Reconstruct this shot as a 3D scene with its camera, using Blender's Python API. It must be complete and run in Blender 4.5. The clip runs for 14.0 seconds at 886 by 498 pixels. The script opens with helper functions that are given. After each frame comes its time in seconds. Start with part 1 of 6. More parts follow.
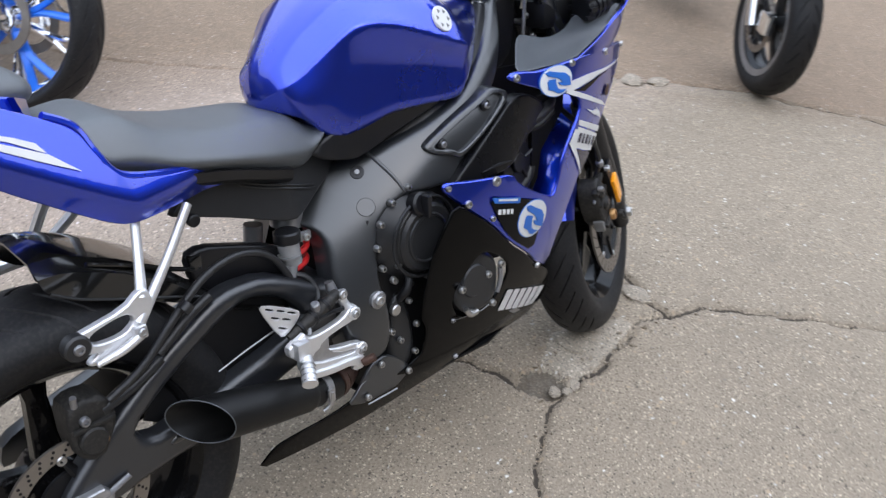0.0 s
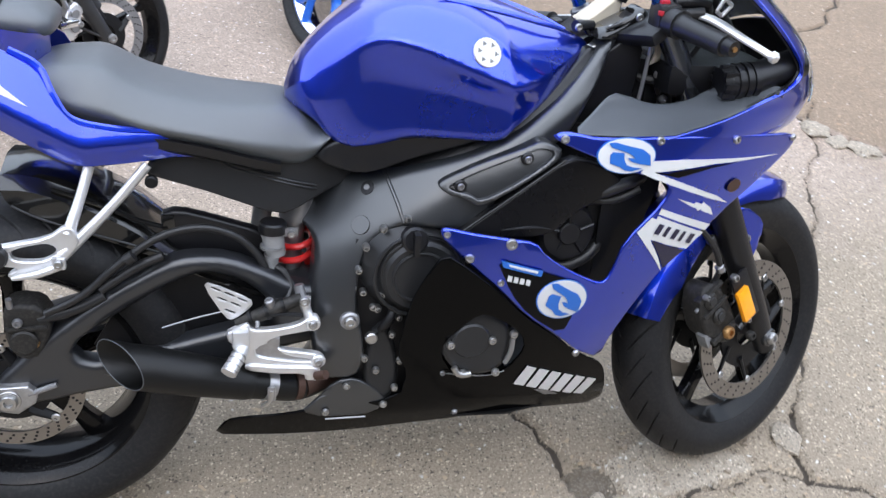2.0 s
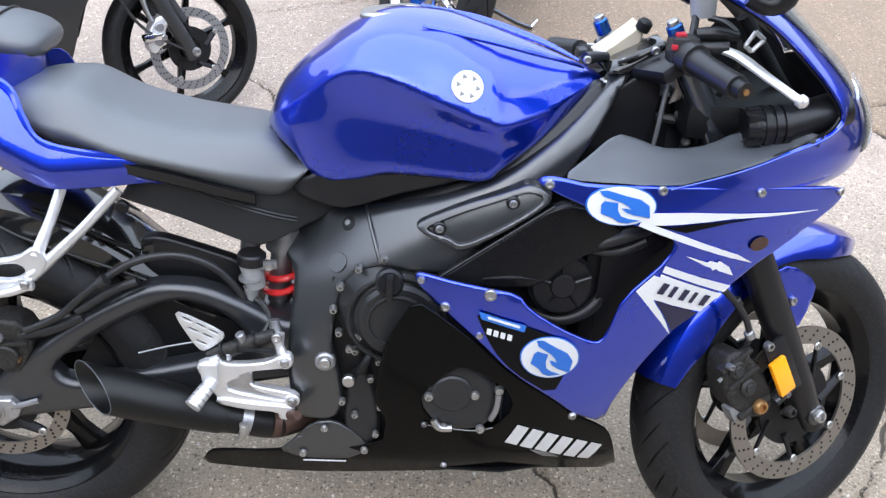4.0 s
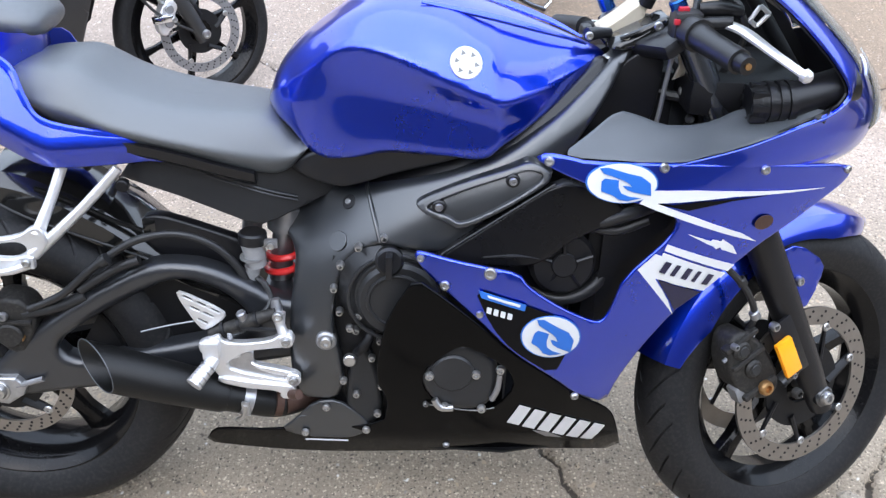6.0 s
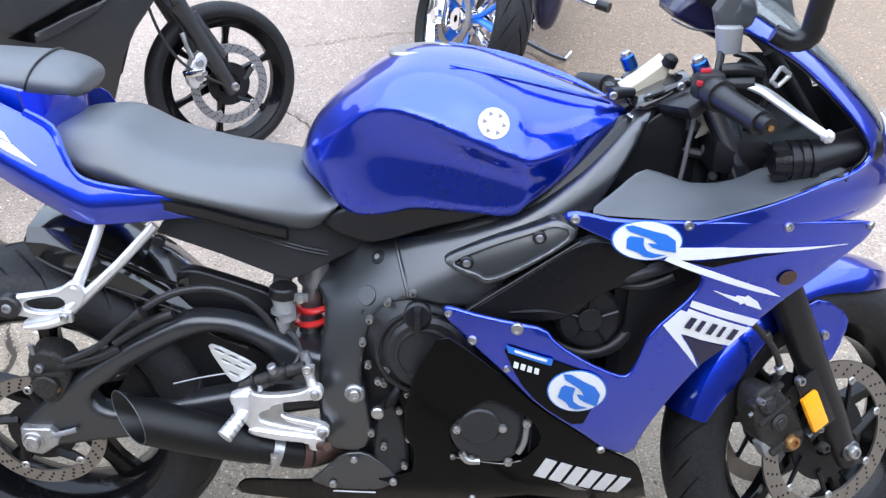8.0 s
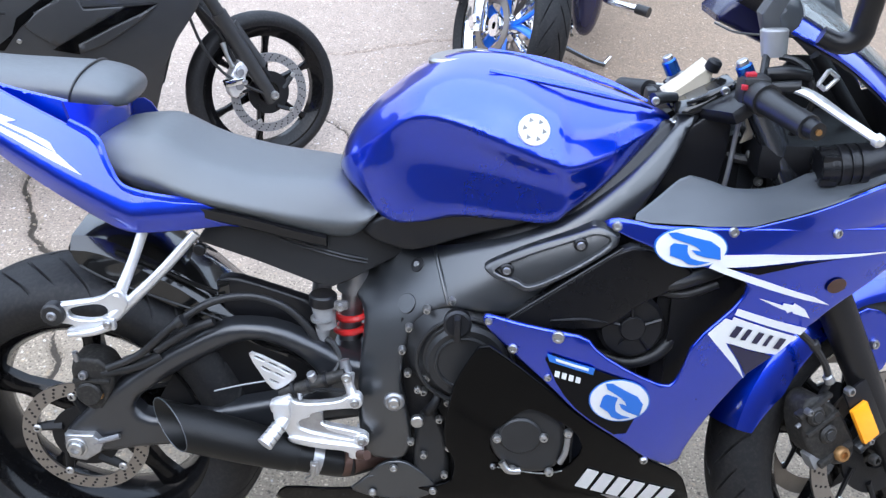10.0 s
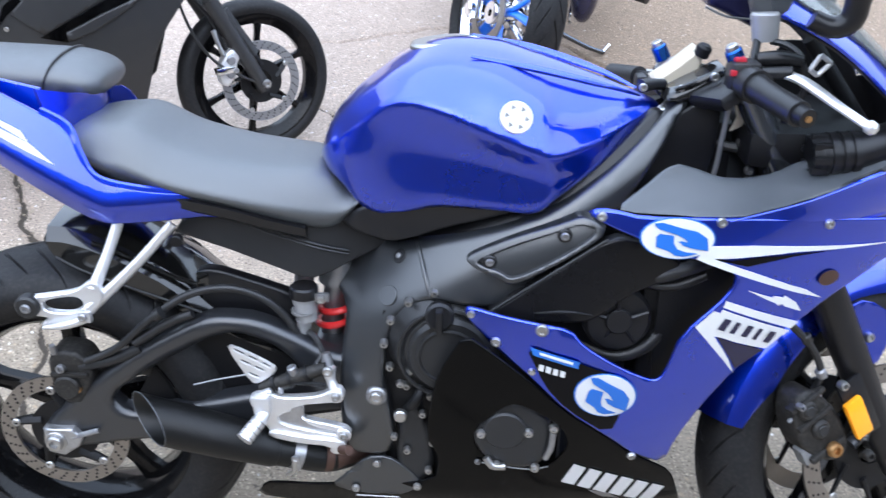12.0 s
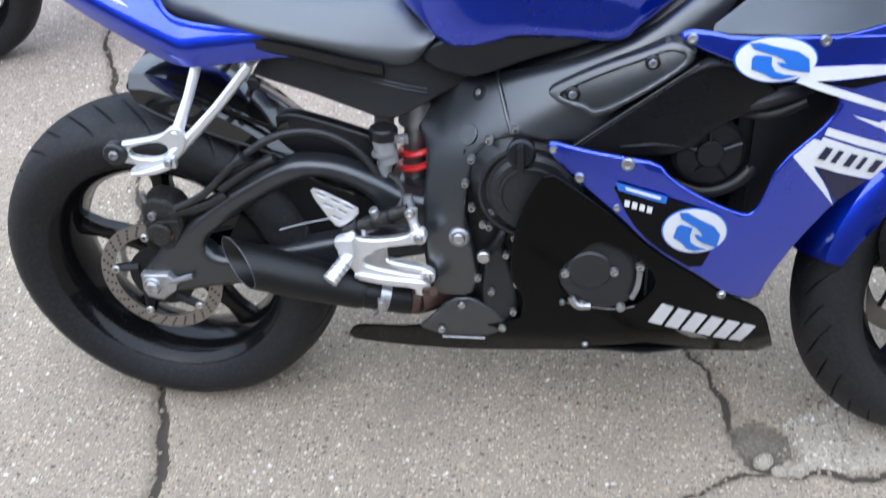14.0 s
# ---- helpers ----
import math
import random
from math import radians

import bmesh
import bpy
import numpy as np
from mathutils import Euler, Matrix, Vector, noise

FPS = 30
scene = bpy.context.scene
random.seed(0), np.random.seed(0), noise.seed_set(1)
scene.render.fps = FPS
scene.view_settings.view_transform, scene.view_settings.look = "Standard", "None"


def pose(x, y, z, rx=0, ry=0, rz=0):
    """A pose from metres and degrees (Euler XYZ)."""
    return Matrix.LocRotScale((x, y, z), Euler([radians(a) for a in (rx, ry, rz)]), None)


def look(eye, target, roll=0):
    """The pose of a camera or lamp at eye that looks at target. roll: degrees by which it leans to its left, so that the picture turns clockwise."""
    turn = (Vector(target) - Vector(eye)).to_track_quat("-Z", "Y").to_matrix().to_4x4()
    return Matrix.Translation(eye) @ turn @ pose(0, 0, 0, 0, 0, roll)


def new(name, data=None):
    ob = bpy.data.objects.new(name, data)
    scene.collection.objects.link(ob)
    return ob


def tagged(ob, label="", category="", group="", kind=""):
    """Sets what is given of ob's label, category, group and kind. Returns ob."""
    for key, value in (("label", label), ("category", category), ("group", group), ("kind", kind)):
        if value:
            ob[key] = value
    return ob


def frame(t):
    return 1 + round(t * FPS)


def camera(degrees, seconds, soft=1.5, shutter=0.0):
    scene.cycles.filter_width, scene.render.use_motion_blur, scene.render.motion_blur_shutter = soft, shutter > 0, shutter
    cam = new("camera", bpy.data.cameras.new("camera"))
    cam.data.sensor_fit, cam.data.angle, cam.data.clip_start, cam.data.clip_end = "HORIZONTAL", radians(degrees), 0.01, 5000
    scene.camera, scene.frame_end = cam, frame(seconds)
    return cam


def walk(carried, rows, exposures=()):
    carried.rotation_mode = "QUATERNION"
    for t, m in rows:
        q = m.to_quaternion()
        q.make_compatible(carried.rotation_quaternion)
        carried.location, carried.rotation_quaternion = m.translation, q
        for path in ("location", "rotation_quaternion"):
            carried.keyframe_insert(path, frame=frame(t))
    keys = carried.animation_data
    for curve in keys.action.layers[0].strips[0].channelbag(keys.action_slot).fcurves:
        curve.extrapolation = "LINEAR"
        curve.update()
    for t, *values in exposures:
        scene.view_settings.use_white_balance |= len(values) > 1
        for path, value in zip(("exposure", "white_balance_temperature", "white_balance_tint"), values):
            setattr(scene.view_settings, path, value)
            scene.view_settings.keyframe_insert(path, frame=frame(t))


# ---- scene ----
cam = camera(52.5, 14.0, soft=1.35, shutter=0.45)
PATH = [
    (0, (-0.353, -0.9889, 1.4159), (0.9263, 0.0924, 0.3235), 7.3),
    (0.5, (-0.1818, -1.0512, 1.4361), (0.9038, 0.1749, 0.2881), 7.83),
    (1, (-0.0244, -1.0903, 1.449), (0.8832, 0.2317, 0.2532), 8.89),
    (1.5, (0.1876, -1.1792, 1.4762), (0.844, 0.2659, 0.2603), 8.23),
    (2, (0.3642, -1.2043, 1.4962), (0.8266, 0.3174, 0.2838), 7.89),
    (2.5, (0.4876, -1.1707, 1.5046), (0.8126, 0.3906, 0.2989), 6.88),
    (5, (0.6927, -1.1197, 1.4911), (0.7606, 0.4528, 0.2576), 2.56),
    (5.5, (0.6965, -1.125, 1.4868), (0.76, 0.4437, 0.2487), 2.5),
    (6, (0.6977, -1.1241, 1.4869), (0.7613, 0.4345, 0.2349), 2.67),
    (6.5, (0.6972, -1.1311, 1.4917), (0.7557, 0.419, 0.2294), 2.73),
    (7, (0.6911, -1.1336, 1.5086), (0.743, 0.4256, 0.2566), 2.59),
    (7.5, (0.6853, -1.1323, 1.5219), (0.7242, 0.4564, 0.3075), 2.23),
    (8, (0.683, -1.1313, 1.5195), (0.7028, 0.4824, 0.3395), 1.73),
    (10.5, (0.6774, -1.1176, 1.5117), (0.5857, 0.505, 0.3463), -0.53),
    (11, (0.6758, -1.1095, 1.5071), (0.5576, 0.515, 0.3457), -0.93),
    (11.5, (0.6849, -1.0998, 1.5031), (0.5613, 0.52, 0.3356), -1.07),
    (12, (0.7154, -1.0934, 1.4964), (0.6376, 0.5148, 0.3086), -0.44),
    (12.5, (0.7679, -1.1488, 1.5114), (0.7725, 0.4422, 0.3009), 0.56),
    (13, (0.7764, -1.1395, 1.5009), (0.7683, 0.4243, 0.2545), -0.52),
    (13.5, (0.7514, -1.0917, 1.4115), (0.4875, 0.4336, 0.1449), -6.12),
    (14, (0.732, -1.103, 1.437), (0.453, 0.305, 0.045), -7.0),
]
walk(cam, [(t, look(eye, target, roll)) for t, eye, target, roll in PATH], [(0, 0.70, 6350, 10), (1.0, 0.88, 6350, 10), (2.5, 1.12, 6300, 10), (5.0, 1.34, 6230, 10), (11.0, 1.34, 5850, 9), (12.8, 1.33, 5870, 9), (14.0, 1.20, 5920, 9)])

# ---- world and light ----
world = bpy.data.worlds.new("sky")
scene.world = world
world.use_nodes = True
wn = world.node_tree.nodes
sky = wn.new("ShaderNodeTexSky")
sky.sky_type, sky.sun_disc = "NISHITA", False
sky.sun_elevation, sky.sun_rotation = radians(52), radians(200)
sky.air_density, sky.dust_density, sky.ozone_density = 1.0, 4.0, 1.0
veil = wn.new("ShaderNodeMix")
veil.data_type = "RGBA"
veil.inputs[0].default_value = 0.75
# overcast: the cloud is brighter overhead than at the horizon
spot = wn.new("ShaderNodeTexCoord")
part_up = wn.new("ShaderNodeSeparateXYZ")
world.node_tree.links.new(spot.outputs["Generated"], part_up.inputs[0])
cloud = wn.new("ShaderNodeMapRange")
cloud.data_type = "FLOAT_VECTOR"
cloud.inputs[7].default_value, cloud.inputs[8].default_value = (0, 0, 0), (0.9, 0.9, 0.9)
cloud.inputs[9].default_value, cloud.inputs[10].default_value = (6.6, 7.1, 7.7), (12.2, 14.0, 17.3)
world.node_tree.links.new(part_up.outputs[2], cloud.inputs[6])
world.node_tree.links.new(cloud.outputs[1], veil.inputs[7])
world.node_tree.links.new(sky.outputs[0], veil.inputs[6])
world.node_tree.links.new(veil.outputs[2], wn["Background"].inputs[0])
wn["Background"].inputs[1].default_value = 0.11
sun = new("sun", bpy.data.lights.new("sun", "SUN"))
sun.data.energy, sun.data.angle, sun.data.color = 0.9, radians(120), (1.0, 0.96, 0.9)
sun.matrix_world = look((0.6, -1.8, 6), (0.4, 0.3, 0))

# ---- materials ----
def sock(node, key, value):
    node.inputs[key].default_value = value


def mat(name, colour, rough=0.5, metal=0.0, coat=0.0, vary=0.15, scale=14.0, grain=0.0, grain_scale=400.0, dust=0.0, ior=1.42):
    """Principled surface with large blotches in tone and gloss, fine relief and an even film of dust specks."""
    m = bpy.data.materials.new(name)
    m.use_nodes = True
    n, l = m.node_tree.nodes, m.node_tree.links
    b = n["Principled BSDF"]
    sock(b, "Metallic", metal), sock(b, "Coat Weight", coat), sock(b, "Coat Roughness", 0.04), sock(b, "IOR", ior)
    co = n.new("ShaderNodeTexCoord")
    big = n.new("ShaderNodeTexNoise")
    sock(big, "Scale", scale), sock(big, "Detail", 6.0), sock(big, "Roughness", 0.65)
    l.new(co.outputs["Object"], big.inputs["Vector"])
    mix = n.new("ShaderNodeMix")
    mix.data_type = "RGBA"
    c = Vector(colour[:3])
    mix.inputs[6].default_value = (*(c * (1 - vary)), 1)
    mix.inputs[7].default_value = (*(c * (1 + vary)), 1)
    l.new(big.outputs["Fac"], mix.inputs[0])
    out = mix.outputs[2]
    if dust:
        sp = n.new("ShaderNodeTexNoise")
        sock(sp, "Scale", 160.0), sock(sp, "Detail", 4.0)
        l.new(co.outputs["Object"], sp.inputs["Vector"])
        rampd = n.new("ShaderNodeMapRange")
        sock(rampd, "From Min", 0.45), sock(rampd, "From Max", 0.8), sock(rampd, "To Max", dust)
        l.new(sp.outputs["Fac"], rampd.inputs["Value"])
        m2 = n.new("ShaderNodeMix")
        m2.data_type = "RGBA"
        m2.inputs[7].default_value = (0.30, 0.27, 0.23, 1)
        l.new(rampd.outputs[0], m2.inputs[0]), l.new(out, m2.inputs[6])
        out = m2.outputs[2]
    l.new(out, b.inputs["Base Color"])
    rr = n.new("ShaderNodeMapRange")
    sock(rr, "To Min", max(0.02, rough * (1 - vary))), sock(rr, "To Max", min(1.0, rough * (1 + vary)))
    l.new(big.outputs["Fac"], rr.inputs["Value"]), l.new(rr.outputs[0], b.inputs["Roughness"])
    if grain:
        g = n.new("ShaderNodeTexNoise")
        sock(g, "Scale", grain_scale), sock(g, "Detail", 3.0)
        l.new(co.outputs["Object"], g.inputs["Vector"])
        bump = n.new("ShaderNodeBump")
        sock(bump, "Strength", grain), sock(bump, "Distance", 0.001)
        l.new(g.outputs["Fac"], bump.inputs["Height"]), l.new(bump.outputs[0], b.inputs["Normal"])
    return m


BLUE = mat("blue_metallic_paint", (0.007, 0.041, 0.60), 0.28, 0.95, 1.0, 0.10, 9)
sock(BLUE.node_tree.nodes["Principled BSDF"], "Coat IOR", 1.72)
NAVY = mat("navy_paint", (0.009, 0.009, 0.040), 0.25, 0.1, 0.35, 0.1)
FRAME = mat("satin_black_frame_paint", (0.015, 0.0165, 0.019), 0.30, 0.0, 0.0, 0.15, 12, 0.12, 900, ior=1.85)
PANEL = mat("satin_black_plastic", (0.008, 0.008, 0.0095), 0.33, 0.0, 0.0, 0.2, 20, 0.25, 700)
GREYPANEL = mat("charcoal_textured_plastic", (0.058, 0.064, 0.072), 0.32, 0.0, 0.0, 0.12, 18, 0.3, 900, ior=1.55)
GLOSS = mat("gloss_black_plastic", (0.008, 0.008, 0.008), 0.13, 0.0, 0.6, 0.25, 10)
LOWER = mat("gloss_black_fairing", (0.002, 0.002, 0.0022), 0.10, 0.0, 0.0, 0.3, 9, ior=1.2)
DARK = mat("dark_metal_and_filler", (0.005, 0.005, 0.006), 0.5, 0.2, 0.0, 0.3, 25, 0.4, 300)
COVER = mat("black_engine_cover_paint", (0.026, 0.0265, 0.028), 0.34, 0.3, 0.0, 0.25, 25, 0.25, 500)
VINYL = mat("black_seat_vinyl", (0.055, 0.061, 0.067), 0.40, 0.0, 0.0, 0.14, 12, 0.45, 1300, ior=1.8)
RUBBER = mat("tyre_rubber", (0.010, 0.010, 0.011), 0.55, 0.0, 0.0, 0.3, 30, 0.3, 500, dust=0.05, ior=1.33)
HOSE = mat("black_rubber_hose", (0.014, 0.014, 0.015), 0.42, 0.0, 0.0, 0.2, 40, 0.2, 600, ior=1.5)
RIM = mat("gloss_black_rim_paint", (0.0035, 0.0035, 0.004), 0.16, 0.0, 0.12, 0.3, 18, dust=0.02, ior=1.25)
ALU = mat("bare_cast_aluminium", (0.74, 0.74, 0.75), 0.40, 0.78, 0.0, 0.10, 55, 0.10, 700)
SCUFFED = mat("scuffed_grey_aluminium", (0.40, 0.40, 0.41), 0.36, 0.85, 0.0, 0.4, 60, 0.4, 250)
BRIGHT = mat("bright_zinc_bolt", (0.46, 0.455, 0.45), 0.34, 0.95, 0.0, 0.15, 90)
GREYMETAL = mat("grey_alloy", (0.30, 0.30, 0.31), 0.4, 0.8, 0.0, 0.2, 50)
CHROME = mat("chrome", (0.85, 0.86, 0.88), 0.08, 1.0, 0.0, 0.05, 30)
DISC = mat("brake_disc_steel", (0.27, 0.245, 0.22), 0.38, 0.85, 0.0, 0.2, 45, 0.2, 600)
PIPE = mat("heat_stained_steel", (0.10, 0.060, 0.048), 0.5, 0.7, 0.0, 0.45, 45, 0.4, 300)
ARMBLACK = mat("satin_black_arm_paint", (0.016, 0.017, 0.020), 0.30, 0.1, 0.0, 0.12, 12, 0.12, 900, ior=1.75)
CLUSTER = mat("grey_cluster_plastic", (0.075, 0.078, 0.082), 0.4, 0.0, 0.0, 0.12, 30, 0.2, 900)
MILKY = mat("milky_white_reservoir_plastic", (0.27, 0.27, 0.275), 0.3, 0.0, 0.3, 0.06, 60)
EXHAUST = mat("matt_black_exhaust_coat", (0.008, 0.008, 0.008), 0.45, 0.3, 0.0, 0.3, 30, 0.3, 500)
ORANGE = mat("amber_reflector", (0.95, 0.36, 0.01), 0.18, 0.0, 0.5, 0.08, 120)
RED = mat("red_spring_enamel", (0.70, 0.03, 0.03), 0.3, 0.0, 0.5, 0.1, 60)
SWITCHRED = mat("dull_red_switch_plastic", (0.42, 0.02, 0.035), 0.4, 0.0, 0.0, 0.1, 60)
WHITE = mat("white_vinyl_decal", (0.62, 0.62, 0.62), 0.35, 0.0, 0.0, 0.06, 30)
SKYBLUE = mat("light_blue_vinyl_decal", (0.025, 0.13, 0.48), 0.35, 0.0, 0.0, 0.05, 30)
BLACKDECAL = mat("black_vinyl_decal", (0.003, 0.003, 0.004), 0.22, 0.0, 0.0, 0.1, 30, ior=1.22)
CALIPER = mat("sooty_cast_caliper", (0.020, 0.019, 0.018), 0.55, 0.3, 0.0, 0.4, 60, 0.5, 350, dust=0.12)
SUBGREY = mat("dark_grey_moulded_plastic", (0.017, 0.0175, 0.019), 0.36, 0.0, 0.0, 0.15, 18, 0.25, 800)
INTAKE = mat("satin_black_intake_plastic", (0.004, 0.004, 0.005), 0.28, 0.0, 0.0, 0.2, 16, 0.2, 700, ior=1.36)
STEEL = mat("dull_blue_grey_steel", (0.13, 0.14, 0.16), 0.22, 0.9, 0.0, 0.2, 40)
ANOBLUE = mat("blue_anodised_aluminium", (0.03, 0.12, 0.45), 0.25, 0.9, 0.0, 0.1, 60)
CREAM = mat("pale_silver_yoke_paint", (0.56, 0.50, 0.39), 0.38, 0.3, 0.0, 0.1, 50)
CLOUDY = mat("cloudy_reservoir_plastic", (0.24, 0.24, 0.245), 0.25, 0.0, 0.4, 0.2, 70)
SMOKE = mat("smoked_reservoir_plastic", (0.16, 0.16, 0.16), 0.3, 0.0, 0.3, 0.2, 60)
BRASS = mat("bronze_bolt", (0.42, 0.24, 0.10), 0.4, 0.9, 0.0, 0.2, 80)
SATINBLACK = mat("satin_black_fairing_paint", (0.026, 0.026, 0.027), 0.42, 0.0, 0.3, 0.2, 20)
WHEELBLUE = mat("bright_blue_powder_coat", (0.02, 0.16, 0.75), 0.3, 0.1, 0.4, 0.1, 40)
TEAL = mat("pale_teal_paint", (0.10, 0.40, 0.48), 0.25, 0.1, 0.8, 0.1, 30)


def clear(name, colour=(1, 1, 1, 1), rough=0.02, haze=0.0):
    m = bpy.data.materials.new(name)
    m.use_nodes = True
    n, l = m.node_tree.nodes, m.node_tree.links
    gl = n.new("ShaderNodeBsdfGlossy")
    sock(gl, "Roughness", rough)
    tr = n.new("ShaderNodeBsdfTransparent")
    sock(tr, "Color", colour)
    fr = n.new("ShaderNodeFresnel")
    mx = n.new("ShaderNodeMixShader")
    l.new(fr.outputs[0], mx.inputs[0]), l.new(tr.outputs[0], mx.inputs[1]), l.new(gl.outputs[0], mx.inputs[2])
    if haze:
        # diffuse share paints a pale haze into the clear plastic
        df = n.new("ShaderNodeBsdfDiffuse")
        sock(df, "Color", (0.62, 0.66, 0.64, 1))
        mh = n.new("ShaderNodeMixShader")
        sock(mh, 0, haze)
        l.new(tr.outputs[0], mh.inputs[1]), l.new(df.outputs[0], mh.inputs[2]), l.new(mh.outputs[0], mx.inputs[1])
    l.new(mx.outputs[0], n["Material Output"].inputs[0])
    return m


SCREEN = clear("hazed_clear_screen_plastic", (0.82, 0.86, 0.85, 1), 0.05, 0.22)
LENS = clear("headlamp_lens", (0.9, 0.92, 0.92, 1), 0.02, 0.15)


def concrete(name, base):
    """Worn exposed-aggregate concrete: broad stains, mottling, pale and dark stones, fine relief."""
    m = bpy.data.materials.new(name)
    m.use_nodes = True
    n, l = m.node_tree.nodes, m.node_tree.links
    b = n["Principled BSDF"]
    co = n.new("ShaderNodeTexCoord")

    def noise_tex(scale, detail=5.0, rough=0.6):
        t = n.new("ShaderNodeTexNoise")
        sock(t, "Scale", scale), sock(t, "Detail", detail), sock(t, "Roughness", rough)
        l.new(co.outputs["Object"], t.inputs["Vector"])
        return t.outputs["Fac"]

    def span(src, a, c, lo=0.0, hi=1.0):
        t = n.new("ShaderNodeMapRange")
        sock(t, "From Min", a), sock(t, "From Max", c), sock(t, "To Min", lo), sock(t, "To Max", hi)
        l.new(src, t.inputs["Value"])
        return t.outputs[0]

    def blend(fac, a, c, mode="MIX"):
        t = n.new("ShaderNodeMix")
        t.data_type, t.blend_type = "RGBA", mode
        l.new(fac, t.inputs[0])
        for k, v in ((6, a), (7, c)):
            if isinstance(v, tuple):
                t.inputs[k].default_value = (*v, 1)
            else:
                l.new(v, t.inputs[k])
        return t.outputs[2]

    def stones(scale, lo, hi):
        v = n.new("ShaderNodeTexVoronoi")
        sock(v, "Scale", scale), sock(v, "Randomness", 1.0)
        warp = n.new("ShaderNodeTexNoise")
        sock(warp, "Scale", scale * 0.8), sock(warp, "Detail", 2.0)
        l.new(co.outputs["Object"], warp.inputs["Vector"])
        push = n.new("ShaderNodeVectorMath")
        push.operation = "MULTIPLY_ADD"
        push.inputs[1].default_value = (1.4 / scale,) * 3
        l.new(warp.outputs["Color"], push.inputs[0]), l.new(co.outputs["Object"], push.inputs[2])
        l.new(push.outputs[0], v.inputs["Vector"])
        sep = n.new("ShaderNodeSeparateColor")
        l.new(v.outputs["Color"], sep.inputs[0])
        near = span(v.outputs["Distance"], 0.18, 0.40, 1.0, 0.0)
        pick = span(sep.outputs[0], lo, hi)
        mul = n.new("ShaderNodeMath")
        mul.operation = "MULTIPLY"
        l.new(near, mul.inputs[0]), l.new(pick, mul.inputs[1])
        return mul.outputs[0], sep.outputs[1]

    c = Vector(base)
    tone = blend(span(noise_tex(1.1, 6), 0.3, 0.7), tuple(c * 0.86), tuple(c * 1.10))
    tone = blend(span(noise_tex(13, 8, 0.7), 0.35, 0.72, 0, 0.55), tone, tuple(c * 0.74))
    tone = blend(span(noise_tex(150, 4, 0.75), 0.42, 0.70, 0, 0.85), tone, tuple(c * 0.42))
    pale, tint = stones(100, 0.58, 0.95)
    tone = blend(pale, tone, tuple(c * 1.8))
    tone = blend(stones(165, 0.55, 0.95)[0], tone, tuple(c * 1.85))
    tone = blend(stones(140, 0.46, 0.76)[0], tone, tuple(c * 0.24))
    darks, _ = stones(80, 0.76, 0.92)
    tone = blend(darks, tone, (0.085, 0.066, 0.050))
    big, _ = stones(52, 0.82, 0.95)
    tone = blend(big, tone, (0.38, 0.285, 0.19))
    white, _ = stones(80, 0.945, 0.98)
    tone = blend(white, tone, (0.68, 0.64, 0.57))
    blot = span(noise_tex(3.3, 7, 0.72), 0.50, 0.68, 0, 0.35)
    tone = blend(blot, tone, tuple(c * 0.62))
    l.new(tone, b.inputs["Base Color"])
    sock(b, "Roughness", 0.85)
    add = n.new("ShaderNodeMath")
    add.operation = "ADD"
    l.new(noise_tex(240, 5, 0.7), add.inputs[0]), l.new(pale, add.inputs[1])
    bump = n.new("ShaderNodeBump")
    sock(bump, "Strength", 0.55), sock(bump, "Distance", 0.002)
    l.new(add.outputs[0], bump.inputs["Height"]), l.new(bump.outputs[0], b.inputs["Normal"])
    return m


CONCRETE = concrete("exposed_aggregate_concrete", (0.310, 0.252, 0.184))
PATCH = concrete("rough_mortar_patch", (0.37, 0.315, 0.245))
WALL = mat("unseen_dark_wall", (0.11, 0.10, 0.09), 0.85, 0.0, 0.0, 0.15, 3, 0.3, 90)


# ---- building helpers ----
def exact_normals(me):
    """Shade moulded sheets by the slope of the sheet itself."""
    att = me.attributes["sheet_normal"]
    n = np.zeros(len(me.vertices) * 3, np.float32)
    att.data.foreach_get("vector", n)
    n = n.reshape(-1, 3)
    loops = []
    for p in me.polygons:
        f = p.normal
        for i in p.vertices:
            a = n[i]
            best = (0.0, 0.0, 0.0)
            for s in (1, -1):
                dot = a[0] * f[0] + s * a[1] * f[1] + a[2] * f[2]
                if dot > 0.9:
                    best = (float(a[0]), float(s * a[1]), float(a[2]))
                    break
            loops.append(best)
    me.normals_split_custom_set(loops)
    me.attributes.remove(me.attributes["sheet_normal"])


def finish(name, bm, material, parent=None, label="", angle=38):
    bmesh.ops.recalc_face_normals(bm, faces=bm.faces)
    true_normals = bm.verts.layers.float_vector.get("sheet_normal") is not None
    me = bpy.data.meshes.new(name)
    bm.to_mesh(me)
    bm.free()
    me.polygons.foreach_set("use_smooth", [True] * len(me.polygons))
    me.set_sharp_from_angle(angle=radians(angle))
    if true_normals:
        exact_normals(me)
    for k in (material if isinstance(material, (list, tuple)) else [material]):
        me.materials.append(k)
    ob = new(name, me)
    if parent is not None:
        ob.parent = parent
    if label:
        ob["label"] = label
    return ob


def part(name, bm, material, parent, label="", angle=38):
    return finish(name, bm, material, parent, label, angle)


def thing(name, m, label, category, group="", kind=""):
    ob = new(name)
    ob.empty_display_size = 0.1
    ob.matrix_world = m
    return tagged(ob, label, category, group, kind)


def place(bm, m):
    bm.transform(m)
    return bm


def flip(bm):
    """Mirror to the other side of the middle plane."""
    bm.transform(Matrix.Diagonal((1, -1, 1, 1)))
    bmesh.ops.reverse_faces(bm, faces=bm.faces)
    return bm


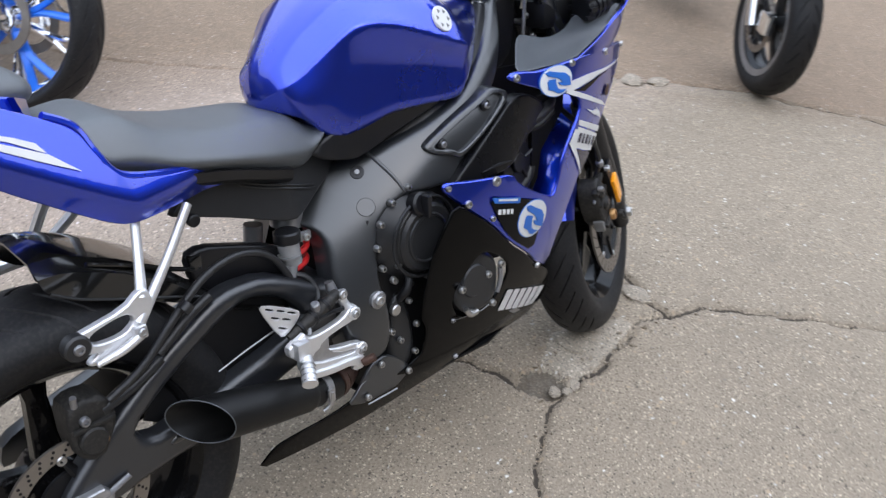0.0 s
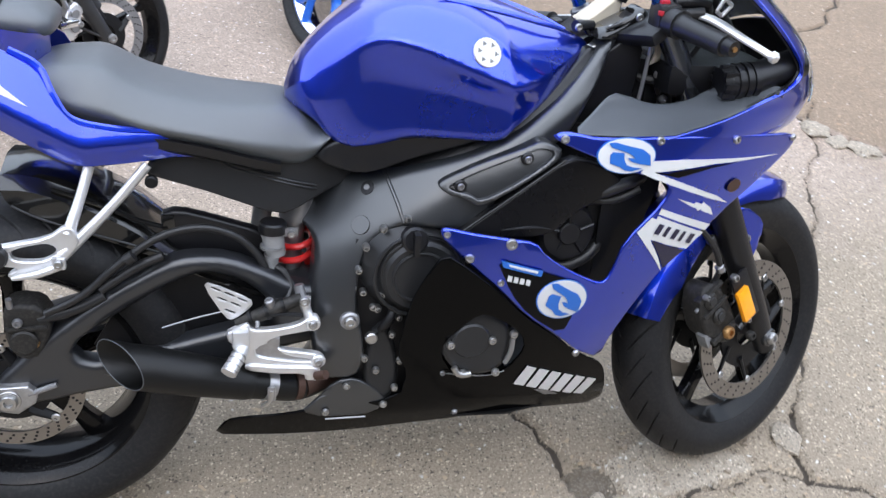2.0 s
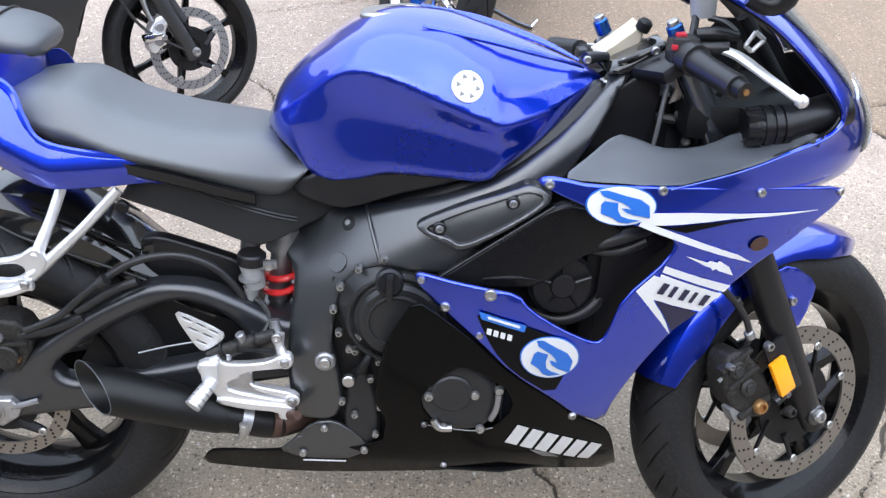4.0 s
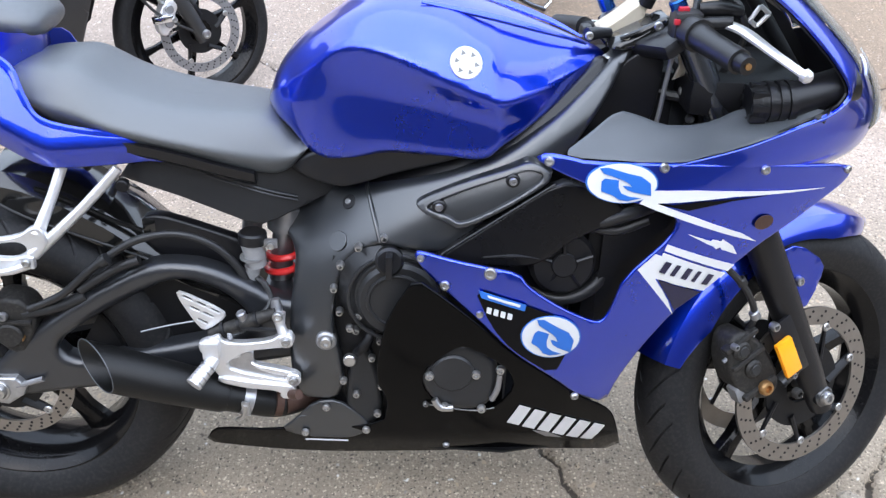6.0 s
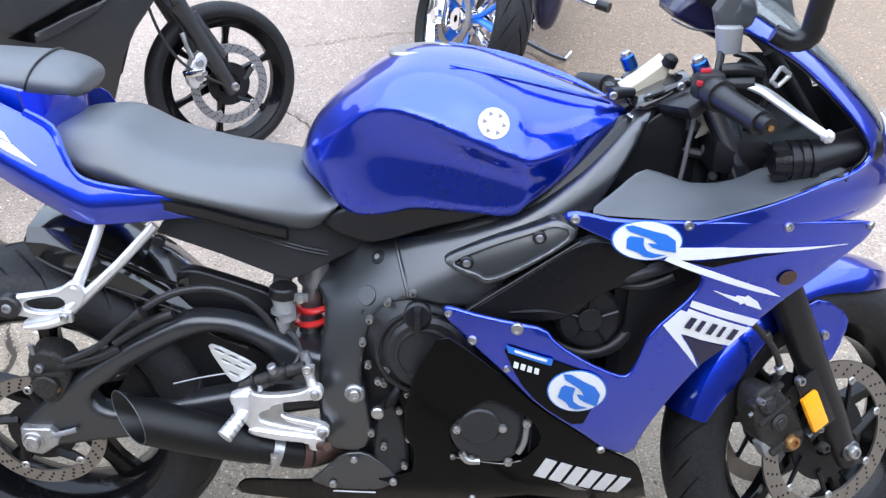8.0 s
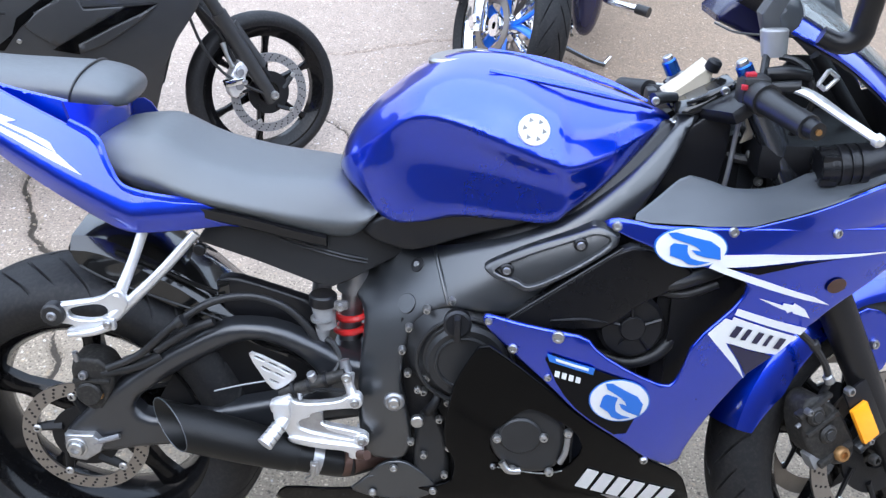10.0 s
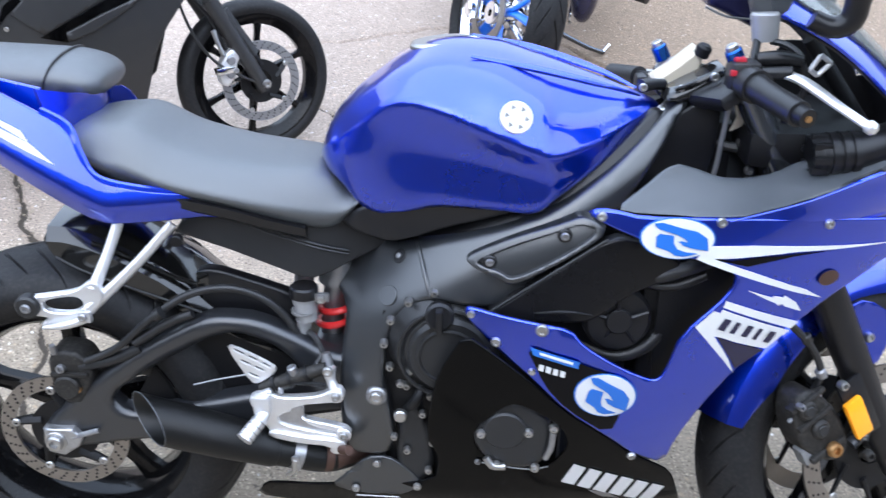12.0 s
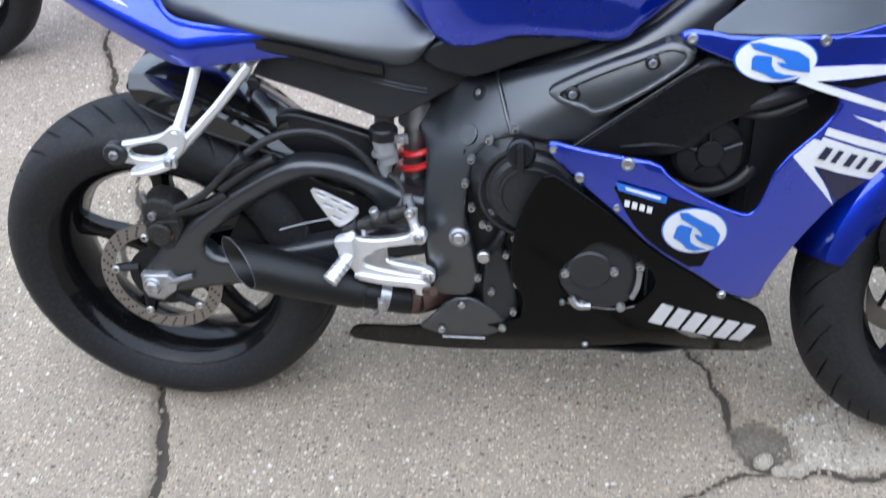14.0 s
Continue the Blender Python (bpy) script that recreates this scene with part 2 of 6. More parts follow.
def spline(pts, n, closed=False):
    """n points evenly along a Catmull-Rom curve."""
    p = [Vector(q) for q in pts]
    k = len(p)
    fine = []
    for i in range(k if closed else k - 1):
        a, b2, c2, d = (p[(i + j) % k] if closed else p[min(max(i + j, 0), k - 1)] for j in (-1, 0, 1, 2))
        for s in range(12):
            t = s / 12
            fine.append(0.5 * ((2 * b2) + (c2 - a) * t + (2 * a - 5 * b2 + 4 * c2 - d) * t * t + (3 * b2 - a - 3 * c2 + d) * t ** 3))
    fine.append(p[0].copy() if closed else p[-1].copy())
    cum = [0.0]
    for a, b2 in zip(fine, fine[1:]):
        cum.append(cum[-1] + (b2 - a).length)
    out, j = [], 0
    for s in range(n):
        goal = cum[-1] * s / (n if closed else n - 1)
        while j < len(cum) - 2 and cum[j + 1] < goal:
            j += 1
        span = cum[j + 1] - cum[j]
        out.append(fine[j].lerp(fine[j + 1], 0 if span < 1e-9 else (goal - cum[j]) / span))
    return out


def rings(bm, loops, closed=True, caps=True):
    """Skin a row of loops of equal length."""
    vs = [[bm.verts.new(p) for p in lp] for lp in loops]
    m = len(vs[0])
    for a, b2 in zip(vs, vs[1:]):
        for i in range(m if closed else m - 1):
            q = (a[i], a[(i + 1) % m], b2[(i + 1) % m], b2[i])
            if len({id(v) for v in q}) == 4:
                bm.faces.new(q)
    if caps and closed:
        for lp in (vs[0], vs[-1]):
            try:
                bm.faces.new(lp)
            except ValueError:
                pass
    return vs


def tube(pts, r, n=None, seg=10, bm=None, taper=None, flat=1.0):
    """Round bar along a smooth line; r may run through a list."""
    bm = bm or bmesh.new()
    n = n or (2 if len(pts) == 2 else 6 * len(pts))
    line = spline(pts, n)
    rad = r if isinstance(r, (list, tuple)) else [r, r]
    side = None
    loops = []
    for i, p in enumerate(line):
        d = (line[min(i + 1, n - 1)] - line[max(i - 1, 0)]).normalized()
        if side is None:
            side = d.orthogonal().normalized()
        side = (side - d * side.dot(d)).normalized()
        up = d.cross(side)
        f = i / (n - 1) * (len(rad) - 1)
        k = min(int(f), len(rad) - 2)
        rr = rad[k] + (rad[k + 1] - rad[k]) * (f - k)
        loops.append([p + rr * (math.cos(a) * side + flat * math.sin(a) * up) for a in (2 * math.pi * j / seg for j in range(seg))])
    rings(bm, loops)
    return bm


def lathe(profile, seg=64, bm=None, a0=0.0, a1=None):
    """Turn a profile of (radius, y) round the y axis; closed ring unless an arc is given."""
    bm = bm or bmesh.new()
    whole = a1 is None
    steps = seg if whole else seg + 1
    cols = []
    for k in range(steps):
        a = a0 + (2 * math.pi if whole else a1 - a0) * k / seg
        cols.append([bm.verts.new((r * math.cos(a), y, r * math.sin(a))) for r, y in profile])
    for k in range(steps if whole else steps - 1):
        a, b2 = cols[k], cols[(k + 1) % steps]
        for i in range(len(profile) - 1):
            bm.faces.new((a[i], a[i + 1], b2[i + 1], b2[i]))
    if not whole and len(profile) > 3:
        bm.faces.new(cols[0])
        bm.faces.new(list(reversed(cols[-1])))
    return bm


def drum(c, axis, r, h, seg=20, bevel=0.0, bm=None, r2=None):
    """Disc or boss from c along the axis, with a rounded front edge."""
    bm = bm or bmesh.new()
    d = Vector(axis).normalized()
    s = d.orthogonal().normalized()
    u = d.cross(s)
    c = Vector(c)
    r2 = r if r2 is None else r2
    prof = [(r, 0.0), (r2, h - bevel), (r2 - bevel, h)] if bevel else [(r, 0.0), (r2, h)]
    rings(bm, [[c + d * q + rr * (math.cos(a) * s + math.sin(a) * u) for a in (2 * math.pi * j / seg for j in range(seg))] for rr, q in prof])
    return bm


def bolt(c, axis, r, h, bm=None):
    """Button head with a sunk socket."""
    bm = bm or bmesh.new()
    d = Vector(axis).normalized()
    s = d.orthogonal().normalized()
    u = d.cross(s)
    c = Vector(c)
    prof = [(1, 0), (1, 0.55), (0.82, 0.95), (0.5, 1.0), (0.45, 0.45), (0.05, 0.4)]
    rings(bm, [[c + d * (q * h) + r * rr * (math.cos(a) * s + math.sin(a) * u) for a in (math.pi * j / 6 for j in range(12))] for rr, q in prof])
    return bm


def block(lo, hi, bevel=0.004, bm=None, seg=2):
    """Box with rounded edges between two corners."""
    own = bmesh.new()
    lo, hi = Vector(lo), Vector(hi)
    m = Matrix.Translation((lo + hi) / 2) @ Matrix.Diagonal((*(hi - lo), 1))
    bmesh.ops.create_cube(own, size=1, matrix=m)
    if bevel:
        bmesh.ops.bevel(own, geom=own.edges[:], offset=bevel, segments=seg, affect="EDGES", profile=0.6)
    return own if bm is None else join(bm, own)


def join(bm, other):
    me = bpy.data.meshes.new("tmp")
    other.to_mesh(me)
    other.free()
    bm.from_mesh(me)
    bpy.data.meshes.remove(me)
    return bm


def chaikin(pts, times):
    p = [Vector(q) for q in pts]
    for _ in range(times):
        q = []
        for a, b2 in zip(p, p[1:] + p[:1]):
            q += [a.lerp(b2, 0.22), a.lerp(b2, 0.78)]
        p = q
    return p


def inside(px, pz, poly):
    """Which points lie inside a closed outline."""
    x0, z0 = poly[:, 0], poly[:, 1]
    x1, z1 = np.roll(x0, -1), np.roll(z0, -1)
    res = np.zeros(len(px), bool)
    for a, b2, c, d in zip(x0, z0, x1, z1):
        cut = ((b2 > pz) != (d > pz)) & (px < (c - a) * (pz - b2) / (d - b2 + 1e-15) + a)
        res ^= cut
    return res


def reach(px, pz, polys):
    """Distance from points to the nearest outline."""
    best = np.full(len(px), 1e9)
    for poly in polys:
        nxt = np.roll(poly, -1, axis=0)
        for (a, b2), (c, d) in zip(poly, nxt):
            ex, ez = c - a, d - b2
            t = np.clip(((px - a) * ex + (pz - b2) * ez) / (ex * ex + ez * ez + 1e-15), 0, 1)
            best = np.minimum(best, np.hypot(px - a - t * ex, pz - b2 - t * ez))
    return best


def quad(ctrl):
    """A smooth sheet y(x, z) through control places, by least squares."""
    c = np.array(ctrl, float)
    a = np.c_[np.ones(len(c)), c[:, 0], c[:, 1], c[:, 0] ** 2, c[:, 0] * c[:, 1], c[:, 1] ** 2]
    k = np.linalg.lstsq(a, c[:, 2], rcond=None)[0]
    return lambda x, z: k[0] + k[1] * x + k[2] * z + k[3] * x * x + k[4] * x * z + k[5] * z * z


def skin(outline, yf, thick=0.006, edge=0.004, step=0.02, soft=1, holes=(), hole_soft=1, bm=None):
    """A moulded panel: an outline in x and z, bent to the sheet y = yf(x, z), with thickness and rounded rims. Outside is towards -y."""
    from mathutils.geometry import delaunay_2d_cdt
    bm = bm or bmesh.new()
    if not callable(yf):
        level = yf
        yf = lambda x, z: level + 0 * x
    loops = [chaikin(outline, soft)] + [chaikin(h, hole_soft) for h in holes]
    fine = []
    for lp in loops:
        q = []
        for a, b2 in zip(lp, lp[1:] + lp[:1]):
            n = max(1, int((b2 - a).length / step + 0.5))
            q += [a.lerp(b2, i / n) for i in range(n)]
        fine.append(np.array([(v[0], v[1]) for v in q]))
    pts = [tuple(p) for f in fine for p in f]
    edges, base = [], 0
    for f in fine:
        edges += [(base + i, base + (i + 1) % len(f)) for i in range(len(f))]
        base += len(f)
    allp = np.vstack(fine)

    def within(x, z):
        ok = inside(x, z, fine[0])
        for h in fine[1:]:
            ok &= ~inside(x, z, h)
        return ok
    extra = []
    if edge:
        for f in fine:
            tang = np.roll(f, -1, axis=0) - np.roll(f, 1, axis=0)
            nrm = np.c_[-tang[:, 1], tang[:, 0]] / (np.linalg.norm(tang, axis=1)[:, None] + 1e-12)
            for q in (0.12, 0.45, 1.0):
                for sgn in (1, -1):
                    c = f + nrm * sgn * edge * q
                    d = reach(c[:, 0], c[:, 1], fine)
                    extra.append(c[within(c[:, 0], c[:, 1]) & (d > edge * q * 0.85)])
    lo, hi = allp.min(0), allp.max(0)
    gx, gz = np.meshgrid(np.arange(lo[0] + step / 2, hi[0], step), np.arange(lo[1] + step / 2, hi[1], step))
    gx, gz = gx.ravel(), gz.ravel()
    if len(gx):
        gx = gx + (np.arange(len(gx)) % 2) * step * 0.13
        ok = within(gx, gz) & (reach(gx, gz, fine) > edge * 1.3 + step * 0.25)
        extra.append(np.c_[gx[ok], gz[ok]])
    for e in extra:
        pts += [tuple(p) for p in e]
    v2, _, tris, *_ = delaunay_2d_cdt([Vector(p) for p in pts], edges, [], 0, 1e-6)
    xy = np.array([(v[0], v[1]) for v in v2])
    cen = np.array([xy[list(t)].mean(0) for t in tris])
    keep = within(cen[:, 0], cen[:, 1])
    d = reach(xy[:, 0], xy[:, 1], fine)
    y = np.array([float(yf(a, b2)) for a, b2 in xy])
    drop = np.where(d < edge, edge - np.sqrt(np.maximum(0, edge * edge - (edge - d) ** 2)), 0) if edge else np.zeros(len(xy))
    top = [bm.verts.new((a, q + w, b2)) for (a, b2), q, w in zip(xy, y, drop)]
    lay = bm.verts.layers.float_vector.get("sheet_normal") or bm.verts.layers.float_vector.new("sheet_normal")
    top = [v for v in bm.verts][-len(xy):]
    for v, (a, b2), w in zip(top, xy, d):
        if w >= edge * 0.999:
            h = 0.002
            v[lay] = Vector((float(yf(a + h, b2) - yf(a - h, b2)) / (2 * h), -1, float(yf(a, b2 + h) - yf(a, b2 - h)) / (2 * h))).normalized()
    bot = [bm.verts.new((a, q + thick, b2)) for (a, b2), q in zip(xy, y)]
    count = {}
    for t, k in zip(tris, keep):
        if not k:
            continue
        try:
            bm.faces.new([top[i] for i in t])
            bm.faces.new([bot[i] for i in reversed(t)])
        except ValueError:
            continue
        for a, b2 in zip(t, list(t[1:]) + [t[0]]):
            count[(a, b2)] = 1
    for a, b2 in count:
        if (b2, a) not in count:
            bm.faces.new((top[b2], top[a], bot[a], bot[b2]))
    bmesh.ops.delete(bm, geom=[v for v in bm.verts if not v.link_faces], context="VERTS")
    return bm


def loft(stations, n, section, across):
    """Closed body along x: stations of numbers are smoothed, and section(values) gives each loop."""
    cols = list(zip(*stations))
    idx = np.linspace(0, len(stations) - 1, n)
    table = []
    for col in cols:
        s = spline([(i, v, 0) for i, v in enumerate(col)], 400)
        table.append(np.interp(idx, [q[0] for q in s], [q[1] for q in s]))
    bm = bmesh.new()
    rings(bm, [section(*row) for row in zip(*table)])
    return bm


def half_loop(x, half, n):
    """Full closed loop from a half profile of (y, z) running from the bottom rim over the outside to the top middle; right side first."""
    p = spline([(0, -y, z) for y, z in half], n)
    right = [Vector((x, q[1], q[2])) for q in p]
    left = [Vector((x, -q[1], q[2])) for q in reversed(p[:-1])]
    return right + left

# ---- ground ----
CRACKS = [
    ([(1.64, 0.0), (1.58, -0.11), (1.57, -0.19), (1.68, -0.22), (1.75, -0.29), (1.84, -0.41), (2.02, -0.62), (2.5, -1.1)], 0.007),
    ([(1.57, -0.19), (1.46, -0.15), (1.31, -0.18), (1.14, -0.20), (1.04, -0.20), (0.94, -0.25), (0.85, -0.31), (0.78, -0.38), (0.5, -0.66)], 0.005),
    ([(0.93, 0.13), (0.97, 0.06), (1.005, 0.03), (1.03, -0.045), (1.04, -0.11)], 0.006),
    ([(1.64, 0.0), (1.70, 0.08), (1.88, 0.33), (2.0, 0.5), (2.12, 0.7), (2.27, 0.99), (2.45, 1.3), (2.62, 1.7)], 0.0045),
    ([(2.30, 1.55), (2.45, 1.37), (2.57, 1.2), (2.70, 1.05), (2.87, 0.90), (3.06, 0.74), (3.27, 0.48), (3.32, 0.3), (3.42, 0.14), (3.5, -0.1), (3.9, -0.6)], 0.013),
    ([(2.2, 1.55), (2.62, 1.85), (3.13, 2.3), (4.2, 3.3)], 0.008),
    ([(0.93, 2.48), (1.01, 2.36), (1.13, 2.21), (1.265, 2.06), (1.45, 1.90), (1.7, 1.75)], 0.004),
    ([(-0.2, 2.24), (0.062, 2.344), (0.33, 2.43), (0.594, 2.514), (1.0, 2.66)], 0.005),
    ([(0.08, 1.92), (0.174, 1.744), (0.245, 1.624), (0.34, 1.47)], 0.006),
    ([(-1.1, 2.0), (-0.77, 1.34), (-0.67, 1.13), (-0.57, 0.95), (-0.33, 0.45), (-0.10, -0.05), (-0.06, -0.17), (-0.03, -0.3), (0.05, -0.62)], 0.010),
]
CHUNKS = [(1.575, -.075, .045), (1.255, -.085, .050), (1.080, -.178, .019), (1.105, -.196, .015), (1.135, -.190, .020), (1.36, -.10, .030), (2.46, 1.27, .060), (2.50, 1.18, .050), (2.57, 1.12, .060), (2.80, .90, .045), (2.90, .83, .060), (2.99, .76, .050)]
HOLLOW = np.array([(1.02, -0.10), (1.08, -0.075), (1.13, -0.10), (1.15, -0.15), (1.12, -0.195), (1.05, -0.19), (1.03, -0.15)])
RUBBLE = np.array([(1.12, -0.09), (1.24, -0.03), (1.36, -0.06), (1.45, -0.11), (1.47, -0.15), (1.33, -0.18), (1.16, -0.20), (1.13, -0.15)])
BROWN = np.array([(0.95, 60), (0.95, 2.0), (1.6, 1.75), (2.35, 1.5), (2.57, 1.22), (2.87, 0.92), (3.27, 0.48), (3.42, 0.16), (3.9, -0.6), (9, -6), (70, -6), (70, 60)])


def axis_steps(lo, hi, fine, far):
    mid = list(np.arange(lo, hi, fine))
    out, s = [], fine
    left, right = [], []
    a, b2 = lo, mid[-1]
    while a > -far or b2 < far:
        s *= 1.22
        a -= s
        b2 += s
        left.append(a)
        right.append(b2)
    return np.array(left[::-1] + mid + right)


def jag(line, width, seed):
    """A crack's course with small kinks."""
    rng = random.Random(seed)
    pts = [np.array(p) for p in line]
    for _ in range(4):
        q = []
        for a, b2 in zip(pts, pts[1:]):
            d = b2 - a
            q += [a, (a + b2) / 2 + np.array((-d[1], d[0])) * rng.uniform(-0.12, 0.12)]
        pts = q + [pts[-1]]
    return np.array(pts)


def build_ground():
    xs, ys = axis_steps(-1.0, 3.6, 0.0085, 90), axis_steps(-0.75, 2.75, 0.0085, 90)
    X, Y = np.meshgrid(xs, ys)
    x, y = X.ravel(), Y.ravel()
    z = np.zeros(len(x))
    gap = np.zeros(len(x))
    wob = np.array([noise.noise(Vector((a * 9, b2 * 9, 0))) for a, b2 in zip(x, y)])
    fine = np.array([noise.noise(Vector((a * 40, b2 * 40, 3))) for a, b2 in zip(x, y)])
    near = (x > -1.2) & (x < 4) & (y > -0.9) & (y < 2.9)
    for k, (line, w) in enumerate(CRACKS):
        p = jag(line, w, k)
        best = np.full(len(x), 9.0)
        lo, hi = p.min(0) - 0.1, p.max(0) + 0.1
        sel = np.where((x > lo[0]) & (x < hi[0]) & (y > lo[1]) & (y < hi[1]))[0]
        for a, b2 in zip(p, p[1:]):
            e = b2 - a
            t = np.clip(((x[sel] - a[0]) * e[0] + (y[sel] - a[1]) * e[1]) / (e @ e + 1e-12), 0, 1)
            best[sel] = np.minimum(best[sel], np.hypot(x[sel] - a[0] - t * e[0], y[sel] - a[1] - t * e[1]))
        half = w * (0.75 + 0.9 * np.maximum(wob, -0.6))
        z -= np.where(best < half + 0.006, 0.014 * np.clip((half + 0.006 - best) / 0.008, 0, 1), 0)
        z -= np.where(best < 0.05, 0.002 * (1 - best / 0.05), 0)
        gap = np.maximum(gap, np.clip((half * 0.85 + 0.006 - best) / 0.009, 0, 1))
    inh = inside(x, y, HOLLOW)
    inr = inside(x, y, RUBBLE)
    z += np.where(inh, -0.012 + 0.006 * fine, 0) + np.where(inr, 0.004 + 0.006 * fine, 0)
    z += np.where(near, 0.0012 * fine, 0)
    brown = np.where(inside(x, y, BROWN), 1.0, 0.0)
    soft = np.clip(0.5 + np.where(brown > 0, 1, -1) * reach(x, y, [BROWN]) / np.where(x + 0.9 * y > 3.55, 0.03, 0.5), 0, 1)
    nx, ny = len(xs), len(ys)
    me = bpy.data.meshes.new("ground")
    i = np.arange(nx * ny).reshape(ny, nx)
    quads = np.stack([i[:-1, :-1], i[:-1, 1:], i[1:, 1:], i[1:, :-1]], -1).reshape(-1, 4)
    me.vertices.add(len(x))
    me.vertices.foreach_set("co", np.c_[x, y, z].ravel())
    me.loops.add(len(quads) * 4)
    me.loops.foreach_set("vertex_index", quads.ravel())
    me.polygons.add(len(quads))
    me.polygons.foreach_set("loop_start", np.arange(len(quads)) * 4)
    me.polygons.foreach_set("loop_total", np.full(len(quads), 4))
    kind = np.where(inr[quads].all(1), 1, np.where(inh[quads].all(1), 2, 0))
    me.polygons.foreach_set("material_index", kind.astype(np.int32))
    me.update()
    me.validate()
    att = me.attributes.new("slab", "FLOAT", "POINT")
    att.data.foreach_set("value", soft.astype(np.float32))
    # paler and pinker with rising y, off the brown slab
    pale_ramp = np.clip((y - 0.45 - 0.12 * wob) / 0.8, 0, 1) * (1 - soft)
    att = me.attributes.new("pale_ramp", "FLOAT", "POINT")
    att.data.foreach_set("value", pale_ramp.astype(np.float32))
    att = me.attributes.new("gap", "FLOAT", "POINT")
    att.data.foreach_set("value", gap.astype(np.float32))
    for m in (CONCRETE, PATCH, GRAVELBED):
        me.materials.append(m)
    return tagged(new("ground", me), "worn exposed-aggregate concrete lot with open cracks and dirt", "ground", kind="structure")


def tint_by_mask(m, key, colour):
    """Another pour, browner, beyond the cracks; gradually paler and pinkish behind the motorcycle."""
    n, l = m.node_tree.nodes, m.node_tree.links
    b = n["Principled BSDF"]
    src = b.inputs["Base Color"].links[0].from_socket
    at = n.new("ShaderNodeAttribute")
    at.attribute_name = key
    mul = n.new("ShaderNodeMix")
    mul.data_type, mul.blend_type = "RGBA", "MULTIPLY"
    l.new(at.outputs["Fac"], mul.inputs[0]), l.new(src, mul.inputs[6])
    mul.inputs[7].default_value = (*colour, 1)
    l.new(mul.outputs[2], b.inputs["Base Color"])


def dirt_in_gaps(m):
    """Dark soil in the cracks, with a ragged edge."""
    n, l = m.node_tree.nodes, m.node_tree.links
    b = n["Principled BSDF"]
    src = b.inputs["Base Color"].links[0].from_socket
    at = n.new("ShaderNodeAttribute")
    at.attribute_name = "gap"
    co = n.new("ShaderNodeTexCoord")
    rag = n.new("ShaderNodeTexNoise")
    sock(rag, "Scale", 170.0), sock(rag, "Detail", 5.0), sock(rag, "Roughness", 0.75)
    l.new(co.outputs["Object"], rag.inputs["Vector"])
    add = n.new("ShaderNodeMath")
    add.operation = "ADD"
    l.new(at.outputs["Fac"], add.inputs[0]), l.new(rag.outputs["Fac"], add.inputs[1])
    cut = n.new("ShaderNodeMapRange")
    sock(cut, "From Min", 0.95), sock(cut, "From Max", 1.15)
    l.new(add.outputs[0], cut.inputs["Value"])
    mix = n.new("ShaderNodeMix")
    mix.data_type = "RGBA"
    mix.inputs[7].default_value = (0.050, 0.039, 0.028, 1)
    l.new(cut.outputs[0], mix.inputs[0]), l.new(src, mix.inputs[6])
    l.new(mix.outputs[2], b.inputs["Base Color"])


tint_by_mask(CONCRETE, "slab", (0.87, 0.78, 0.73))
tint_by_mask(CONCRETE, "pale_ramp", (1.30, 1.27, 1.40))
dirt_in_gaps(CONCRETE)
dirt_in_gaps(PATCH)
GRAVELBED = mat("loose_grit", (0.115, 0.092, 0.066), 0.95, 0.0, 0.0, 0.6, 70, 0.9, 160, dust=0.5)
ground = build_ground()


def pebbles():
    """Loose chips in and beside the cracks."""
    rng = random.Random(4)
    bm = bmesh.new()
    spots = []
    for k, (line, w) in enumerate(CRACKS[:3] + CRACKS[4:5] + CRACKS[9:10]):
        for a, b2 in zip(line, line[1:]):
            for _ in range(max(2, int(40 * math.dist(a, b2)))):
                t = rng.random()
                spots.append((a[0] + (b2[0] - a[0]) * t + rng.gauss(0, 0.018), a[1] + (b2[1] - a[1]) * t + rng.gauss(0, 0.018), rng.uniform(0.002, 0.006)))
    for _ in range(80):
        spots.append((rng.uniform(1.02, 1.48), rng.uniform(-0.22, -0.03), 0.003 + 0.008 * rng.random() ** 3))
    for _ in range(160):
        spots.append((rng.uniform(-0.6, 2.4), rng.uniform(-0.6, 1.6), rng.uniform(0.0015, 0.004)))
    for px, py, r in spots:
        m = Matrix.Translation((px, py, r * 0.3)) @ Euler([rng.uniform(0, 6) for _ in range(3)]).to_matrix().to_4x4() @ Matrix.Diagonal((r, r * rng.uniform(0.6, 1), r * rng.uniform(0.5, 0.8), 1))
        made = bmesh.ops.create_icosphere(bm, subdivisions=1, radius=1, matrix=m)
        for v in made["verts"]:
            v.co += Vector([rng.uniform(-.32, .32) * r for _ in range(3)])
    ob = finish("gravel", bm, STONE, angle=20)
    return tagged(ob, "loose stone chips scattered along the concrete cracks", "gravel", kind="stuff")


STONE = mat("pale_stone_chip", (0.30, 0.25, 0.19), 0.85, 0.0, 0.0, 0.45, 40, 0.5, 400)
pebbles()


def chunk(px, py, r, seed):
    """A broken lump of pale mortar lying in the crack."""
    rng = random.Random(seed)
    bm = bmesh.new()
    bmesh.ops.create_icosphere(bm, subdivisions=3, radius=1)
    for v in bm.verts:
        q = 1 + .30 * noise.noise(v.co * 1.7 + Vector((seed, 0, 0))) + .10 * noise.noise(v.co * 6)
        v.co = Vector((v.co.x * q, v.co.y * q * .8, max(-.2, v.co.z * q * .32))) * r
    ob = finish("mortar_chunk", bm, PATCH, angle=25)
    ob.matrix_world = pose(px, py, r * .03, 0, 0, rng.uniform(0, 180))
    return tagged(ob, "pale broken mortar lump lying in the cracked concrete", "rubble", "mortar lumps in the crack")


